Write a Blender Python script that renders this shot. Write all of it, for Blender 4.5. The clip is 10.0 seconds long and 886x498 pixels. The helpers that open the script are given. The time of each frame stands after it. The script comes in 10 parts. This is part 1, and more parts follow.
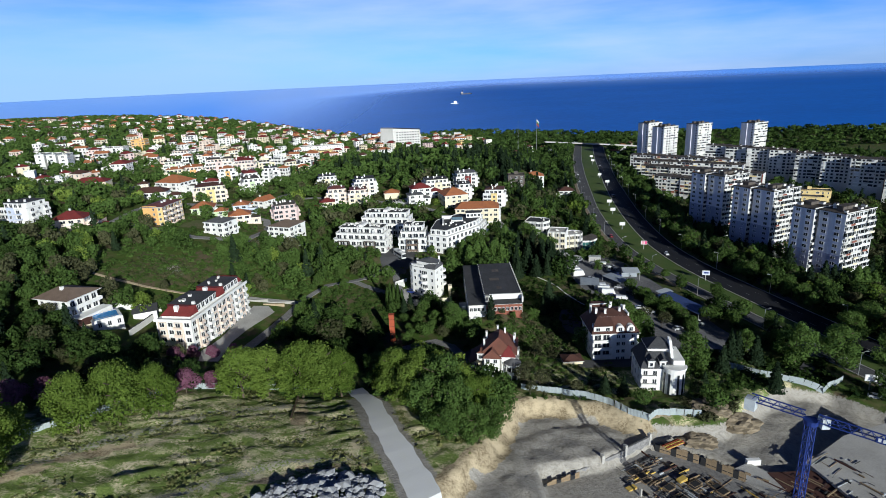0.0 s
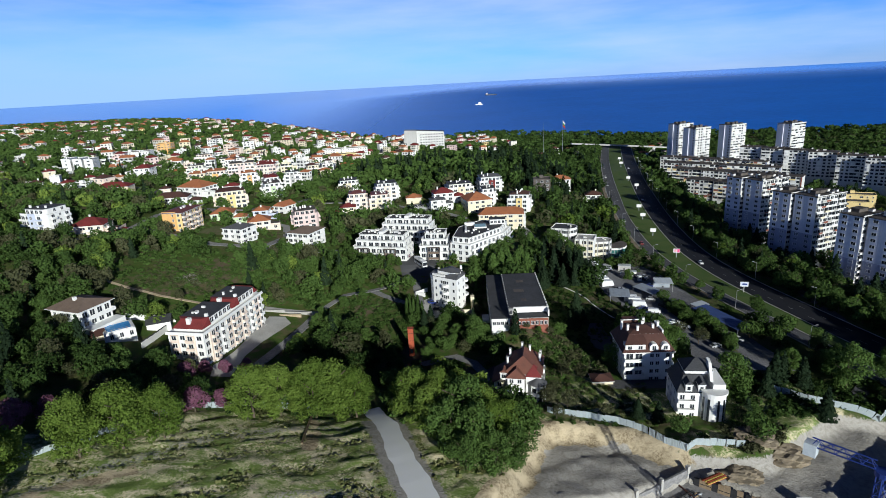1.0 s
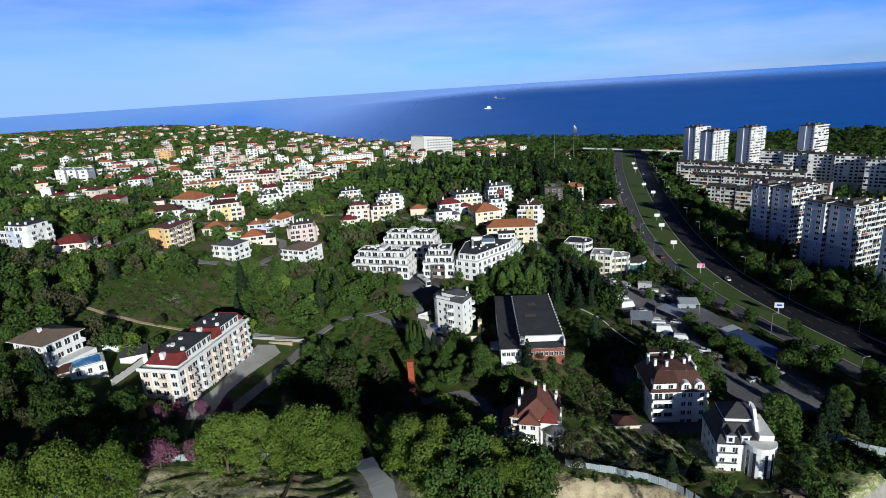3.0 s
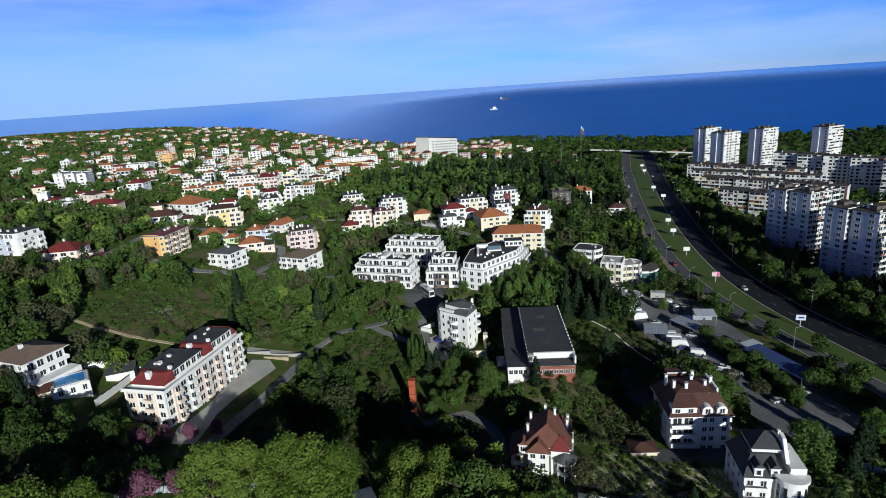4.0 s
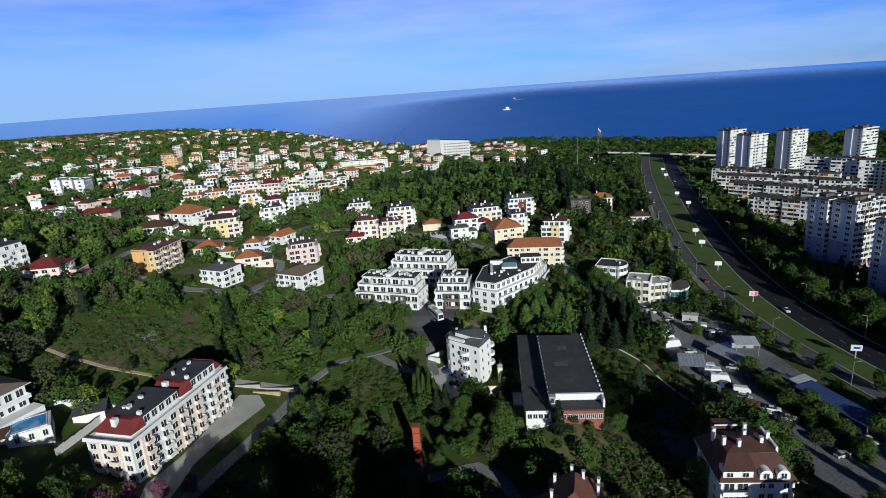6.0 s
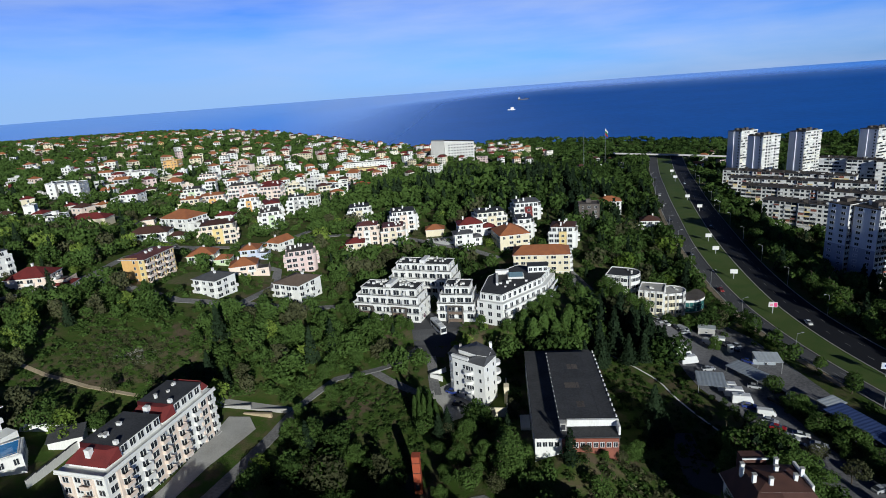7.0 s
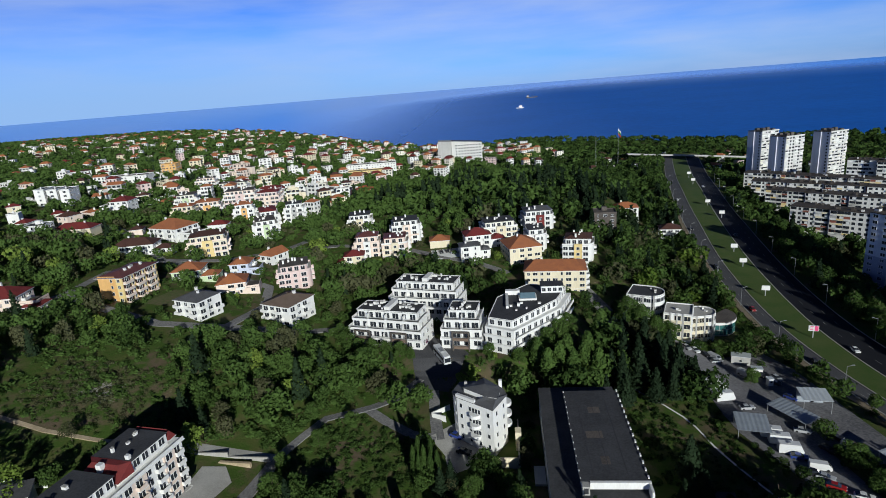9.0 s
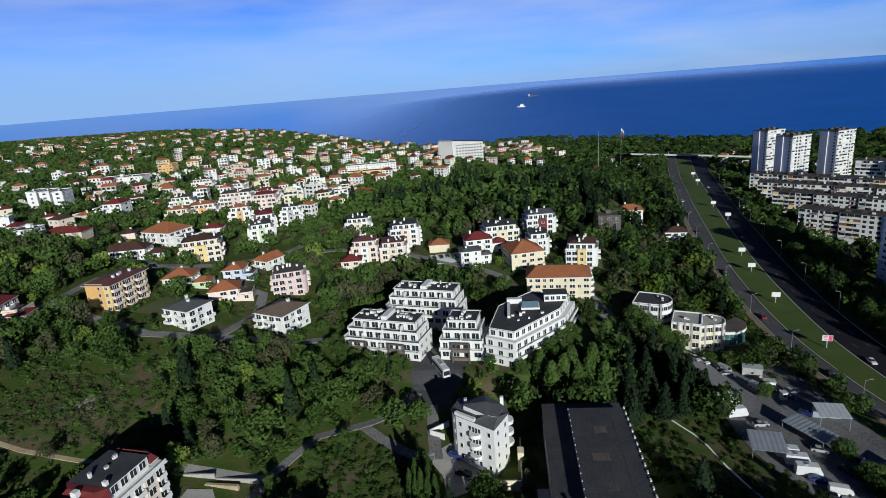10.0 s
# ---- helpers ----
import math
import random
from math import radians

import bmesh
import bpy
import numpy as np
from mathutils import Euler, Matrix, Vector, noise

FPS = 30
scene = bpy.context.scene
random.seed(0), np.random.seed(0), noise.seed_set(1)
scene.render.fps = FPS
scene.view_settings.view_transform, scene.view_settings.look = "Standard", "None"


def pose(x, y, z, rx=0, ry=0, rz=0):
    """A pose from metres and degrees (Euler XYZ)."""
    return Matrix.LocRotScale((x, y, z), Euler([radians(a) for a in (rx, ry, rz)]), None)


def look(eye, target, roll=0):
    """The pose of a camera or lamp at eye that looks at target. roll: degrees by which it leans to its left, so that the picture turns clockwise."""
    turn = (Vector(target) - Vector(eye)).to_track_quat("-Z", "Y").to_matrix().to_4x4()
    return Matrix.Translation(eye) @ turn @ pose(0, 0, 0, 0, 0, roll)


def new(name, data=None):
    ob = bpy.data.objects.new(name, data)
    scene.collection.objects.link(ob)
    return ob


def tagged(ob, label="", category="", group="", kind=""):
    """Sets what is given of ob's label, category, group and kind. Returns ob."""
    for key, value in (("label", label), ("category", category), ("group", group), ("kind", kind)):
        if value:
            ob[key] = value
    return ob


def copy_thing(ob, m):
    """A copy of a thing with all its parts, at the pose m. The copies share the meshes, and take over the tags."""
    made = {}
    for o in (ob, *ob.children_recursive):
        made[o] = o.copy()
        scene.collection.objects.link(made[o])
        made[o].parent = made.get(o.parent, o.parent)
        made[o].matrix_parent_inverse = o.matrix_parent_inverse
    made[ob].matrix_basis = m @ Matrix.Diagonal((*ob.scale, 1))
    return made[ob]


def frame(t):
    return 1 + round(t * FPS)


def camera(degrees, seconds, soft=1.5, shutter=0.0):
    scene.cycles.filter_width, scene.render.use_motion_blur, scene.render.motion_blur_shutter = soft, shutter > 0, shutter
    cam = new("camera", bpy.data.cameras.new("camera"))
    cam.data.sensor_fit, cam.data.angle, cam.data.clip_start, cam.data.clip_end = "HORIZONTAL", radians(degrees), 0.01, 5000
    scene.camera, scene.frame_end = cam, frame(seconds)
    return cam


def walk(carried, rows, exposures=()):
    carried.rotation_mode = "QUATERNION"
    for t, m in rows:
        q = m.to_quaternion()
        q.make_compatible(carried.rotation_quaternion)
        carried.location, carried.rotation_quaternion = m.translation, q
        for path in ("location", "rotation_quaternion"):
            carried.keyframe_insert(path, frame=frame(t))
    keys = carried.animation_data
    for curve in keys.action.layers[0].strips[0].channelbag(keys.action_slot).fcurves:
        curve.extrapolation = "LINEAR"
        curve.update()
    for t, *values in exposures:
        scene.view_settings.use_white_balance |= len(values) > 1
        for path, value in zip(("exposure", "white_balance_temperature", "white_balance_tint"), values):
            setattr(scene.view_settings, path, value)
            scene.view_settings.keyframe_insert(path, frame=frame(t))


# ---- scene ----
cam = camera(75.73, 10.0, soft=0.9)
ROWS = [  # seconds, eye, yaw, pitch, lean to the right
    (0, 0.19, 0.01, 97.05, 0.04, -16.76, 2.58),
    (0.5, 0.69, 5.20, 97.42, 1.64, -16.67, 2.85),
    (1, 1.22, 10.51, 97.51, 2.58, -16.54, 3.08),
    (1.5, 1.73, 15.90, 97.49, 2.85, -16.40, 3.27),
    (2, 2.16, 21.32, 97.46, 3.10, -16.28, 3.43),
    (2.5, 2.50, 26.76, 97.48, 3.33, -16.18, 3.56),
    (4, 2.95, 43.28, 97.88, 4.15, -16.00, 3.84),
    (4.5, 2.94, 48.92, 98.07, 4.46, -15.97, 3.91),
    (5, 2.88, 54.66, 98.26, 4.82, -15.94, 3.98),
    (5.5, 2.78, 60.50, 98.43, 5.17, -15.91, 4.04),
    (7, 2.39, 78.54, 98.93, 5.93, -15.86, 4.24),
    (7.5, 2.26, 84.57, 99.13, 6.18, -15.86, 4.31),
    (8, 2.15, 90.49, 99.39, 6.43, -15.88, 4.38),
    (8.5, 2.05, 96.16, 99.70, 6.64, -15.92, 4.45),
    (9, 1.99, 101.42, 100.05, 6.79, -15.98, 4.51),
    (9.5, 1.95, 106.09, 100.39, 6.98, -16.05, 4.56),
    (10, 1.97, 109.94, 100.63, 6.93, -16.10, 4.58),
]


def heading(x, y, z, yaw, pitch, lean):
    """The pose of the flying camera: yaw to its left, pitch up, lean to its right, in degrees."""
    a, b = radians(yaw), radians(pitch)
    eye = Vector((x, y, z))
    return look(eye, eye + Vector((-math.sin(a) * math.cos(b), math.cos(a) * math.cos(b), math.sin(b))), -lean)


walk(cam, [(t, heading(*row)) for t, *row in ROWS], exposures=[(0.0, 0.10), (2.5, -0.01), (5.5, -0.15), (10.0, -0.27)])

# ---- sky, sun ----
SUN_AZ, SUN_EL = 158.0, 16.5  # degrees clockwise from +y, degrees up
world = bpy.data.worlds.new("sky")
scene.world = world
world.use_nodes = True
nt = world.node_tree
nt.nodes.clear()
sky = nt.nodes.new("ShaderNodeTexSky")
sky.sky_type = "NISHITA"
sky.sun_disc = False
sky.sun_elevation = radians(SUN_EL)
sky.sun_rotation = radians(SUN_AZ)
sky.air_density, sky.dust_density, sky.ozone_density = 1.0, 0.1, 6.0
back = nt.nodes.new("ShaderNodeBackground")
back.inputs["Strength"].default_value = 0.128
wout = nt.nodes.new("ShaderNodeOutputWorld")
# thin high cloud: stretched noise laid over the sky
tc = nt.nodes.new("ShaderNodeTexCoord")
mp = nt.nodes.new("ShaderNodeMapping")
mp.inputs["Scale"].default_value = (1.1, 1.0, 7.0)
mp.inputs["Rotation"].default_value = (0.0, radians(7), 0.0)
cn = nt.nodes.new("ShaderNodeTexNoise")
cn.inputs["Scale"].default_value = 2.2
cn.inputs["Detail"].default_value = 7.0
cn.inputs["Roughness"].default_value = 0.52
cr = nt.nodes.new("ShaderNodeMapRange")
cr.inputs["From Min"].default_value, cr.inputs["From Max"].default_value = 0.36, 0.70
cr.inputs["To Min"].default_value, cr.inputs["To Max"].default_value = 0.0, 0.62
cmix = nt.nodes.new("ShaderNodeMix")
cmix.data_type = "RGBA"
cmix.inputs["B"].default_value = (4.5, 5.6, 8.0, 1)
nt.links.new(tc.outputs["Generated"], mp.inputs["Vector"])
nt.links.new(mp.outputs["Vector"], cn.inputs["Vector"])
nt.links.new(cn.outputs["Fac"], cr.inputs["Value"])
# the cloud lies low over the sea and thins out overhead
cl = nt.nodes.new("ShaderNodeMapRange")
cl.interpolation_type = "SMOOTHSTEP"
cl.inputs["From Min"].default_value, cl.inputs["From Max"].default_value = 0.45, 0.17
cm = nt.nodes.new("ShaderNodeMath")
cm.operation = "MULTIPLY"
nt.links.new(cr.outputs["Result"], cm.inputs[0])
nt.links.new(cl.outputs["Result"], cm.inputs[1])
nt.links.new(cm.outputs[0], cmix.inputs["Factor"])
blue = nt.nodes.new("ShaderNodeMix")
blue.data_type, blue.blend_type = "RGBA", "MULTIPLY"
blue.inputs["Factor"].default_value = 1.0
# paler near the horizon, deeper above
up = nt.nodes.new("ShaderNodeSeparateXYZ")
ur = nt.nodes.new("ShaderNodeMapRange")
ur.inputs["From Min"].default_value, ur.inputs["From Max"].default_value = 0.0, 0.3
ut = nt.nodes.new("ShaderNodeMix")
ut.data_type = "RGBA"
ut.inputs["A"].default_value, ut.inputs["B"].default_value = (0.44, 0.78, 1.74, 1), (0.165, 0.27, 0.49, 1)
nt.links.new(tc.outputs["Generated"], up.inputs["Vector"])
nt.links.new(up.outputs["Z"], ur.inputs["Value"])
nt.links.new(up.outputs["Z"], cl.inputs["Value"])
nt.links.new(ur.outputs["Result"], ut.inputs["Factor"])
# and deeper still towards the zenith
zr = nt.nodes.new("ShaderNodeMapRange")
zr.inputs["From Min"].default_value, zr.inputs["From Max"].default_value = 0.2, 0.65
zt = nt.nodes.new("ShaderNodeMix")
zt.data_type = "RGBA"
zt.inputs["B"].default_value = (0.025, 0.045, 0.105, 1)
nt.links.new(up.outputs["Z"], zr.inputs["Value"])
nt.links.new(zr.outputs["Result"], zt.inputs["Factor"])
nt.links.new(ut.outputs["Result"], zt.inputs["A"])
nt.links.new(zt.outputs["Result"], blue.inputs["B"])
nt.links.new(sky.outputs["Color"], blue.inputs["A"])
nt.links.new(blue.outputs["Result"], cmix.inputs["A"])
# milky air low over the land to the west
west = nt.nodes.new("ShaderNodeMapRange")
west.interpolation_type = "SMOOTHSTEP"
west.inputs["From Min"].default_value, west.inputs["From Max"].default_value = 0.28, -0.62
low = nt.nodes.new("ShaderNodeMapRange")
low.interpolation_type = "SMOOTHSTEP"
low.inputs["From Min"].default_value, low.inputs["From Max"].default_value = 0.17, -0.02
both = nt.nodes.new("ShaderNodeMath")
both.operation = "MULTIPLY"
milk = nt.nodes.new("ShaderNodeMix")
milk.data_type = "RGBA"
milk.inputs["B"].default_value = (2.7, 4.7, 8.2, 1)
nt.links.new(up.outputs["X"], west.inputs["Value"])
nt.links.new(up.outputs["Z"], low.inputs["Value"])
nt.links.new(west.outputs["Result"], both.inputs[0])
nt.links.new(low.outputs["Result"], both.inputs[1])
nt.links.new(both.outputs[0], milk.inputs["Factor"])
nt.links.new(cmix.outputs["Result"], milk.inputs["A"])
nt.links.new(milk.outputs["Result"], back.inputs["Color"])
nt.links.new(back.outputs["Background"], wout.inputs["Surface"])

sun = new("sun", bpy.data.lights.new("sun", "SUN"))
sun.data.energy = 5.0
sun.data.angle = radians(0.5)
sun.data.color = (0.935, 0.975, 0.93)
_sd = Vector((math.sin(radians(SUN_AZ)) * math.cos(radians(SUN_EL)), math.cos(radians(SUN_AZ)) * math.cos(radians(SUN_EL)), math.sin(radians(SUN_EL))))
sun.matrix_world = look(_sd * 300, (0, 0, 0))

# ---- materials ----
def mat(name, a, b=None, rough=0.85, scale=0.6, fine=9.0, bump=0.3, metal=0.0, spec=0.3, streak=False, vary=0.0):
    """A surface whose colour wanders between a and b at two scales, with fine relief."""
    m = bpy.data.materials.new(name)
    m.use_nodes = True
    t = m.node_tree
    n, l = t.nodes, t.links
    p = n["Principled BSDF"]
    p.inputs["Roughness"].default_value = rough
    p.inputs["Metallic"].default_value = metal
    p.inputs["Specular IOR Level"].default_value = spec
    b = b or tuple(c * 0.78 for c in a)
    tc = n.new("ShaderNodeTexCoord")
    mp = n.new("ShaderNodeMapping")
    mp.inputs["Scale"].default_value = (1, 1, 0.25) if streak else (1, 1, 1)
    n1 = n.new("ShaderNodeTexNoise")
    n1.inputs["Scale"].default_value, n1.inputs["Detail"].default_value = scale, 4
    n2 = n.new("ShaderNodeTexNoise")
    n2.inputs["Scale"].default_value, n2.inputs["Detail"].default_value = fine, 3
    add = n.new("ShaderNodeMath")
    add.operation = "ADD"
    rg = n.new("ShaderNodeMapRange")
    rg.inputs["From Min"].default_value, rg.inputs["From Max"].default_value = 0.75, 1.25
    mx = n.new("ShaderNodeMix")
    mx.data_type = "RGBA"
    mx.inputs["A"].default_value, mx.inputs["B"].default_value = (*a, 1), (*b, 1)
    l.new(tc.outputs["Object"], mp.inputs["Vector"])
    l.new(mp.outputs["Vector"], n1.inputs["Vector"])
    l.new(mp.outputs["Vector"], n2.inputs["Vector"])
    l.new(n1.outputs["Fac"], add.inputs[0])
    l.new(n2.outputs["Fac"], add.inputs[1])
    l.new(add.outputs[0], rg.inputs["Value"])
    l.new(rg.outputs["Result"], mx.inputs["Factor"])
    col = mx.outputs["Result"]
    if vary:
        oi = n.new("ShaderNodeObjectInfo")
        r2 = n.new("ShaderNodeMapRange")
        r2.inputs["To Min"].default_value, r2.inputs["To Max"].default_value = 1 - vary, 1 + vary * 0.4
        hv = n.new("ShaderNodeHueSaturation")
        l.new(oi.outputs["Random"], r2.inputs["Value"])
        l.new(r2.outputs["Result"], hv.inputs["Value"])
        l.new(col, hv.inputs["Color"])
        col = hv.outputs["Color"]
    l.new(col, p.inputs["Base Color"])
    if bump:
        bp = n.new("ShaderNodeBump")
        bp.inputs["Strength"].default_value, bp.inputs["Distance"].default_value = bump, 0.05
        l.new(n2.outputs["Fac"], bp.inputs["Height"])
        l.new(bp.outputs["Normal"], p.inputs["Normal"])
    return m


def leafy(name, dark, light, back=0.35):
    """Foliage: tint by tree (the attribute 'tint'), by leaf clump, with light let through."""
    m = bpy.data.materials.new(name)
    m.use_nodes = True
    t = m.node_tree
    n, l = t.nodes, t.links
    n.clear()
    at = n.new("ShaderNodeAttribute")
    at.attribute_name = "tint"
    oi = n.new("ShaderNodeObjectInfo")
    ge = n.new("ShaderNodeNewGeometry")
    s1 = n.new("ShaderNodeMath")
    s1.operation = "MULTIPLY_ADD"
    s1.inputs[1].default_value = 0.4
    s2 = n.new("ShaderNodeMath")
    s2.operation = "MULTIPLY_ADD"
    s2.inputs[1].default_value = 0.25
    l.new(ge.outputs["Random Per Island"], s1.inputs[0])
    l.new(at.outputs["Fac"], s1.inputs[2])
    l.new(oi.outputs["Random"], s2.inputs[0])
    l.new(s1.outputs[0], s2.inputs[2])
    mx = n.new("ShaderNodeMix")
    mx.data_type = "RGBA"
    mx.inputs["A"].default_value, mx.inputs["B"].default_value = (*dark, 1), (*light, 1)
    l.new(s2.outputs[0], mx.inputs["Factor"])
    di = n.new("ShaderNodeBsdfDiffuse")
    tr = n.new("ShaderNodeBsdfTranslucent")
    ms = n.new("ShaderNodeMixShader")
    ms.inputs["Fac"].default_value = back
    out = n.new("ShaderNodeOutputMaterial")
    l.new(mx.outputs["Result"], di.inputs["Color"])
    l.new(mx.outputs["Result"], tr.inputs["Color"])
    l.new(di.outputs[0], ms.inputs[1])
    l.new(tr.outputs[0], ms.inputs[2])
    l.new(ms.outputs[0], out.inputs["Surface"])
    return m


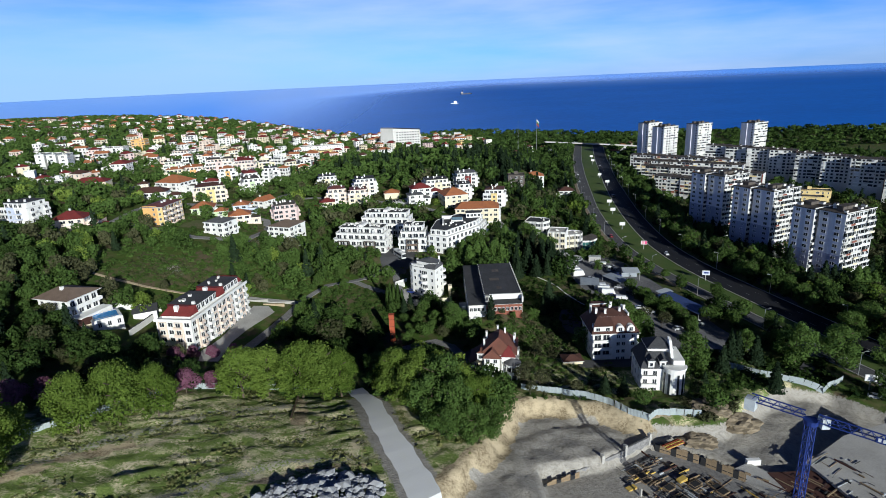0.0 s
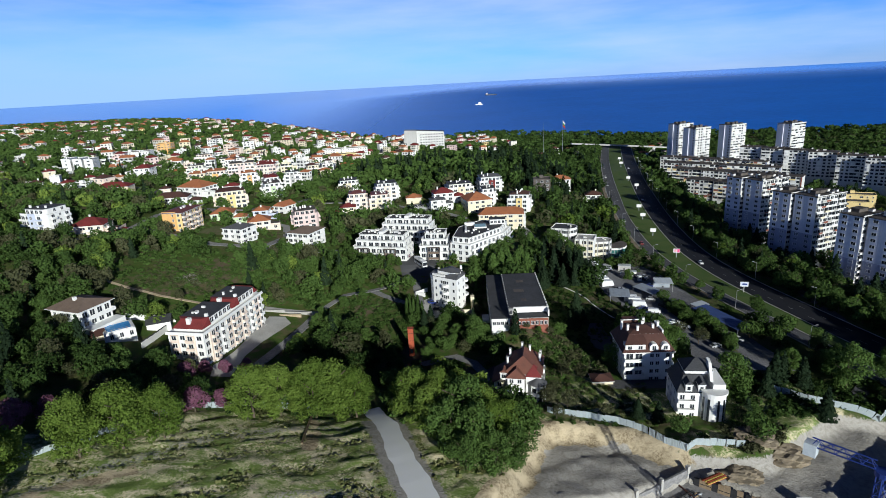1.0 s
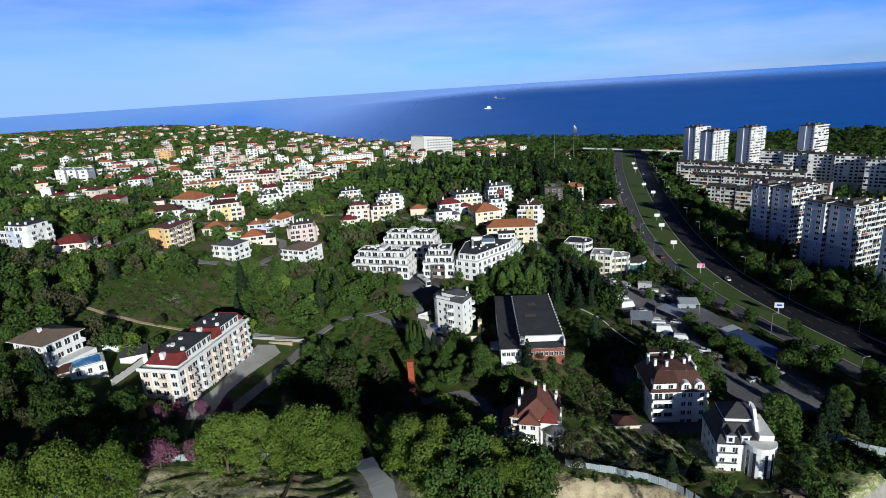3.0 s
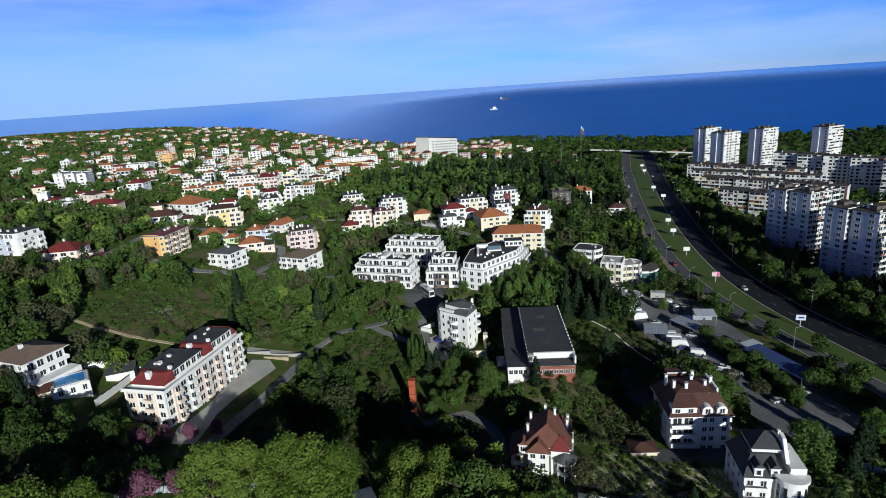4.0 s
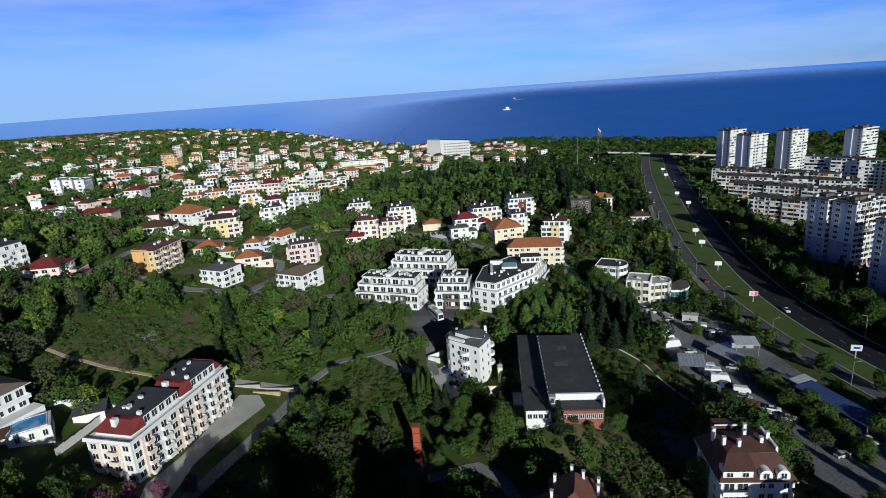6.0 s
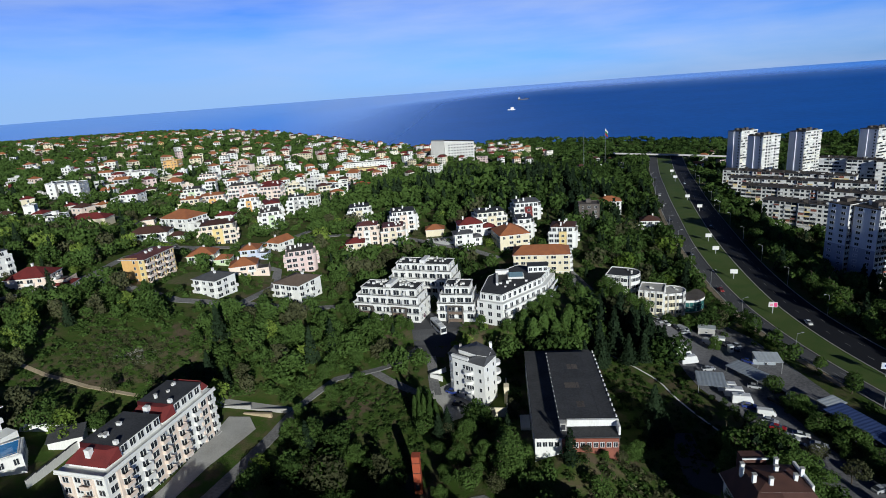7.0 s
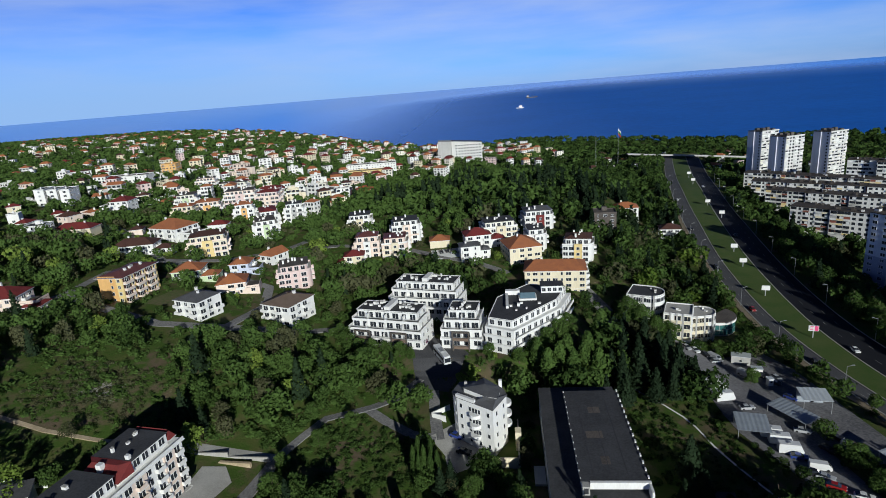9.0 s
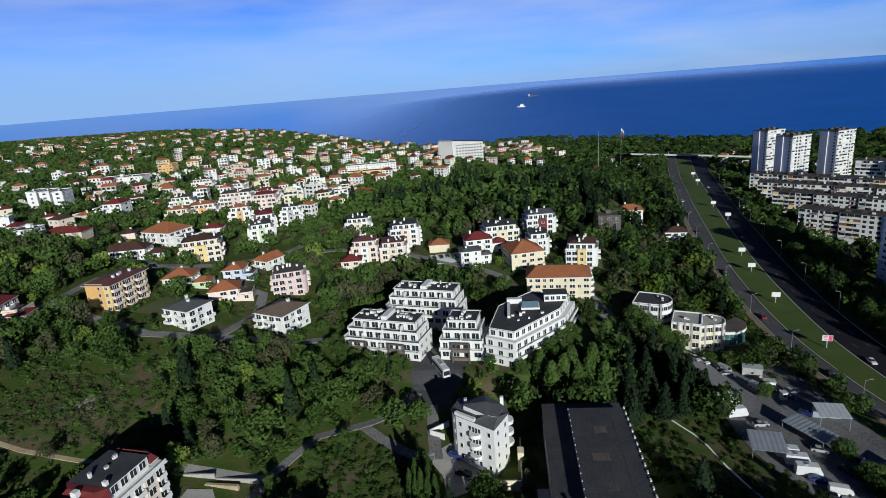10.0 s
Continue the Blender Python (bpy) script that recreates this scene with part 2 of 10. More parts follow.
M = {
    "grass": mat("meadow", (0.075, 0.105, 0.03), (0.14, 0.115, 0.065), 0.95, 0.05, 0.9, 0.6),
    "lawn": mat("mown_grass", (0.05, 0.10, 0.016), (0.085, 0.115, 0.03), 0.95, 0.15, 3.0, 0.3),
    "earth": mat("bare_earth", (0.30, 0.24, 0.17), (0.19, 0.155, 0.105), 0.95, 0.12, 1.1, 0.7),
    "scrub": mat("scrubby_slope", (0.17, 0.15, 0.075), (0.075, 0.095, 0.035), 0.95, 0.16, 1.6, 0.8),
    "sand": mat("sandy_cut", (0.52, 0.42, 0.28), (0.36, 0.28, 0.18), 0.95, 0.25, 2.0, 0.7),
    "gravel": mat("pale_gravel", (0.8, 0.8, 0.8), (0.8, 0.8, 0.768), 0.95, 0.3, 4.0, 0.4),
    "asphalt": mat("asphalt", (0.058, 0.056, 0.065), (0.042, 0.041, 0.048), 0.85, 0.08, 3.0, 0.2),
    # near-black: the shadow over the east carriageway is put into this colour
    "new_asphalt": mat("shadowed_dark_asphalt", (0.013, 0.014, 0.020), (0.009, 0.010, 0.014), 0.85, 0.08, 3.0, 0.2),
    "park_asphalt": mat("pale_worn_asphalt", (0.29, 0.28, 0.275), (0.14, 0.138, 0.14), 0.9, 0.09, 1.5, 0.25),
    "lot_asphalt": mat("grey_patched_asphalt", (0.23, 0.225, 0.235), (0.105, 0.104, 0.113), 0.9, 0.05, 1.5, 0.25),
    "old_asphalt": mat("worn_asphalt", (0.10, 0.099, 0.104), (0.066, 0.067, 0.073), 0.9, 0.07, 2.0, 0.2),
    "kerb": mat("kerb_stone", (0.42, 0.41, 0.38), None, 0.9, 0.5, 5, 0.2),
    "paint": mat("road_paint", (0.42, 0.42, 0.41), (0.2, 0.2, 0.2), 0.8, 1, 8, 0.1),
    "concrete": mat("concrete", (0.48, 0.465, 0.435), (0.35, 0.335, 0.31), 0.9, 0.2, 3, 0.2),
    "white": mat("white_render", (0.80, 0.79, 0.76), (0.70, 0.69, 0.66), 0.85, 0.25, 4, 0.08, streak=True),
    "ivory": mat("ivory_render", (0.78, 0.75, 0.65), (0.70, 0.67, 0.57), 0.85, 0.25, 4, 0.08, streak=True),
    "cream": mat("cream_render", (0.76, 0.68, 0.50), (0.66, 0.58, 0.42), 0.85, 0.25, 4, 0.08, streak=True),
    "yellow": mat("yellow_render", (0.78, 0.60, 0.28), (0.68, 0.52, 0.24), 0.85, 0.25, 4, 0.08, streak=True),
    "orange": mat("orange_render", (0.74, 0.44, 0.17), (0.64, 0.37, 0.14), 0.85, 0.25, 4, 0.08, streak=True),
    "peach": mat("peach_render", (0.80, 0.67, 0.57), (0.72, 0.58, 0.49), 0.85, 0.25, 4, 0.08, streak=True),
    "pink": mat("pink_render", (0.72, 0.56, 0.53), (0.64, 0.49, 0.46), 0.85, 0.25, 4, 0.08, streak=True),
    "green": mat("green_render", (0.55, 0.66, 0.42), (0.48, 0.58, 0.36), 0.85, 0.25, 4, 0.08, streak=True),
    "lilac": mat("pale_blue_render", (0.58, 0.62, 0.74), (0.5, 0.54, 0.66), 0.85, 0.25, 4, 0.08, streak=True),
    "grey": mat("grey_render", (0.48, 0.47, 0.45), (0.38, 0.37, 0.35), 0.88, 0.25, 4, 0.1, streak=True),
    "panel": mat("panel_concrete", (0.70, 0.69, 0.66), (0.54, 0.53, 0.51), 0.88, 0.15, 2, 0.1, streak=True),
    # tower side walls, a little bluer than the fronts
    "panel_side": mat("bluish_end_wall", (0.66, 0.68, 0.75), (0.56, 0.58, 0.66), 0.88, 0.12, 2, 0.1, streak=True),
    "stained_roof": mat("stained_flat_roof", (0.085, 0.07, 0.06), (0.035, 0.03, 0.028), 0.95, 0.12, 1.2, 0.3),
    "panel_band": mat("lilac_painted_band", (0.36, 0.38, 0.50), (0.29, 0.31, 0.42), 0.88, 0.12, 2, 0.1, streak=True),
    "tile_orange": mat("orange_roof_tiles", (0.42, 0.15, 0.06), (0.30, 0.11, 0.055), 0.85, 0.4, 7, 0.5),
    "tile_red": mat("red_roof_tiles", (0.21, 0.032, 0.03), (0.13, 0.024, 0.023), 0.8, 0.4, 7, 0.5),
    "tile_brown": mat("brown_roof_tiles", (0.095, 0.043, 0.033), (0.065, 0.03, 0.024), 0.85, 0.4, 7, 0.5),
    "tile_russet": mat("russet_roof_tiles", (0.17, 0.066, 0.046), (0.12, 0.05, 0.036), 0.85, 0.4, 7, 0.5),
    "tile_tan": mat("weathered_brown_tiles", (0.20, 0.145, 0.11), (0.14, 0.10, 0.078), 0.85, 0.4, 7, 0.5),
    "tile_maroon": mat("maroon_roof_sheet", (0.17, 0.06, 0.055), (0.12, 0.045, 0.04), 0.6, 0.4, 7, 0.3),
    "felt": mat("dark_roof_felt", (0.07, 0.071, 0.076), (0.042, 0.043, 0.047), 0.9, 0.18, 2.0, 0.25),
    "felt_grey": mat("grey_roof_felt", (0.135, 0.115, 0.10), (0.07, 0.06, 0.053), 0.92, 0.2, 2.0, 0.3),
    "slate": mat("slate_roof", (0.12, 0.12, 0.125), (0.08, 0.08, 0.085), 0.7, 0.4, 6, 0.4),
    "brick": mat("red_brick", (0.30, 0.105, 0.07), (0.19, 0.07, 0.05), 0.9, 0.5, 8, 0.4),
    "rust_red": mat("rust_red_sheet", (0.42, 0.09, 0.04), (0.32, 0.07, 0.035), 0.7, 0.6, 5, 0.2),
    "glass": mat("window_glass", (0.016, 0.019, 0.025), (0.035, 0.04, 0.048), 0.12, 0.8, 3, 0.0, spec=0.6),
    "frame": mat("window_frame", (0.74, 0.74, 0.73), None, 0.6, 1, 6, 0.0),
    "dark_metal": mat("dark_metal", (0.09, 0.09, 0.1), None, 0.5, 1, 6, 0.1, 0.7),
    "steel": mat("galvanised_steel", (0.50, 0.51, 0.52), (0.40, 0.41, 0.42), 0.45, 0.5, 5, 0.1, 0.7),
    "sheet": mat("pale_corrugated_sheet", (0.62, 0.66, 0.68), (0.50, 0.54, 0.57), 0.55, 0.5, 5, 0.1, 0.2),
    "fence": mat("white_fence_sheet", (0.42, 0.47, 0.48), (0.30, 0.35, 0.36), 0.6, 0.5, 5, 0.1, 0.1),
    "canopy": mat("canopy_sheet", (0.36, 0.40, 0.44), (0.28, 0.31, 0.35), 0.6, 0.4, 5, 0.1, 0.2),
    "blue_paint": mat("blue_crane_paint", (0.02, 0.045, 0.23), (0.016, 0.035, 0.16), 0.5, 1, 6, 0.05, 0.2),
    "blue_roof": mat("blue_sheet_roof", (0.06, 0.10, 0.26), (0.05, 0.08, 0.20), 0.55, 0.4, 4, 0.1, 0.2),
    "wood": mat("weathered_timber", (0.30, 0.22, 0.14), (0.20, 0.145, 0.09), 0.9, 1, 8, 0.3),
    "yellow_wood": mat("yellow_formwork_beam", (0.62, 0.42, 0.10), (0.5, 0.34, 0.09), 0.8, 1, 8, 0.2),
    "bark": mat("bark", (0.13, 0.10, 0.075), (0.08, 0.06, 0.045), 0.95, 2, 12, 0.5),
    "pool": mat("pool_water", (0.04, 0.25, 0.62), (0.08, 0.36, 0.72), 0.08, 0.5, 3, 0.1, spec=0.6),
    "teal_glass": mat("teal_showroom_glass", (0.05, 0.16, 0.15), (0.03, 0.11, 0.11), 0.08, 0.8, 3, 0.0, spec=0.7),
    "skylight": mat("pale_skylight_glass", (0.30, 0.46, 0.52), (0.24, 0.38, 0.45), 0.12, 0.8, 3, 0.0, spec=0.6),
    "stone": mat("grey_stone", (0.42, 0.43, 0.45), (0.25, 0.255, 0.27), 0.9, 0.6, 4, 0.5),
    "rubber": mat("tyre_rubber", (0.03, 0.03, 0.032), None, 0.9, 1, 6, 0.1),
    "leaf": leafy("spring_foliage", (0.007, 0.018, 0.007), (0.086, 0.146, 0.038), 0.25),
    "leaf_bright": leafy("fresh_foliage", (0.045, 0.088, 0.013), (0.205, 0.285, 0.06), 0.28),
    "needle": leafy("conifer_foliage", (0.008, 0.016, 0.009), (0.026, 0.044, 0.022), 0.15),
    "bare": leafy("bare_twigs", (0.028, 0.034, 0.017), (0.095, 0.10, 0.05), 0.15),
    "weed": leafy("slope_weeds", (0.075, 0.105, 0.03), (0.24, 0.24, 0.10), 0.2),
    "blossom": leafy("pink_blossom", (0.11, 0.045, 0.07), (0.26, 0.115, 0.175), 0.25),
}


def ground_material():
    """Meadow, dry scrub, bare earth and sand in one soil, blended with ragged edges by three attributes."""
    m = bpy.data.materials.new("ground_cover")
    m.use_nodes = True
    t = m.node_tree
    n, l = t.nodes, t.links
    p = n["Principled BSDF"]
    p.inputs["Roughness"].default_value = 0.96
    p.inputs["Specular IOR Level"].default_value = 0.1
    tc = n.new("ShaderNodeTexCoord")

    def noise_at(scale, detail=5, stretch=(1, 1, 1), swirl=0.0, turn=0.0):
        mp = n.new("ShaderNodeMapping")
        mp.inputs["Scale"].default_value = stretch
        mp.inputs["Rotation"].default_value = (0, 0, radians(turn))
        k = n.new("ShaderNodeTexNoise")
        k.inputs["Scale"].default_value, k.inputs["Detail"].default_value = scale, detail
        k.inputs["Roughness"].default_value, k.inputs["Distortion"].default_value = 0.62, swirl
        l.new(tc.outputs["Object"], mp.inputs["Vector"])
        l.new(mp.outputs["Vector"], k.inputs["Vector"])
        return k.outputs["Fac"]

    def ramp(v, a, b):
        r = n.new("ShaderNodeMapRange")
        r.inputs["From Min"].default_value, r.inputs["From Max"].default_value = a, b
        l.new(v, r.inputs["Value"])
        return r.outputs["Result"]

    def mix(f, a, b):
        x = n.new("ShaderNodeMix")
        x.data_type = "RGBA"
        l.new(f, x.inputs["Factor"])
        for s, v in (("A", a), ("B", b)):
            if isinstance(v, tuple):
                x.inputs[s].default_value = (*v, 1)
            else:
                l.new(v, x.inputs[s])
        return x.outputs["Result"]

    def attribute(name, jag, amp=0.9):
        a = n.new("ShaderNodeAttribute")
        a.attribute_name = name
        s = n.new("ShaderNodeMath")
        s.operation = "MULTIPLY_ADD"
        s.inputs[1].default_value = amp
        s.inputs[2].default_value = -amp / 2
        l.new(jag, s.inputs[0])
        u = n.new("ShaderNodeMath")
        u.operation = "ADD"
        l.new(a.outputs["Fac"], u.inputs[0])
        l.new(s.outputs[0], u.inputs[1])
        return ramp(u.outputs[0], 0.42, 0.58)

    big, mid, fine = noise_at(0.035), noise_at(0.22), noise_at(1.7)
    tracks, patch = noise_at(0.3, 6, (1.0, 1.0, 1.0), 2.2), noise_at(0.13, 7, (0.7, 1.3, 1.0), 1.2, -28)
    meadow = mix(ramp(mid, 0.42, 0.6), (0.055, 0.098, 0.019), mix(ramp(big, 0.44, 0.58), (0.085, 0.10, 0.03), (0.13, 0.10, 0.065)))
    scrub = mix(ramp(fine, 0.43, 0.57), mix(ramp(mid, 0.48, 0.6), (0.18, 0.24, 0.066), (0.64, 0.56, 0.36)), mix(ramp(patch, 0.47, 0.6), (0.14, 0.20, 0.052), (0.70, 0.61, 0.42)))
    earth = mix(ramp(tracks, 0.4, 0.6), (0.40, 0.375, 0.335), mix(ramp(fine, 0.4, 0.6), (0.27, 0.25, 0.22), (0.34, 0.315, 0.28)))
    sand = mix(ramp(mid, 0.42, 0.58), (0.55, 0.45, 0.30), mix(ramp(fine, 0.42, 0.58), (0.24, 0.185, 0.115), (0.42, 0.345, 0.23)))
    col = mix(attribute("scrub", mid), meadow, scrub)
    col = mix(attribute("earth", fine), col, earth)
    col = mix(attribute("sand", mid, 2.0), col, sand)
    l.new(col, p.inputs["Base Color"])
    bp = n.new("ShaderNodeBump")
    bp.inputs["Strength"].default_value, bp.inputs["Distance"].default_value = 0.7, 0.3
    l.new(fine, bp.inputs["Height"])
    l.new(bp.outputs["Normal"], p.inputs["Normal"])
    return m


# ---- the lie of the land ----
# rounded hills and hollows: x, y, spread, height
NEAR_HILLS = [
    (-129, 78, 58, 1.0), (0, 0, 91, 12.2), (-129, 0, 91, 11.1), (-48, 174, 28, -3.6), (-38, 178, 17, -5.0),
    (-85, 207, 28, -9.4), (-79, 202, 18, 4.6), (-78, 116, 58, 2.3), (0, 104, 58, 3.0), (78, 142, 58, 8.9), (21, 206, 9, 6.2),
    (-129, 194, 58, 0.6), (-65, 220, 58, 4.8), (0, 246, 65, 0.5), (78, 259, 65, -0.1),
    (-129, 298, 65, 5.3), (-52, 311, 65, -0.6), (26, 349, 65, 10.1), (-220, 311, 91, 1.4),
    (-78, 414, 91, 2.8), (26, 466, 91, 11.5),
]
FAR_HILLS = [
    (116, 414, 91, -4.4), (-246, 453, 116, -2.3), (-388, 324, 194, 4.0), (-324, 647, 155, -0.3),
    (-129, 725, 155, -5.7), (0, 556, 104, 19.8), (194, 582, 155, 10.9), (-776, 647, 388, -1.4),
    (-1165, 1424, 518, 17.3), (0, 1165, 324, -11.8), (453, 776, 259, -9.3), (0, 906, 155, 18.1),
    (-349, 906, 155, -12.9), (129, 233, 65, 8.0), (58, 168, 32, -2.8), (-32, 246, 32, -0.1),
    (39, 388, 45, 3.9),
]


def road_x(y):
    """The middle of the main road at y."""
    y = np.asarray(y, float)
    u = np.clip(y, 40.0, 900.0) - 317.0
    v = np.maximum(u, 0.0)
    return 119.8 + 0.036 * v + 0.000395 * v * v - 2.33e-7 * v**3 + 7.2 * np.log1p(np.exp(-(u + 39.0) / 20.0))


def inside(poly, x, y):
    c = np.zeros(np.shape(x), bool)
    for (x1, y1), (x2, y2) in zip(poly, poly[1:] + poly[:1]):
        c ^= ((y1 > y) != (y2 > y)) & (x < (x2 - x1) * (y - y1) / (y2 - y1 + 1e-9) + x1)
    return c


def edge_distance(poly, x, y):
    best = np.full(np.shape(x), 1e9)
    for (x1, y1), (x2, y2) in zip(poly, poly[1:] + poly[:1]):
        k = np.clip(((x - x1) * (x2 - x1) + (y - y1) * (y2 - y1)) / ((x2 - x1) ** 2 + (y2 - y1) ** 2), 0, 1)
        best = np.minimum(best, np.hypot(x - x1 - k * (x2 - x1), y - y1 - k * (y2 - y1)))
    return best


def edge_line(pts, x, y):
    best = np.full(np.shape(x), 1e9)
    for (x1, y1), (x2, y2) in zip(pts, pts[1:]):
        k = np.clip(((x - x1) * (x2 - x1) + (y - y1) * (y2 - y1)) / ((x2 - x1) ** 2 + (y2 - y1) ** 2), 0, 1)
        best = np.minimum(best, np.hypot(x - x1 - k * (x2 - x1), y - y1 - k * (y2 - y1)))
    return best


def smooth(a, b, v):
    k = np.clip((v - a) / (b - a), 0, 1)
    return k * k * (3 - 2 * k)


SITE = [(-11.6, 93.2), (-1.3, 110.0), (6.5, 121.6), (11.6, 133.3), (19.4, 147.5), (32.4, 148.8), (44.0, 144.9), (54.4, 137.2), (72.5, 135.9), (85.4, 144.9), (103.5, 157.9), (119.1, 156.6), (129.4, 142.4), (129.4, 51.8), (-11.6, 51.8)]
PIT = [(20.7, 119.1), (37.5, 123.6), (53.1, 132.0), (64.7, 125.5), (80.2, 111.3), (100.9, 90.6), (100.9, 54.4), (20.7, 54.4)]


PLATFORM = [(-58, 287), (-30, 279), (-2, 273), (24, 292), (27, 316), (-44, 324)]


def rolling(x, y):
    x, y = np.asarray(x, float), np.asarray(y, float)
    z = -13 + 57 / (1 + np.exp((x + 136 + 0.12 * np.maximum(y - 453, 0) + 0.36 * np.maximum(y - 930, 0)) / 71)) * (1 - 0.35 / (1 + np.exp(-(y - 1294) / 194)))
    z = z - 15.5 / (1 + np.exp(-(y - 1035) / 155))
    for hx, hy, s, h in NEAR_HILLS + FAR_HILLS:
        z = z + h * np.exp(-((x - hx) ** 2 + (y - hy) ** 2) / (2 * s * s))
    return z


def coast_y(x):
    """How far the land reaches at x."""
    return 1450 + 0.42 * np.maximum(-x - 200, 0) - 0.55 * np.clip(x - 65, 0, 780) + 25 * np.sin(x / 90.0) + 12 * np.sin(x / 37.0)


def ground(x, y):
    """The height of the ground."""
    x, y = np.asarray(x, float), np.asarray(y, float)
    z = rolling(x, y)
    rx = road_x(y)
    off = x - rx
    near = np.where(off < 0, 1 - smooth(40, 66, -off), 1 - smooth(22, 56, off))
    level = np.clip(rolling(rx, y), -7.5, -0.8) * 0.5 - 0.8
    z = z + (level - z) * near * smooth(135, 185, y) * (1 - smooth(830, 980, y))
    up = np.where(inside(PLATFORM, x, y), 1.0, 1 - smooth(0, 9, edge_distance(PLATFORM, x, y)))
    z = z + np.maximum(10.9 - z, 0) * up
    z = z - 4.0 * np.where(inside(SITE, x, y), smooth(0, 4.5, edge_distance(SITE, x, y)), 0)
    z = z - 3.2 * np.where(inside(PIT, x, y), smooth(0, 1.0, edge_distance(PIT, x, y)), 0)
    return z - 75 * smooth(-60, 130, y - coast_y(x))


def gz(x, y):
    return float(ground(x, y))


# ---- mesh helpers ----
def mesh_from(name, verts, faces, mats=(), index=None, smooth_shade=False):
    me = bpy.data.meshes.new(name)
    me.from_pydata([tuple(v) for v in verts], [], faces)
    for m in mats:
        me.materials.append(m)
    if index is not None:
        me.polygons.foreach_set("material_index", index)
    if smooth_shade:
        me.polygons.foreach_set("use_smooth", [True] * len(me.polygons))
    me.update()
    return me


def quads_mesh(name, v, q, m, tint=None):
    """A mesh from arrays of corners and of three- or four-cornered faces."""
    me = bpy.data.meshes.new(name)
    me.vertices.add(len(v))
    me.vertices.foreach_set("co", np.asarray(v, np.float32).ravel())
    me.loops.add(q.size)
    me.loops.foreach_set("vertex_index", np.asarray(q, np.int32).ravel())
    me.polygons.add(len(q))
    me.polygons.foreach_set("loop_start", np.arange(len(q), dtype=np.int32) * q.shape[1])
    me.polygons.foreach_set("loop_total", np.full(len(q), q.shape[1], np.int32))
    me.materials.append(m)
    if tint is not None:
        a = me.attributes.new("tint", "FLOAT", "POINT")
        a.data.foreach_set("value", np.asarray(tint, np.float32))
    me.update()
    me.validate()
    return me


class Shape:
    """Collects boxes, prisms and roofs with their materials into one mesh."""

    def __init__(self):
        self.v, self.f, self.i, self.m = [], [], [], []

    def slot(self, m):
        if m not in self.m:
            self.m.append(m)
        return self.m.index(m)

    def add(self, verts, faces, m):
        n, k = len(self.v), self.slot(m)
        self.v += [tuple(p) for p in verts]
        self.f += [tuple(j + n for j in f) for f in faces]
        self.i += [k] * len(faces)
        return self

    def box(self, x0, x1, y0, y1, z0, z1, m):
        v = [(x, y, z) for z in (z0, z1) for x, y in ((x0, y0), (x1, y0), (x1, y1), (x0, y1))]
        return self.add(v, [(3, 2, 1, 0), (4, 5, 6, 7), (0, 1, 5, 4), (1, 2, 6, 5), (2, 3, 7, 6), (3, 0, 4, 7)], m)

    def prism(self, pts, z0, z1, m, top=None):
        n = len(pts)
        v = [(x, y, z0) for x, y in pts] + [(x, y, z1) for x, y in pts]
        self.add(v, [(i, (i + 1) % n, n + (i + 1) % n, n + i) for i in range(n)] + [tuple(range(n - 1, -1, -1))], m)
        return self.add([(x, y, z1) for x, y in pts], [tuple(range(n))], top or m)

    def tube(self, x, y, z0, z1, r0, r1, m, n=8):
        v = [(x + r * math.cos(k * 2 * math.pi / n), y + r * math.sin(k * 2 * math.pi / n), z) for r, z in ((r0, z0), (r1, z1)) for k in range(n)]
        return self.add(v, [(k, (k + 1) % n, n + (k + 1) % n, n + k) for k in range(n)] + [tuple(range(n, 2 * n)), tuple(range(n - 1, -1, -1))], m)

    def beam(self, a, b, w, m):
        a, b = Vector(a), Vector(b)
        d = (b - a).normalized()
        s = d.cross(Vector((0, 0, 1)) if abs(d.z) < 0.9 else Vector((1, 0, 0))).normalized() * w / 2
        u = d.cross(s).normalized() * w / 2
        v = [p + i * s + j * u for p in (a, b) for i, j in ((-1, -1), (1, -1), (1, 1), (-1, 1))]
        return self.add(v, [(0, 1, 2, 3), (7, 6, 5, 4), (0, 4, 5, 1), (1, 5, 6, 2), (2, 6, 7, 3), (3, 7, 4, 0)], m)

    def hip(self, x0, x1, y0, y1, z, h, m, over=0.5, cut=1.0):
        """A hipped roof (cut=0: gabled along the longer side) with an eaves board."""
        x0, x1, y0, y1 = x0 - over, x1 + over, y0 - over, y1 + over
        w, d = x1 - x0, y1 - y0
        if w >= d:
            k = min(d / 2 * cut, w / 2 - 0.05)
            r = [(x0 + k, (y0 + y1) / 2, z + h), (x1 - k, (y0 + y1) / 2, z + h)]
            faces = [(0, 1, 5, 4), (1, 2, 5), (2, 3, 4, 5), (3, 0, 4)]
        else:
            k = min(w / 2 * cut, d / 2 - 0.05)
            r = [((x0 + x1) / 2, y0 + k, z + h), ((x0 + x1) / 2, y1 - k, z + h)]
            faces = [(0, 1, 4), (1, 2, 5, 4), (2, 3, 5), (3, 0, 4, 5)]
        v = [(x0, y0, z), (x1, y0, z), (x1, y1, z), (x0, y1, z)]
        self.add(v + r, faces, m)
        return self.box(x0, x1, y0, y1, z - 0.22, z - 0.003, M["frame"])

    def mesh(self, name):
        return mesh_from(name, self.v, self.f, self.m, self.i)


def part(name, shape, parent, label="", at=None):
    ob = new(name, shape if isinstance(shape, bpy.types.Mesh) else shape.mesh(name))
    ob.parent = parent
    if at is not None:
        ob.matrix_basis = at
    if label:
        ob["label"] = label
    return ob


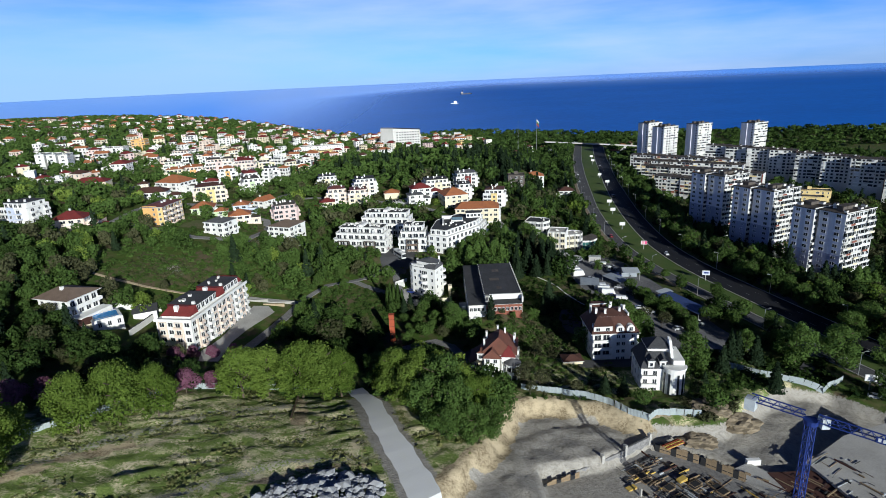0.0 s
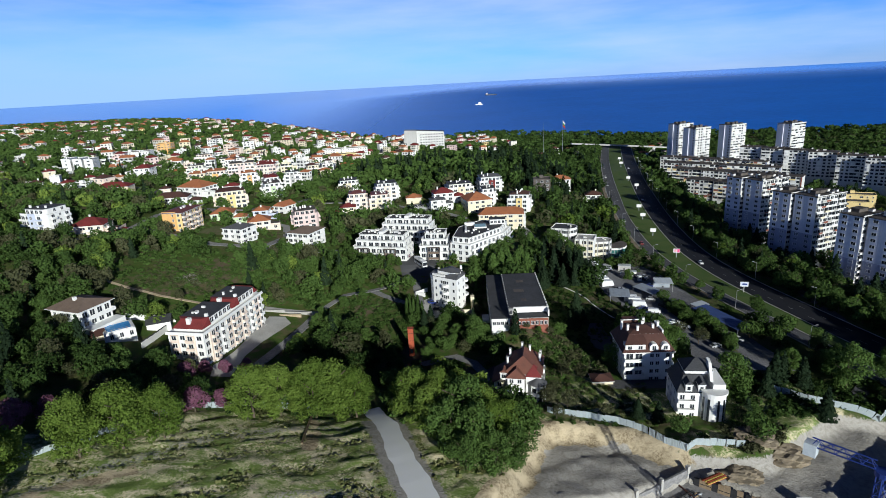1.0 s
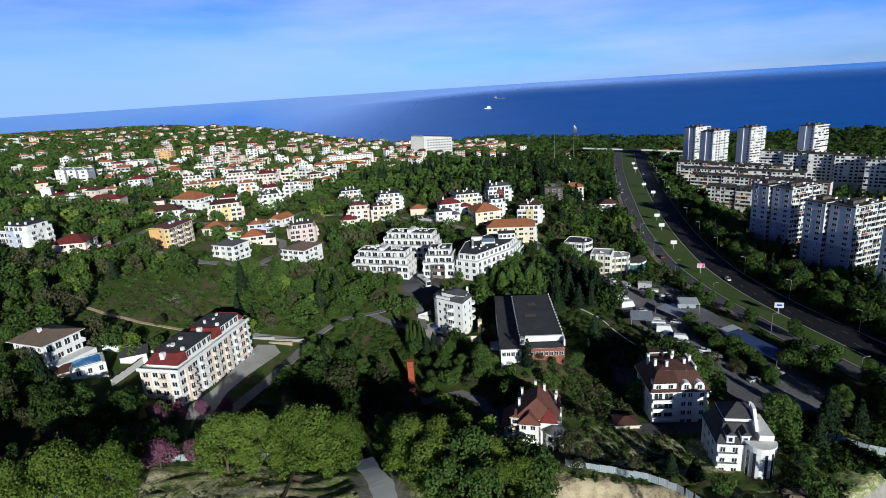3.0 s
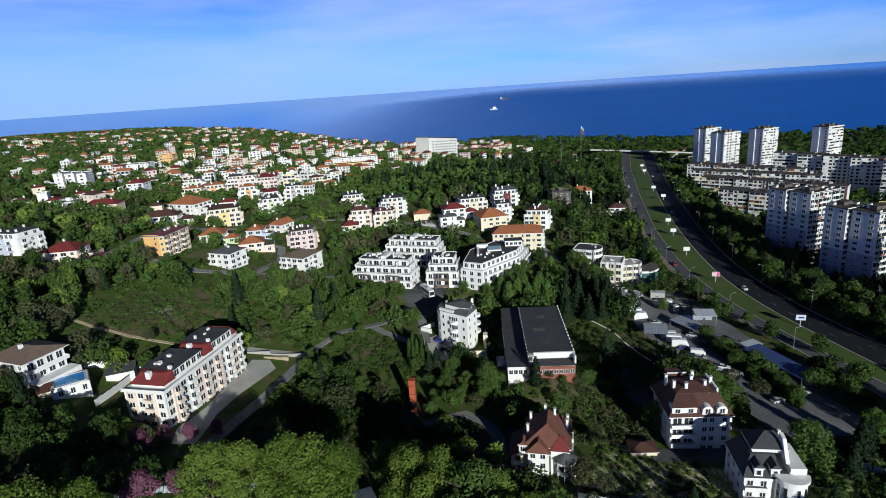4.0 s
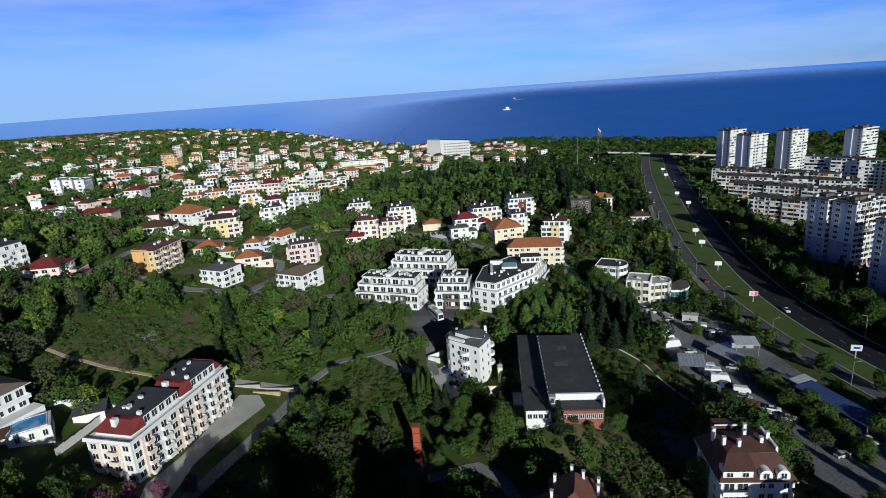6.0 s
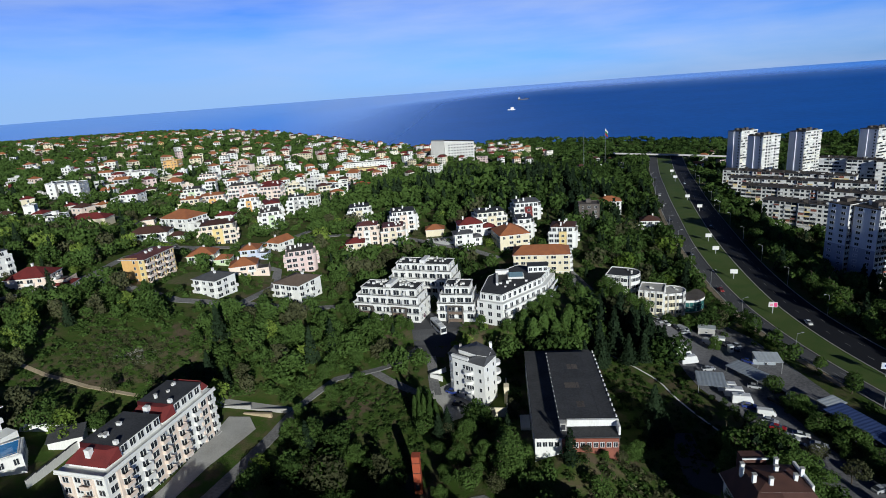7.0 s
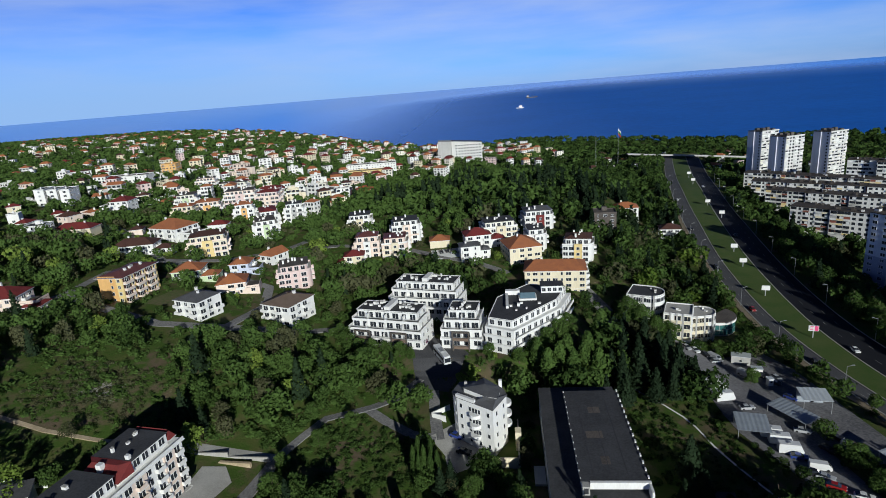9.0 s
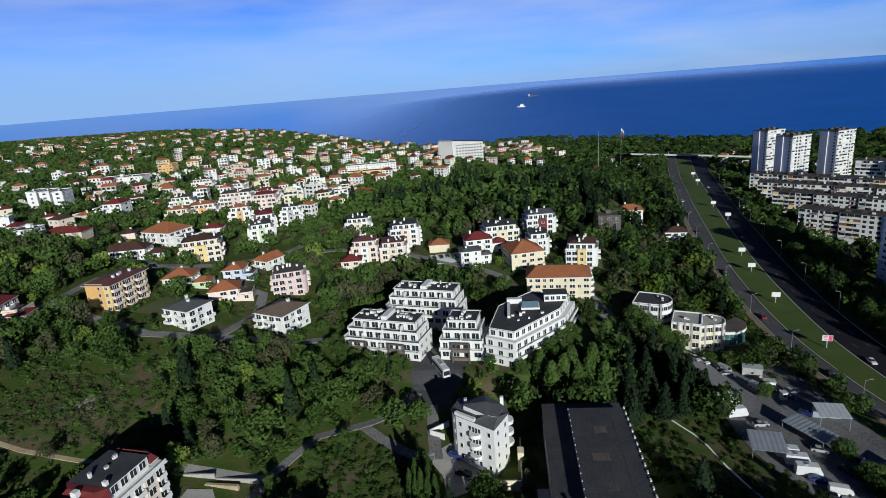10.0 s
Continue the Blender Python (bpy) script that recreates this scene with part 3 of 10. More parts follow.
def thing(name, label, category, m=None, group=""):
    ob = new(name)
    ob.empty_display_size = 0.5
    if m is not None:
        ob.matrix_basis = m
    return tagged(ob, label, category, group)


def single(name, shape, label, category, m=None, group="", kind=""):
    ob = new(name, shape if isinstance(shape, bpy.types.Mesh) else shape.mesh(name))
    if m is not None:
        ob.matrix_basis = m
    return tagged(ob, label, category, group, kind)


# ---- ground sheet, sea, roads ----
def spread(pieces):
    out = []
    for a, b, s in pieces:
        out += list(np.arange(a, b, s))
    return np.array(out + [pieces[-1][1]])


def ground_sheet():
    xs = spread([(-3000, -1200, 75), (-1200, -500, 30), (-500, -180, 9), (-180, -108, 2.5), (-108, 128, 1.3), (128, 165, 2.5), (165, 400, 9), (400, 1200, 35), (1200, 3000, 100)])
    ys = spread([(-400, 55, 25), (55, 78, 2.5), (78, 160, 1.15), (160, 165, 2.5), (165, 340, 3), (340, 550, 7), (550, 1150, 16), (1150, 2900, 35)])
    X, Y = np.meshgrid(xs, ys)
    Z = ground(X, Y)
    site = inside(SITE, X, Y)
    rim = edge_distance(SITE, X, Y)
    wob = np.vectorize(lambda a, b: noise.noise(Vector((a * 0.11, b * 0.11, 7))) + 0.5 * noise.noise(Vector((a * 0.3, b * 0.3, 2))))
    near = (Y < 170) & (np.abs(X - 50) < 90)
    ragged = rim.copy()
    ragged[near] += 4.0 * wob(X[near], Y[near])
    rough = (Y < 165) & (np.abs(X) < 130) & ~inside(PIT, X, Y) & (edge_line(TRACK, X, Y) > 6)
    lump = np.vectorize(lambda a, b: noise.noise(Vector((a * 0.16, b * 0.16, 0))) + 0.6 * noise.noise(Vector((a * 0.45, b * 0.45, 3))))
    Z[rough] += 0.55 * lump(X[rough], Y[rough])
    # ridges along the slope, wheel ruts round the pit
    ridge = np.vectorize(lambda a, b: noise.noise(Vector((a * 0.05, b * 0.42 + 1.6 * noise.noise(Vector((a * 0.07, b * 0.05, 9))), 5))))
    hill = rough & ~site
    Z[hill] += 0.5 * ridge(X[hill] + 0.6 * Y[hill], Y[hill] - 0.45 * X[hill])
    yard_part = rough & site
    R, A = np.hypot(X - 52, Y - 92), np.arctan2(Y - 92, X - 52)
    Z[yard_part] += 0.28 * ridge(A[yard_part] * 60, R[yard_part] * 1.9)
    nx, ny = len(xs), len(ys)
    idx = np.arange(nx * ny).reshape(ny, nx)
    q = np.stack([idx[:-1, :-1], idx[:-1, 1:], idx[1:, 1:], idx[1:, :-1]], -1).reshape(-1, 4)
    me = quads_mesh("ground", np.stack([X, Y, Z], -1).reshape(-1, 3), q, ground_material())
    slope = (1 - smooth(-3, 3, Y - (152 + 0.45 * np.minimum(X + 60, 0)))) * (1 - smooth(20, 27, X)) * smooth(-112, -100, X)
    heath = 0.8 * sum(np.exp(-((X - a) ** 2 / c**2 + (Y - b) ** 2 / d**2)) for a, b, c, d in ((38, 162, 15, 15), (36, 190, 9, 14), (96, 164, 26, 11), (60, 160, 16, 8), (66, 140, 12, 6), (86, 147, 14, 8)))
    bank = site * (1 - smooth(3.0, 6.5, ragged)) * (1 - smooth(50, 62, X)) + (~site) * (1 - smooth(0.4, 2.4, rim)) * (X < 62)
    ruts = 0.5 * (1 - smooth(1.0, 4.0, edge_line([(-104, 88), (-84, 113), (-64, 134), (-44, 143), (-24, 144)], X, Y)))
    ruts = np.maximum(ruts, 0.5 * (1 - smooth(0.6, 3.0, edge_line([(-80, 84), (-58, 98), (-40, 112), (-22, 116)], X, Y))))
    ruts = np.maximum(ruts, 0.9 * (1 - smooth(3.5, 7.5, edge_line(TRACK, X, Y))) * (Y < 150))
    bank = np.maximum(bank, 0.75 * (1 - smooth(0.8, 3.2, edge_line([(-104, 84), (-94, 98), (-84, 109), (-76, 116)], X, Y))))
    bank = np.maximum(bank, 0.6 * (1 - smooth(0.8, 2.6, edge_line([(-62, 86), (-46, 101), (-34, 110), (-20, 112)], X, Y))))
    bank = np.maximum(bank, 0.7 * (1 - smooth(1.0, 3.0, edge_line([(-44, 150), (-41, 138), (-41, 132)], X, Y))))
    ruts = np.maximum(ruts, 0.55 * np.exp(-((X + 121) ** 2 / 12**2 + (Y - 242) ** 2 / 9**2)))
    for name, val in (("scrub", np.maximum(slope, heath)), ("earth", np.maximum(site * smooth(0, 3, rim), ruts)), ("sand", bank * 1.0)):
        at = me.attributes.new(name, "FLOAT", "POINT")
        at.data.foreach_set("value", np.asarray(val, np.float32).ravel())
    me.polygons.foreach_set("use_smooth", [True] * len(q))
    tagged(new("ground", me), "rolling green ground with scrub, meadow and bare building earth", "ground", kind="structure")


TRACK = [(-30, 160), (-27.5, 154), (-23, 146), (-18, 131), (-13, 119), (-8.5, 108), (-4.5, 97), (-1, 84)]
ground_sheet()


def sea_sheet():
    """The sea, curving up a little so that its far rim stands at the true horizon."""
    # the strong blue base colour takes in some of the sky's reflection
    m = mat("sea_water", (0.004, 0.115, 0.50), (0.006, 0.145, 0.60), 0.32, 0.004, 0.05, 0.15, spec=0.3)
    # glossier west and far out, mirrored sky standing in for haze; rougher in the east
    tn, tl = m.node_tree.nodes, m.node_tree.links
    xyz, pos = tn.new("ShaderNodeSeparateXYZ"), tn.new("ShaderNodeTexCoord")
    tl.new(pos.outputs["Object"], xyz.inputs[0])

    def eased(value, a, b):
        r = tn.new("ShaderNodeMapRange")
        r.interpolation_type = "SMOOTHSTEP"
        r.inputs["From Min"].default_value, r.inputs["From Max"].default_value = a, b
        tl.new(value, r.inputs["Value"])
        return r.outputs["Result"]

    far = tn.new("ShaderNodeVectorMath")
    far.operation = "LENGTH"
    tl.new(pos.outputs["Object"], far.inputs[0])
    haze_gloss = tn.new("ShaderNodeMath")
    haze_gloss.operation, haze_gloss.use_clamp = "MULTIPLY_ADD", True
    tl.new(eased(far.outputs["Value"], 3300, 4900), haze_gloss.inputs[0])
    haze_gloss.inputs[1].default_value = 1.0
    tl.new(eased(xyz.outputs["X"], 500, -1300), haze_gloss.inputs[2])
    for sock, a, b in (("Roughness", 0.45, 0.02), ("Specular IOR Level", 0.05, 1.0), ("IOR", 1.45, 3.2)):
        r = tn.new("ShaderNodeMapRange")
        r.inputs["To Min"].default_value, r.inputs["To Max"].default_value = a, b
        tl.new(haze_gloss.outputs[0], r.inputs["Value"])
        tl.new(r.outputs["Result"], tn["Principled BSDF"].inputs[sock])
    rr = np.concatenate([np.linspace(650, 1700, 6), np.linspace(1900, 4930, 20)])
    aa = np.radians(np.linspace(-88, 88, 70))
    v, q = [], []
    for r in rr:
        z = -52 + 115 * max(0, (r - 1300) / 3630) ** 1.2
        v += [(r * math.sin(a), r * math.cos(a), z) for a in aa]
    n = len(aa)
    for i in range(len(rr) - 1):
        for j in range(n - 1):
            q.append((i * n + j, i * n + j + 1, (i + 1) * n + j + 1, (i + 1) * n + j))
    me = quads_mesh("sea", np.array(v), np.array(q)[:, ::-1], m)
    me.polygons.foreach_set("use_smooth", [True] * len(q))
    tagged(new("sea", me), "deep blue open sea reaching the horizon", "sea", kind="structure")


sea_sheet()


def ribbon(name, pts, width, m, lift, label, category, thick=0.3, step=3.0, kind="structure"):
    """A strip of road, path or kerb laid over the ground along pts."""
    P = [Vector((*p, 0)) for p in pts]
    line = []
    for a, b in zip(P, P[1:]):
        n = max(1, int((b - a).length / step))
        line += [a + (b - a) * i / n for i in range(n)]
    line.append(P[-1])
    v, f = [], []
    for i, p in enumerate(line):
        d = (line[min(i + 1, len(line) - 1)] - line[max(i - 1, 0)]).normalized()
        s = Vector((d.y, -d.x, 0))
        w = width(i / (len(line) - 1)) if callable(width) else width
        for k in (-1, 1):
            e = p + s * k * w / 2
            z = max(gz(p.x, p.y), gz(e.x, e.y) - 0.2) + lift
            v += [(e.x, e.y, z), (e.x, e.y, z - thick)]
        if i:
            a = 4 * (i - 1)
            f += [(a, a + 2, a + 6, a + 4), (a + 1, a, a + 4, a + 5), (a + 2, a + 3, a + 7, a + 6)]
    me = mesh_from(name, v, f, [m])
    return tagged(new(name, me), label, category, kind=kind)


# the four edges of the two carriageways, from the road's middle line: y, then west to east
EDGE_Y = [60, 210, 240, 270, 300, 350, 420, 470, 520, 600, 660, 860]
EDGES = [
    [-30, -24, -21.5, -19.5, -18.8, -18.8, -18, -16.6, -15.5, -13.6, -13.6, -13.6],
    [-22, -16.5, -14.4, -12.8, -12, -11.8, -10.2, -7, -5.6, -4.4, -4, -4],
    [-14, -8, -5, -2.6, -0.6, 1.6, 4.0, 6.6, 8.8, 11.2, 12, 12],
    [0, 6, 9.5, 12, 13.2, 14.6, 17.6, 20.6, 22, 24.4, 26, 26],
]


def road_edge(k, y):
    """x of the k-th edge at y, gently rounded."""
    yy = np.asarray(y, float)[..., None] + np.linspace(-18, 18, 7)
    return np.interp(yy, EDGE_Y, EDGES[k]).mean(-1) + road_x(y)


def road_z(y):
    """Roads lie level across: their height at y."""
    return max(gz(float(road_edge(k, y)), y) for k in (0, 1, 2, 3))


def strip(name, k0, k1, y0, y1, m, lift, label, category, w0=0.0, w1=0.0, thick=0.3):
    """A band between two edges of the road, or round one edge, widened by w0 to the west and w1 to the east."""
    v, f = [], []
    for i, y in enumerate(np.arange(y0, y1 + 0.1, 4.0)):
        z = road_z(y) + lift
        for x in (float(road_edge(k0, y)) - w0, float(road_edge(k1, y)) + w1):
            v += [(x, y, z), (x, y, z - thick)]
        if i:
            a = 4 * (i - 1)
            f += [(a, a + 2, a + 6, a + 4), (a + 1, a, a + 4, a + 5), (a + 2, a + 3, a + 7, a + 6)]
    return tagged(new(name, mesh_from(name, v, f, [m])), label, category, kind="structure")


strip("road", 0, 1, 60, 830, M["old_asphalt"], 0.16, "worn asphalt carriageway leading to the sea", "road")
strip("road", 2, 3, 60, 830, M["new_asphalt"], 0.16, "asphalt carriageway leading to the sea, shadow in its dark colour", "road")
strip("median", 1, 2, 60, 800, M["lawn"], 0.28, "wide grass strip between two carriageways", "grass strip", -0.3, -0.3)
for k in range(4):
    strip("kerb", k, k, 60, 820, M["kerb"], 0.32, "pale stone kerb along the road", "kerb", 0.2, 0.2)
strip("verge", 0, 0, 250, 560, M["earth"], 0.2, "bare earth verge beside the road", "verge", 2.6, -0.25)


def lane_dashes(k, share):
    s = Shape()
    mid = lambda y: float(road_edge(k, y) * (1 - share) + road_edge(k + 1, y) * share)
    for y in np.arange(70, 700, 11.0):
        x0, x1 = mid(y), mid(y + 3)
        z0, z1 = road_z(y) + 0.175, road_z(y + 3) + 0.175
        s.add([(x0 - 0.06, y, z0), (x0 + 0.06, y, z0), (x1 + 0.06, y + 3, z1), (x1 - 0.06, y + 3, z1)], [(0, 1, 2, 3)], M["paint"])
    single("lane_marking", s, "row of worn white lane dashes", "road marking", kind="structure")


for k, share in ((0, 0.36), (0, 0.68), (2, 0.34), (2, 0.67)):
    lane_dashes(k, share)


# ---- buildings ----
FOOT = []  # ground taken by buildings and yards: x, y, half width, half depth, turn
_cache = {}


def shared(key, make):
    if key not in _cache:
        _cache[key] = make()
    return _cache[key]


def window_mesh(w, h, m="frame"):
    """One joined frame with recessed panes; its back lies in the wall's face."""

    def make():
        t, f, g = 0.09, -0.10, -0.03
        xs = [-w / 2, -w / 2 + t, w / 2 - t, w / 2] if w < 1.05 else [-w / 2, -w / 2 + t, -t / 2, t / 2, w / 2 - t, w / 2]
        zs = [0, t, h - t, h]
        v = [(x, f, z) for z in zs for x in xs] + [(x, 0.05, z) for z in (0, h) for x in (-w / 2, w / 2)]
        n = len(xs)
        b = 4 * n
        faces, glass = [], []
        for j in range(3):
            for i in range(n - 1):
                c = (j * n + i, j * n + i + 1, (j + 1) * n + i + 1, (j + 1) * n + i)
                if j == 1 and i % 2 == 1:
                    k = len(v)
                    v += [(v[q][0], g, v[q][2]) for q in c]
                    faces += [(c[q], c[(q + 1) % 4], k + (q + 1) % 4, k + q) for q in range(4)]
                    glass.append((k, k + 1, k + 2, k + 3))
                else:
                    faces.append(c)
        faces += [(0, b, b + 1, n - 1), (b + 2, 3 * n, 4 * n - 1, b + 3), (b, 0, n, 2 * n, 3 * n, b + 2), (n - 1, b + 1, b + 3, 4 * n - 1, 3 * n - 1, 2 * n - 1)]
        return mesh_from("window", v, faces + glass, [M[m], M["glass"]], [0] * len(faces) + [1] * len(glass))

    return shared(("win", round(w, 2), h, m), make)


def balcony_mesh(w, d, m, rail):
    def make():
        s = Shape()
        s.box(-w / 2, w / 2, -d, -0.01, -0.18, 0, M[m])
        s.box(-w / 2, w / 2, -d, -d + 0.1, 0.003, 0.95, M[rail])
        s.box(-w / 2, -w / 2 + 0.1, -d + 0.103, -0.01, 0.003, 0.95, M[rail])
        s.box(w / 2 - 0.1, w / 2, -d + 0.103, -0.01, 0.003, 0.95, M[rail])
        return s.mesh("balcony")

    return shared(("bal", w, d, m, rail), make)


def side_pose(side, w, d, u, z, out=0.0):
    """On a wall of a w by d block: u along it from its middle, z up; side 0 front, 1 right, 2 back, 3 left."""
    if side == 0:
        return pose(u, -d / 2 - out, z, 0, 0, 0)
    if side == 1:
        return pose(w / 2 + out, u, z, 0, 0, 90)
    if side == 2:
        return pose(-u, d / 2 + out, z, 0, 0, 180)
    return pose(-w / 2 - out, -u, z, 0, 0, -90)


def faces_camera(x, y, rot, side):
    a = radians(rot + (-90, 0, 90, 180)[side])
    return math.cos(a) * (0 - x) + math.sin(a) * (80 - y) > -20


def fit_windows(parent, x, y, rot, w, d, floors, fh, z0=0.0, ww=1.3, wh=1.4, pitch=3.2, sides=(0, 1, 2, 3), skip=0.0, rng=None, frame="frame", balc=None, balw=2.8, bald=1.2, balm="white", balr="white"):
    rng = rng or random.Random(int(x * 7 + y * 13))
    for side in sides:
        if not faces_camera(x, y, rot, side):
            continue
        L = w if side % 2 == 0 else d
        n = max(1, int((L - 0.6) / pitch))
        widths = [ww * rng.choice((0.6, 0.8, 1.0, 1.3, 1.6)) for _ in range(n)]
        for k in range(n):
            u = (k - (n - 1) / 2) * (L - 0.6) / n
            for f in range(floors):
                if rng.random() < skip:
                    continue
                has = balc is not None and side in balc and f > 0 and k % 2 == balc[side]
                z = z0 + f * fh
                wide = round(min(balw - 0.4, L / n * 0.85) if has else min(widths[k], L / n * 0.8), 1)
                part("window", window_mesh(wide, wh + (0.55 if has else 0), frame), parent, at=side_pose(side, w, d, u, z + (0.35 if has else 0.9)))
                if has:
                    part("balcony", balcony_mesh(round(min(balw * 1.25, L / n * 1.5), 1), bald + 0.3, balm, balr), parent, at=side_pose(side, w, d, u, z + 0.2))


def base_at(x, y, w, d, rot):
    c, s = math.cos(radians(rot)), math.sin(radians(rot))
    zs = [gz(x + c * i * w / 2 - s * j * d / 2, y + s * i * w / 2 + c * j * d / 2) for i in (-1, 0, 1) for j in (-1, 0, 1)]
    return sum(zs) / len(zs)


HILL = "houses of the hillside quarter"


def house(name, label, x, y, rot, w, d, floors, wall="white", roof="hip", roofm="tile_orange", fh=2.9, rh=None, category="house", group="", balc=None, z=None, pitch=3.2, ww=1.3, wh=1.4, chimneys=1, balr="white", trim=None, skip=0.12, windows=True, over=0.5, cut=1.0, wing=0.0):
    rng = random.Random(int(x * 31 + y * 17))
    zb = (base_at(x, y, w, d, rot) - (1.2 if group == HILL else 0.0)) if z is None else z
    FOOT.append((x, y, w / 2 + 1.5, d / 2 + 1.5, rot))
    t = thing(name, label, category, pose(x, y, zb, 0, 0, rot), group)
    H = floors * fh
    fw, fd, step = w, d, roof == "flat" and bool(balc) and floors >= 3
    if step:
        # the top storey stands back behind a terrace
        low = H - fh
        part("wall", Shape().box(-w / 2, w / 2, -d / 2, d / 2, -4, low, M[wall]).box(-w / 2, w / 2, -d / 2, -d / 2 + 0.15, low + 0.003, low + 0.95, M[wall]), t)
        for sg in (-1, 1):
            xa, xb = sorted((sg * (w / 2 - 0.15), sg * w / 2))
            part("terrace_parapet", Shape().box(xa, xb, -d / 2 + 0.153, d / 2, low + 0.003, low + 0.95, M[balr]), t)
        w, d = w - 3.0, d - 4.4
        part("top_storey", Shape().box(-w / 2, w / 2, -d / 2, d / 2, low + 0.003, H, M[wall]), t)
        for u in np.arange(-w / 2 + 1.6, w / 2 - 1, 2.7):
            part("window", window_mesh(1.8, 1.9), t, at=pose(float(u), -d / 2, low + 0.35))
        part("window", window_mesh(1.6, 1.9), t, at=pose(w / 2, 0, low + 0.35, 0, 0, 90))
    else:
        part("wall", Shape().box(-w / 2, w / 2, -d / 2, d / 2, -4, H, M[wall]), t)
    if trim:
        b = Shape()
        b.box(-w / 2 - 0.12, w / 2 + 0.12, -d / 2 - 0.12, d / 2 + 0.12, fh - 0.12, fh + 0.1, M[trim])
        part("string_course", b, t)
    r = Shape()
    if roof == "flat":
        r.box(-w / 2 - 0.15, w / 2 + 0.15, -d / 2 - 0.15, d / 2 + 0.15, H + 0.003, H + 0.12, M[roofm])
        for a in ((-w / 2 - 0.15, w / 2 + 0.15, -d / 2 - 0.15, -d / 2 + 0.12), (-w / 2 - 0.15, w / 2 + 0.15, d / 2 - 0.12, d / 2 + 0.15), (-w / 2 - 0.15, -w / 2 + 0.12, -d / 2 + 0.123, d / 2 - 0.123), (w / 2 - 0.12, w / 2 + 0.15, -d / 2 + 0.123, d / 2 - 0.123)):
            r.box(*a, H + 0.123, H + 0.6, M[wall])
        if w > 7:
            r.box(-1.5, 1.3, d * 0.1, d * 0.1 + 2.6, H + 0.123, H + 2.2, M[wall])
    else:
        h = rh or min(w, d) * 0.27
        r.hip(-w / 2, w / 2, -d / 2, d / 2, H + 0.22, h, M[roofm], over, cut if roof == "hip" else 0.0)
        if roof == "gable":
            if w >= d:
                g = [(-w / 2, -d / 2, H), (-w / 2, d / 2, H), (-w / 2, 0, H + h * 0.92)], [(w / 2, -d / 2, H), (w / 2, d / 2, H), (w / 2, 0, H + h * 0.92)]
            else:
                g = [(-w / 2, -d / 2, H), (w / 2, -d / 2, H), (0, -d / 2, H + h * 0.92)], [(-w / 2, d / 2, H), (w / 2, d / 2, H), (0, d / 2, H + h * 0.92)]
            for tri in g:
                s2 = Shape().add(tri, [(0, 1, 2)], M[wall])
                part("gable", s2, t)
    top_part = part("roof", r, t)
    if wing:
        # a lower wing stepping out to one side, with its own roof or terrace
        sg, ww2, wd, wf = rng.choice((-1, 1)), w * rng.uniform(0.35, 0.6), d * rng.uniform(0.55, 0.85), max(1, int(floors) - 1) * fh
        xa, xb = sorted((sg * (w / 2 + 0.003), sg * (w / 2 + ww2)))
        ya = -d / 2 + rng.uniform(-1.0, 1.5)
        part("wing_wall", Shape().box(xa, xb, ya, ya + wd, -4, wf, M[wall]), t)
        if rng.random() < 0.5:
            part("wing_roof", Shape().hip(xa, xb, ya, ya + wd, wf + 0.1, min(ww2, wd) * 0.25, M[roofm], 0.3, 0.8), t)
        else:
            k = Shape().box(xa, xb, ya, ya + wd, wf + 0.003, wf + 0.1, M["felt_grey"])
            k.box(xa, xb, ya, ya + 0.15, wf + 0.103, wf + 0.9, M[wall]).box(xa if sg < 0 else xb - 0.15, xa + 0.15 if sg < 0 else xb, ya + 0.153, ya + wd, wf + 0.103, wf + 0.9, M[wall])
            part("wing_roof", k, t)
        if windows:
            for f in range(max(1, int(floors) - 1)):
                part("window", window_mesh(1.7, 1.5), t, at=pose((xa + xb) / 2, ya, f * fh + 0.9))
    for c in range(chimneys):
        cx, cy = rng.uniform(-w * 0.3, w * 0.3), rng.uniform(-d * 0.25, d * 0.3)
        k = Shape()
        top = H + (1.5 if roof == "flat" else (rh or min(w, d) * 0.27) + 0.7)
        k.box(cx - 0.4, cx + 0.4, cy - 0.4, cy + 0.4, H + 0.13, top, M["white"])
        k.box(cx - 0.5, cx + 0.5, cy - 0.5, cy + 0.5, top + 0.003, top + 0.15, M["concrete"])
        part("chimney", k, top_part)
    if windows:
        fit_windows(t, x, y, rot, fw, fd, int(floors) - step, fh, pitch=pitch, ww=ww, wh=wh, balc=balc, balr=balr, balm="white", skip=skip)
    return t


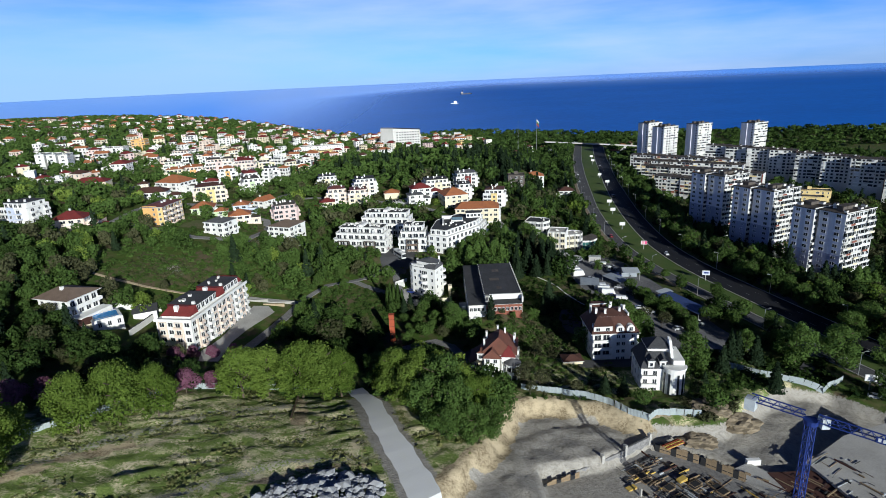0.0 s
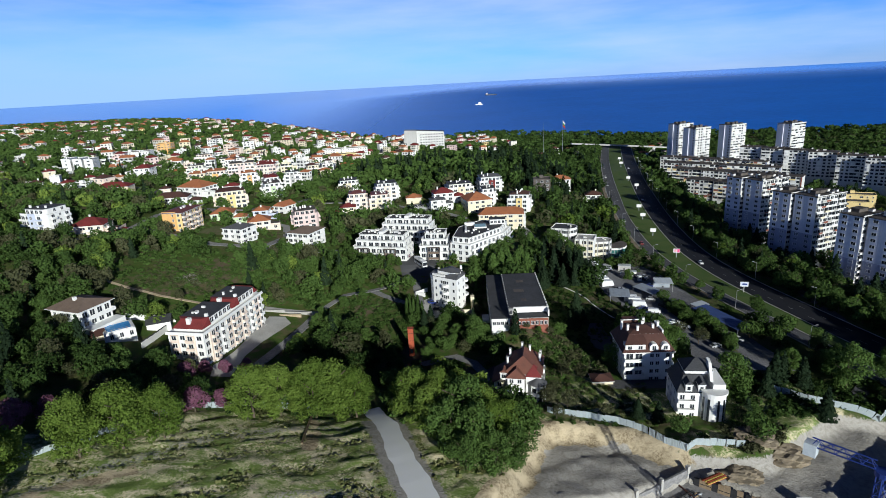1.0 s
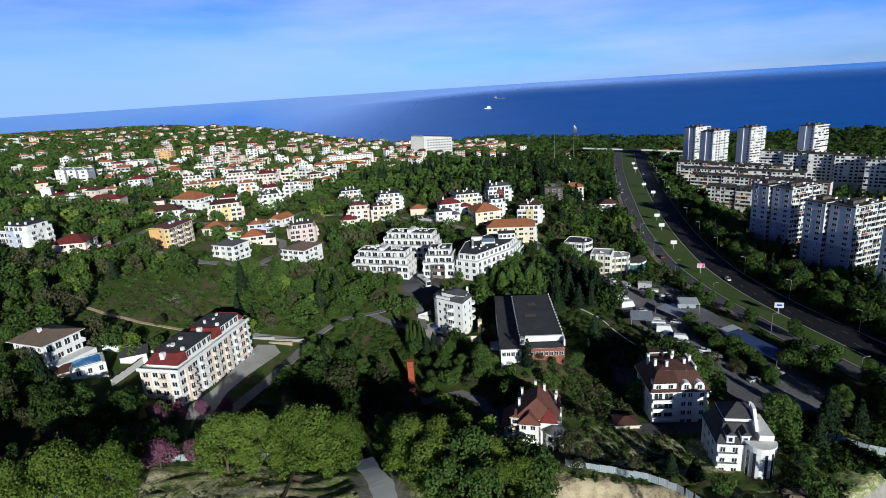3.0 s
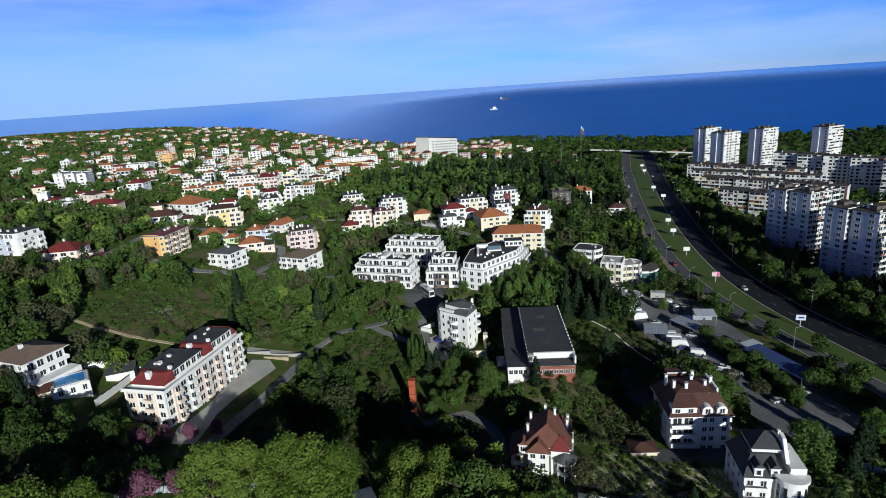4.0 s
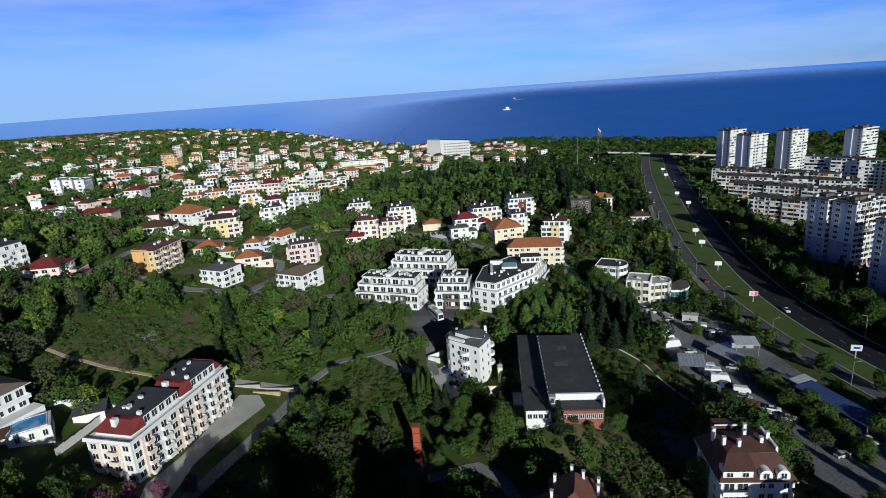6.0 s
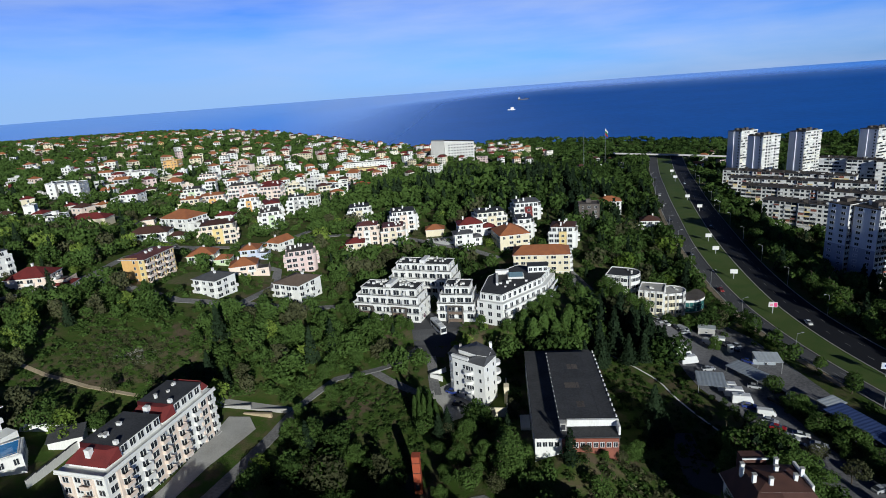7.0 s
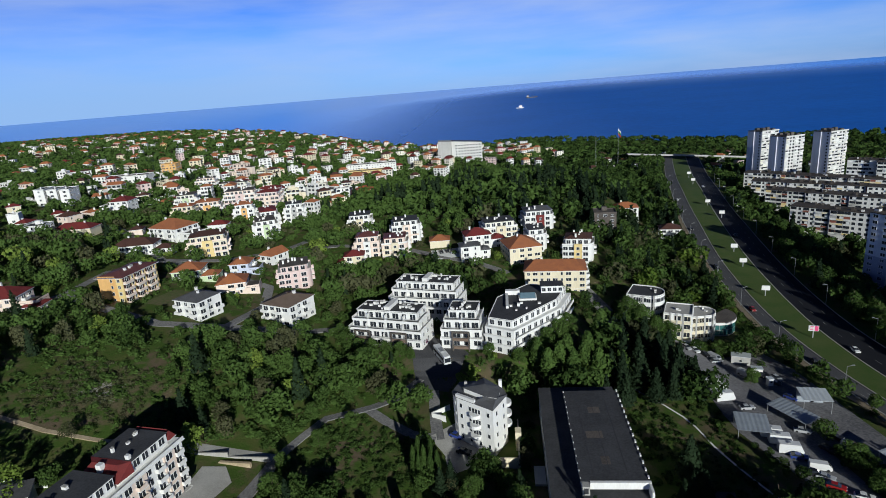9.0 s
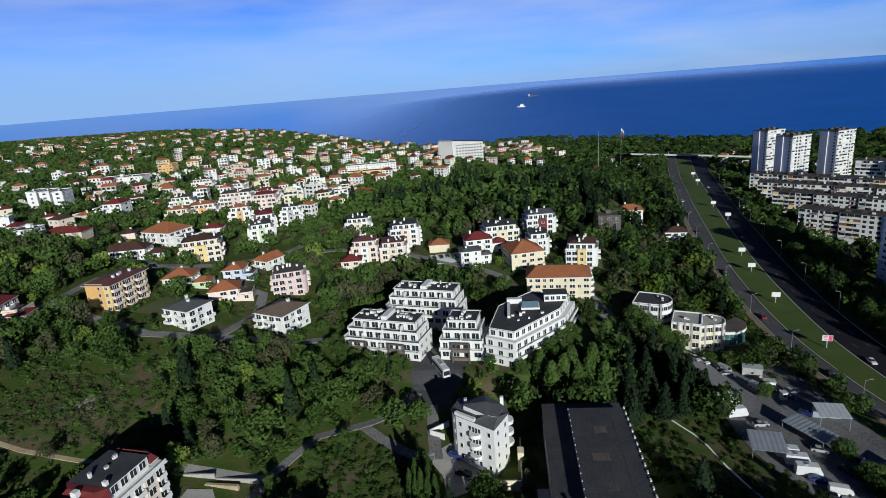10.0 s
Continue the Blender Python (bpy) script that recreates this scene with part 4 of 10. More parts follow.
def flats(label, x, y, rot, w, d, floors, wall="white", accent="peach", roofm="felt", roof="flat", bend=0.0, deck="white", fh=2.75, drop=1.2):
    """An apartment house with long balconies on every floor, a stair bay, a rounded end and a top storey set back."""
    rng = random.Random(int(x * 13 + y * 7))
    t = thing("apartment_house", label, "apartment house", pose(x, y, base_at(x, y, w, d, rot) - drop, 0, 0, rot), HILL)
    FOOT.append((x, y, w / 2 + 1.5, d / 2 + 1.5, rot))
    low = (floors - 1) * fh

    def plan(hw, y0, y1, r):
        """A block whose front right corner is rounded by r."""
        arc = [(hw - r + r * math.sin(a), y0 + r - r * math.cos(a)) for a in np.linspace(0, math.pi / 2, 7)] if r else [(hw, y0)]
        return [(-hw, y0)] + [(float(a), float(b)) for a, b in arc] + [(hw, y1), (-hw, y1)]

    part("wall", Shape().prism(plan(w / 2, -d / 2, d / 2, bend), -6, low, M[wall]), t)
    b0, b1 = -w * 0.12, w * 0.14  # the stair bay
    part("stair_bay", Shape().box(b0, b1, -d / 2 - 1.0, -d / 2 - 0.003, -6, low + 0.9, M[accent]), t, "projecting stair bay in another shade")
    for f in range(floors - 1):
        z = f * fh
        part("window", window_mesh(1.5, 1.5), t, at=pose((b0 + b1) / 2, -d / 2 - 1.0, z + 0.8))
        for u0, u1 in ((-w / 2 + 0.1, b0 - 0.05), (b1 + 0.05, w / 2 - bend * 0.5 - 0.1)):
            L = u1 - u0
            n = max(1, int(L / 2.6))
            for k in range(n):
                part("window", window_mesh(round(min(2.3, L / n - 0.5), 1), 2.05), t, at=pose(u0 + L * (k + 0.5) / n, -d / 2, z + 0.2))
            if f or rng.random() < 0.4:
                c = deck if rng.random() < 0.8 else accent
                part("balcony", shared(("long", round(L, 1), c), lambda: Shape().box(-L / 2, L / 2, -1.5, -0.004, -0.2, 0.0, M["white"]).box(-L / 2, L / 2, -1.5, -1.38, 0.003, 0.85, M[c]).box(-L / 2, -L / 2 + 0.12, -1.377, -0.004, 0.003, 0.85, M[c]).box(L / 2 - 0.12, L / 2, -1.377, -0.004, 0.003, 0.85, M[c]).mesh("balcony")), t, at=pose((u0 + u1) / 2, -d / 2, z + 0.1))
        m = max(2, int((d - bend) / 3.4))
        for k in range(m):
            v = -d / 2 + bend + (d - bend) * (k + 0.5) / m
            for side in (-1, 1):
                part("window", window_mesh(1.3 if k % 2 else 1.9, 1.5 if k % 2 else 2.0), t, at=pose(side * w / 2, v, z + (0.8 if k % 2 else 0.3), 0, 0, 90 * side))
                if f and k % 2 == 0:
                    part("balcony", balcony_mesh(2.8, 1.3, "white", deck), t, at=pose(side * w / 2, v, z + 0.1, 0, 0, 90 * side))
    # terrace and the top storey behind it
    pts = plan(w / 2 + 0.12, -d / 2 - 0.12, d / 2 + 0.12, bend)
    part("terrace_floor", Shape().prism(pts, low + 0.003, low + 0.1, M["concrete"]), t)
    for (x1, y1), (x2, y2) in zip(pts[:-1], pts[1:]):
        L = math.hypot(x2 - x1, y2 - y1)
        part("terrace_parapet", Shape().box(0, L, 0.0, 0.14, low + 0.103, low + 0.9, M[deck]), t, at=pose(x1, y1, 0, 0, 0, math.degrees(math.atan2(y2 - y1, x2 - x1))))
    hw, y0, y1, H = w / 2 - 1.4, -d / 2 + 2.0, d / 2 - 0.6, floors * fh
    part("top_storey", Shape().prism(plan(hw, y0, y1, bend * 0.7), low + 0.103, H, M[wall]), t)
    n = max(2, int(2 * hw / 2.8))
    for k in range(n):
        part("window", window_mesh(1.9, 1.9), t, at=pose(-hw + 2 * hw * (k + 0.5) / n * 0.94, y0, low + 0.3))
    for k in range(2):
        part("window", window_mesh(1.6, 1.9), t, at=pose(hw, y0 + (y1 - y0) * (0.45 + 0.35 * k), low + 0.3, 0, 0, 90))
    if roof == "hip":
        top = part("roof", Shape().hip(-hw, hw, y0, y1, H + 0.2, 1.7, M[roofm], 0.7, 0.8), t)
    else:
        top = part("roof", Shape().prism(plan(hw + 0.5, y0 - 0.5, y1 + 0.3, bend * 0.7), H + 0.003, H + 0.25, M[roofm]), t)
    for k in range(5):
        u, v, h = rng.uniform(-hw + 0.6, hw - 0.8), rng.uniform(y0 + 0.8, y1 - 0.8), rng.uniform(0.7, 1.9)
        q = Shape().box(u - 0.4, u + 0.4, v - 0.35, v + 0.35, H + 0.253, H + h + (0.9 if roof == "hip" else 0), M["white"])
        part("chimney", q.box(u - 0.48, u + 0.48, v - 0.43, v + 0.43, H + h + (0.903 if roof == "hip" else 0.003), H + h + (1.03 if roof == "hip" else 0.13), M["concrete"]), top)
    return t


# ---- houses of the hillside, one by one ----
flats("white modern apartment house with long balconies", -216, 292, -15, 15.6, 14.8, 4, "white", "lilac", bend=3.0)
house("house", "peach two-storey house with a red hipped roof", -189, 286, 10, 15.6, 12.3, 2, "peach", "hip", "tile_red", group=HILL, wing=0.6, fh=2.7, balc={0: 0, 1: 1}, ww=1.5)
house("lean_to", "low annexe with a red sheet roof", -176, 286, 10, 7.2, 7.4, 1, "white", "hip", "tile_red", group=HILL, chimneys=0)
yellow_flats = house("apartment_house", "yellow and orange apartment house with a maroon roof", -153, 309, -6, 11, 20, 4, "yellow", "hip", "tile_maroon", rh=1.3, group=HILL, category="house", chimneys=4, fh=2.7, windows=False, over=0.9)
for f in range(4):
    for k in range(3):
        # deep balconies between yellow piers on the long side
        v = -7.6 + k * 6.4
        # a flat brown panel on the wall stands in for the recess's shade
        part("loggia_recess", Shape().box(5.503, 5.53, v - 2.0, v + 2.0, f * 2.7 + 0.2, f * 2.7 + 2.5, M["tile_brown"]), yellow_flats, "flat brown panel standing for the shade of a balcony recess")
        part("balcony", balcony_mesh(4.2, 1.5, "white", "peach"), yellow_flats, at=pose(5.54, v, f * 2.7 + 0.1, 0, 0, 90))
        part("window", window_mesh(1.9, 2.0), yellow_flats, at=pose(5.53, v, f * 2.7 + 0.2, 0, 0, 90))
        part("window", window_mesh(0.9, 1.3), yellow_flats, at=pose(5.5, v + 3.2, f * 2.7 + 0.9, 0, 0, 90))
    for u in (0.6, 3.8):
        part("window", window_mesh(1.0 if u < 1 else 1.3, 1.4), yellow_flats, at=pose(u, -10.0 if u > 2.5 else -10.06, f * 2.7 + 0.9))
part("end_wall", Shape().box(-5.52, 2.5, -10.06, -10.003, -4, 11.5, M["orange"]), yellow_flats, "orange painted end wall")
house("house", "pale green house with an orange tiled roof", -141, 333, 12, 12.4, 11.1, 2, "green", "hip", "tile_orange", group=HILL, wing=0.6, fh=2.7, balc={0: 0, 1: 1}, ww=1.5)
house("house", "white house with a grey slate roof and terraces", -118, 297, -20, 12.4, 11.3, 3, "white", "hip", "slate", group=HILL, balc={0: 0, 1: 0}, rh=2.0, chimneys=2, fh=2.7, ww=1.6)
house("house", "pale blue house with an orange roof", -124, 349, 8, 8.8, 10, 2, "lilac", "hip", "tile_orange", group=HILL, wing=0.6, fh=2.7, balc={0: 0, 1: 1}, ww=1.5)
house("house", "peach house with stepped orange roofs", -117, 324, 18, 12.0, 11.1, 2, "peach", "hip", "tile_orange", group=HILL, balc={0: 0}, wing=0.6, fh=2.7, ww=1.6)
house("house", "white house with a steep orange gabled roof", -115, 366, -25, 8.6, 11.0, 2, "white", "gable", "tile_orange", rh=2.6, group=HILL, wing=0.6, fh=2.7, balc={0: 0, 1: 1}, ww=1.5)
flats("pink house stepping back in balconied storeys", -95, 340, 20, 14.6, 14.5, 4, "pink", "pink", "felt_grey", deck="pink", bend=3.0, fh=2.6)
house("house", "white house with a brown hipped roof and bay", -85, 304, -22, 13.6, 14.5, 3, "white", "hip", "tile_tan", group=HILL, balc={0: 0, 1: 0}, rh=2.4, chimneys=2, fh=2.7, ww=1.6)
house("house", "white house under a dark brown roof", -186, 364, 12, 20.5, 11.1, 2, "white", "hip", "tile_brown", group=HILL, wing=0.6, fh=2.7, balc={0: 0, 1: 1}, ww=1.5)
house("house", "large white house with a broad orange roof", -184, 396, -18, 20.5, 16.0, 3, "white", "hip", "tile_orange", group=HILL, wing=0.6, fh=2.7, balc={0: 0, 1: 1}, ww=1.5)
flats("cream apartment house with orange balconies", -152, 373, 22, 19, 16.0, 4, "cream", "yellow", "tile_brown", "hip", deck="peach")
for k in range(3):
    house("row_house", "white stepped modern row house with sloped gable", -325 + k * 8.2, 474 + k * 1.8, 14, 6.6, 15, 4, "white", "flat", "felt", group="white stepped row")
house("house", "small white box house with a dark flat roof", -263, 392, 10, 12.0, 11.1, 2, "white", "flat", "felt", group=HILL, wing=0.6, fh=2.7, balc={0: 0, 1: 1}, ww=1.5)
house("bungalow", "low bungalow with a dark red roof", -239, 391, 8, 21.7, 11.1, 1.7, "cream", "hip", "tile_red", group=HILL, windows=False)
house("house", "white and red stacked house", -248, 448, 5, 12.0, 12.3, 4, "white", "hip", "tile_red", group=HILL, balc={0: 0}, wing=0.6, fh=2.7, ww=1.6)
house("long_block", "long low white terrace block", -339, 585, 8, 43.3, 14.8, 3, "white", "flat", "felt_grey", group=HILL)
flats("white four-storey apartment house", -223, 481, 20, 14.4, 16.0, 4, "ivory", "green", "felt_grey")
flats("peach apartment house with white balconies", -203, 471, 20, 18.1, 13.5, 3, "peach", "orange", "tile_orange", "hip")
flats("pink apartment house with balconies and flat roof", -189, 494, 15, 21.7, 16.0, 5, "peach", "pink", "felt_grey", deck="white")
flats("rose apartment house with balconies", -166, 489, 10, 16.8, 14.8, 5, "pink", "peach", "tile_red", "hip", deck="peach")
flats("white and mint apartment house", -138, 413, 25, 13.2, 17.2, 4, "white", "green", "felt_grey")
flats("white apartment house with a red roof", -146, 437, 25, 12.0, 19.7, 4, "white", "pink", "tile_red", "hip")
flats("narrow white apartment house with dark balconies", -132, 446, 15, 12.0, 12.3, 5, "white", "grey", "felt")
flats("white apartment house with curved balconies", -85, 427, 10, 14.4, 13.5, 4, "white", "cream", "felt", bend=3.5)
flats("peach apartment house with a dark red roof", -71, 384, 8, 13.2, 12.3, 4, "peach", "white", "tile_maroon", "hip", deck="peach")
flats("cream terraced apartment house with balconies", -56, 382, 8, 13.4, 13.5, 4, "peach", "cream", "tile_maroon", bend=3.0)
flats("white five-storey apartment house with dark roof", -54, 405, 12, 15.6, 14.8, 5, "white", "peach", "felt", bend=2.5, fh=2.6)
flats("pale apartment house with an orange hipped roof", -208, 450, 14, 15, 12, 3, "cream", "peach", "tile_orange", "hip", deck="cream")
flats("rose apartment house among trees", -180, 527, 12, 18, 12, 4, "pink", "white", "tile_red", "hip", deck="white")
flats("long pale apartment house with loggias", -222, 552, 10, 24, 12, 4, "ivory", "peach", "felt_grey")
flats("peach apartment house with a grey roof", -256, 572, 14, 17, 12, 4, "peach", "white", "felt_grey", deck="white")
flats("white apartment house with an orange roof", -168, 452, 20, 13, 12, 4, "white", "orange", "tile_orange", "hip")
house("cottage", "small cream cottage with an orange hipped roof", -34, 392, 5, 10.2, 8.6, 1.6, "cream", "hip", "tile_orange", group=HILL, windows=False, chimneys=0)
flats("cream apartment house with a dark flat roof", -3, 399, 12, 18, 14.8, 4, "ivory", "cream", "felt")
house("house", "white house with a dark red roof", -14, 387, 12, 13.2, 11.1, 3, "white", "hip", "tile_red", group=HILL, wing=0.6, fh=2.7, balc={0: 0, 1: 1}, ww=1.5)
house("house", "small white house with a grey roof", -17, 371, 12, 9.6, 8.6, 3, "white", "hip", "slate", group=HILL, rh=1.4, wing=0.6, fh=2.7, balc={0: 0, 1: 1}, ww=1.5)
flats("white apartment house with rounded corner and red roof part", 19, 419, 8, 16.8, 14.8, 4, "white", "tile_red", "slate", "hip", bend=4.0)
flats("white rounded apartment house", 16, 384, 5, 10.6, 13.5, 4, "white", "white", "felt", bend=4.5)
house("apartment_house", "cream house with broad orange tiled roof", 8, 370, 15, 15.6, 17.2, 3, "cream", "hip", "tile_orange", group=HILL, category="house", fh=2.7, ww=1.6)
house("apartment_house", "long cream apartment house with an orange tiled roof", 22, 344, -4, 26, 14.8, 4, "cream", "hip", "tile_orange", rh=3.0, group=HILL, category="house", cut=0.6, pitch=2.6, fh=2.7, ww=1.6, z=base_at(22, 344, 26, 14.8, -4) - 3.4, trim="white", balc={1: 0})
flats("white terraced apartment house with dark roof", 36, 373, -10, 14.4, 13.5, 4, "white", "yellow", "tile_brown", "hip", bend=4.0)
house("unfinished_house", "bare concrete and brick shell of a house", 57, 424, -5, 12, 11, 4, "felt_grey", "flat", "felt_grey", group=HILL, category="house", chimneys=0)
house("house", "small white house with red tiled roofs", -75, 370, 10, 9.6, 8.6, 2, "cream", "hip", "tile_red", group=HILL, wing=0.6, fh=2.7, balc={0: 0, 1: 1}, ww=1.5)
house("house", "white house among trees by the road", 80, 481, -5, 15.6, 11.1, 3, "white", "hip", "tile_orange", group=HILL, wing=0.6, fh=2.7, balc={0: 0, 1: 1}, ww=1.5)
house("house", "white house with brown roof among trees", 101, 453, -8, 12.0, 9.8, 3, "white", "hip", "tile_brown", group=HILL, wing=0.6, fh=2.7, balc={0: 0, 1: 1}, ww=1.5)
house("apartment_house", "bright orange apartment house", -339, 660, 8, 14.4, 14.8, 5, "orange", "flat", "orange", group=HILL, category="house", fh=2.7, ww=1.6)


# ---- the nearer buildings ----
def windows_on(parent, a, b, z0, floors, fh, n, ww=1.4, wh=1.5, frame="frame", out=0.0, lift=0.9):
    """Windows along the wall that runs from a to b in plan (outside on the right-hand side of the way)."""
    a, b = Vector((*a, 0)), Vector((*b, 0))
    d = (b - a).normalized()
    ang = math.degrees(math.atan2(d.y, d.x))
    for k in range(n):
        p = a + (b - a) * (k + 0.5) / n
        for f in range(floors):
            part("window", window_mesh(ww, wh, frame), parent, at=pose(p.x, p.y, z0 + f * fh + lift, 0, 0, ang))


def flat_roof(parent, pts, z, roofm="felt", wallm="white", h=0.5, t=0.28):
    s = Shape().prism(pts, z + 0.003, z + 0.1, M[roofm])
    part("roof", s, parent)
    n = len(pts)
    cx, cy = sum(p[0] for p in pts) / n, sum(p[1] for p in pts) / n
    for i in range(n):
        (x1, y1), (x2, y2) = pts[i], pts[(i + 1) % n]
        L = math.hypot(x2 - x1, y2 - y1)
        nx, ny = (y2 - y1) / L, -(x2 - x1) / L
        q = [(x1, y1), (x2, y2), (x2 - nx * t, y2 - ny * t), (x1 - nx * t, y1 - ny * t)]
        part("parapet", Shape().prism(q, z + 0.103, z + h, M[wallm]), parent)


def roof_clutter(parent, rng, x0, x1, y0, y1, z, n, big=1.0):
    for k in range(n):
        x, y = rng.uniform(x0, x1), rng.uniform(y0, y1)
        w, d, h = rng.uniform(0.4, 1.2) * big, rng.uniform(0.4, 0.9) * big, rng.uniform(0.5, 1.3) * big
        s = Shape().box(x - w / 2, x + w / 2, y - d / 2, y + d / 2, z + 0.11, z + h, M["white"])
        s.box(x - w / 2 - 0.08, x + w / 2 + 0.08, y - d / 2 - 0.08, y + d / 2 + 0.08, z + h + 0.003, z + h + 0.1, M["concrete"])
        part("roof_vent", s, next((c for c in parent.children if c.name.split(".")[0] in ("roof", "flat_roof")), parent))


def terrace_block(label, x, y, rot, w, d, z, floors=4, setback=1, dark=True, group="white terraced complex"):
    """A white apartment block with strip balconies whose top storeys step back."""
    t = thing("apartment_block", label, "apartment block", pose(x, y, z, 0, 0, rot), group)
    FOOT.append((x, y, w / 2 + 3, d / 2 + 3, rot))
    fh, rng = 3.0, random.Random(int(x * 3 + y))
    inset = [(0.0, 0.0), (0.0, 0.0), (1.5, 1.0), (3.3, 2.4)]  # front, sides
    for f in range(floors):
        fr, sd = inset[f]
        hw, y0, y1 = w / 2 - sd, -d / 2 + fr, d / 2 - 0.02 * f
        part("storey", Shape().box(-hw, hw, y0, y1, f * fh - (5 if f == 0 else -0.003), (f + 1) * fh, M["white"]), t)
        n = int(2 * hw / 3.1)
        for k in range(n):
            u = (k - (n - 1) / 2) * 2 * hw / n
            part("window", window_mesh(rng.choice((2.5, 2.5, 1.7, 2.2)), 2.15), t, at=pose(u, y0, f * fh + 0.25))
        m = max(1, int((y1 - y0) / 3.6))
        for side in (-1, 1):
            for k in range(m):
                v = y0 + (y1 - y0) * (k + 0.5) / m
                part("window", window_mesh(1.5, 1.9), t, at=pose(side * hw, v, f * fh + 0.5, 0, 0, 90 * side))
        # the balcony or terrace before this storey
        if f:
            e, ew = (1.4, w / 2 + 0.1) if f == 1 else (inset[f][0] - inset[f - 1][0] + 0.35, w / 2 - inset[f - 1][1] + 0.1)
            ye = y0 - e
            part("balcony_slab", Shape().box(-ew, ew, ye, y0 - 0.003, f * fh - 0.28, f * fh, M["white"]), t)
            part("balcony_parapet", Shape().box(-ew, ew, ye, ye + 0.15, f * fh + 0.003, f * fh + 0.42, M["white"]), t)
            rail = Shape().box(-ew, ew, ye + 0.04, ye + 0.1, f * fh + 1.04, f * fh + 1.1, M["steel"]).box(-ew, ew, ye + 0.05, ye + 0.09, f * fh + 0.72, f * fh + 0.76, M["steel"])
            for k in range(int(2 * ew / 0.8) + 1):
                rail.box(-ew + k * 0.8, -ew + k * 0.8 + 0.05, ye + 0.045, ye + 0.095, f * fh + 0.42, f * fh + 1.04, M["steel"])
            part("balcony_rail", rail, t, "grey steel railing")
            for side in (-1, 1):
                xa, xb = sorted((side * (ew - 0.15), side * ew))
                part("side_terrace_parapet", Shape().box(xa, xb, ye + 0.153, d / 2 - 0.5, f * fh + 0.003, f * fh + 0.95, M["white"]), t)
            q = max(2, int(w / 7))
            for k in range(1, q):
                u = -w / 2 + w * k / q
                part("balcony_divider", Shape().box(u - 0.12, u + 0.12, ye + 0.16, y0 - 0.11, f * fh + 0.003, f * fh + 2.2, M["white"]), t)
    fr, sd = inset[floors - 1]
    hw = w / 2 - sd + 0.3
    flat_roof(t, [(-hw, -d / 2 + fr - 0.5), (hw, -d / 2 + fr - 0.5), (hw, d / 2), (-hw, d / 2)], floors * fh, "felt", "white", 0.35)
    roof_clutter(t, rng, -hw + 1, hw - 1, -d / 2 + fr + 0.8, d / 2 - 1, floors * fh, int(w * 0.9))
    if w > 20:
        # the stair core that parts the roof
        part("stair_core", Shape().box(-1.2, 1.0, -d / 2 + fr + 0.6, d / 2 - 0.4, floors * fh + 0.11, floors * fh + 1.5, M["white"]), t)
    if dark:
        for u in (-w * 0.28, w * 0.22) if w > 20 else (0.0,):
            s = Shape()
            for a, b, c, e in ((u - 3.1, u - 2.6, -3, 6.2), (u + 2.6, u + 3.1, -3, 6.2), (u - 2.59, u + 2.59, 5.7, 6.2)):
                s.box(a, b, -d / 2 - 2.05, -d / 2 - 1.53, c, e, M["felt_grey"])
            part("portal_frame", s, t, "dark brown cladding frame")
            for zz in (0.0, 3.0):
                part("portal_infill", Shape().box(u - 2.58, u + 2.58, -d / 2 - 1.9, -d / 2 - 1.6, zz - 0.3, zz + 0.8, M["tile_tan"]), t, "brown balcony front inside the frame")
    return t


terrace_block("white terraced apartment block with dark flat roof", -42, 292, -14, 28.5, 12, 11.5)
terrace_block("white terraced apartment block set behind the others", -31, 315, -13, 29, 12, 13.8, dark=False)
terrace_block("white terraced apartment block joined in the middle", -14.8, 289, -7, 14.6, 12, 12.0)


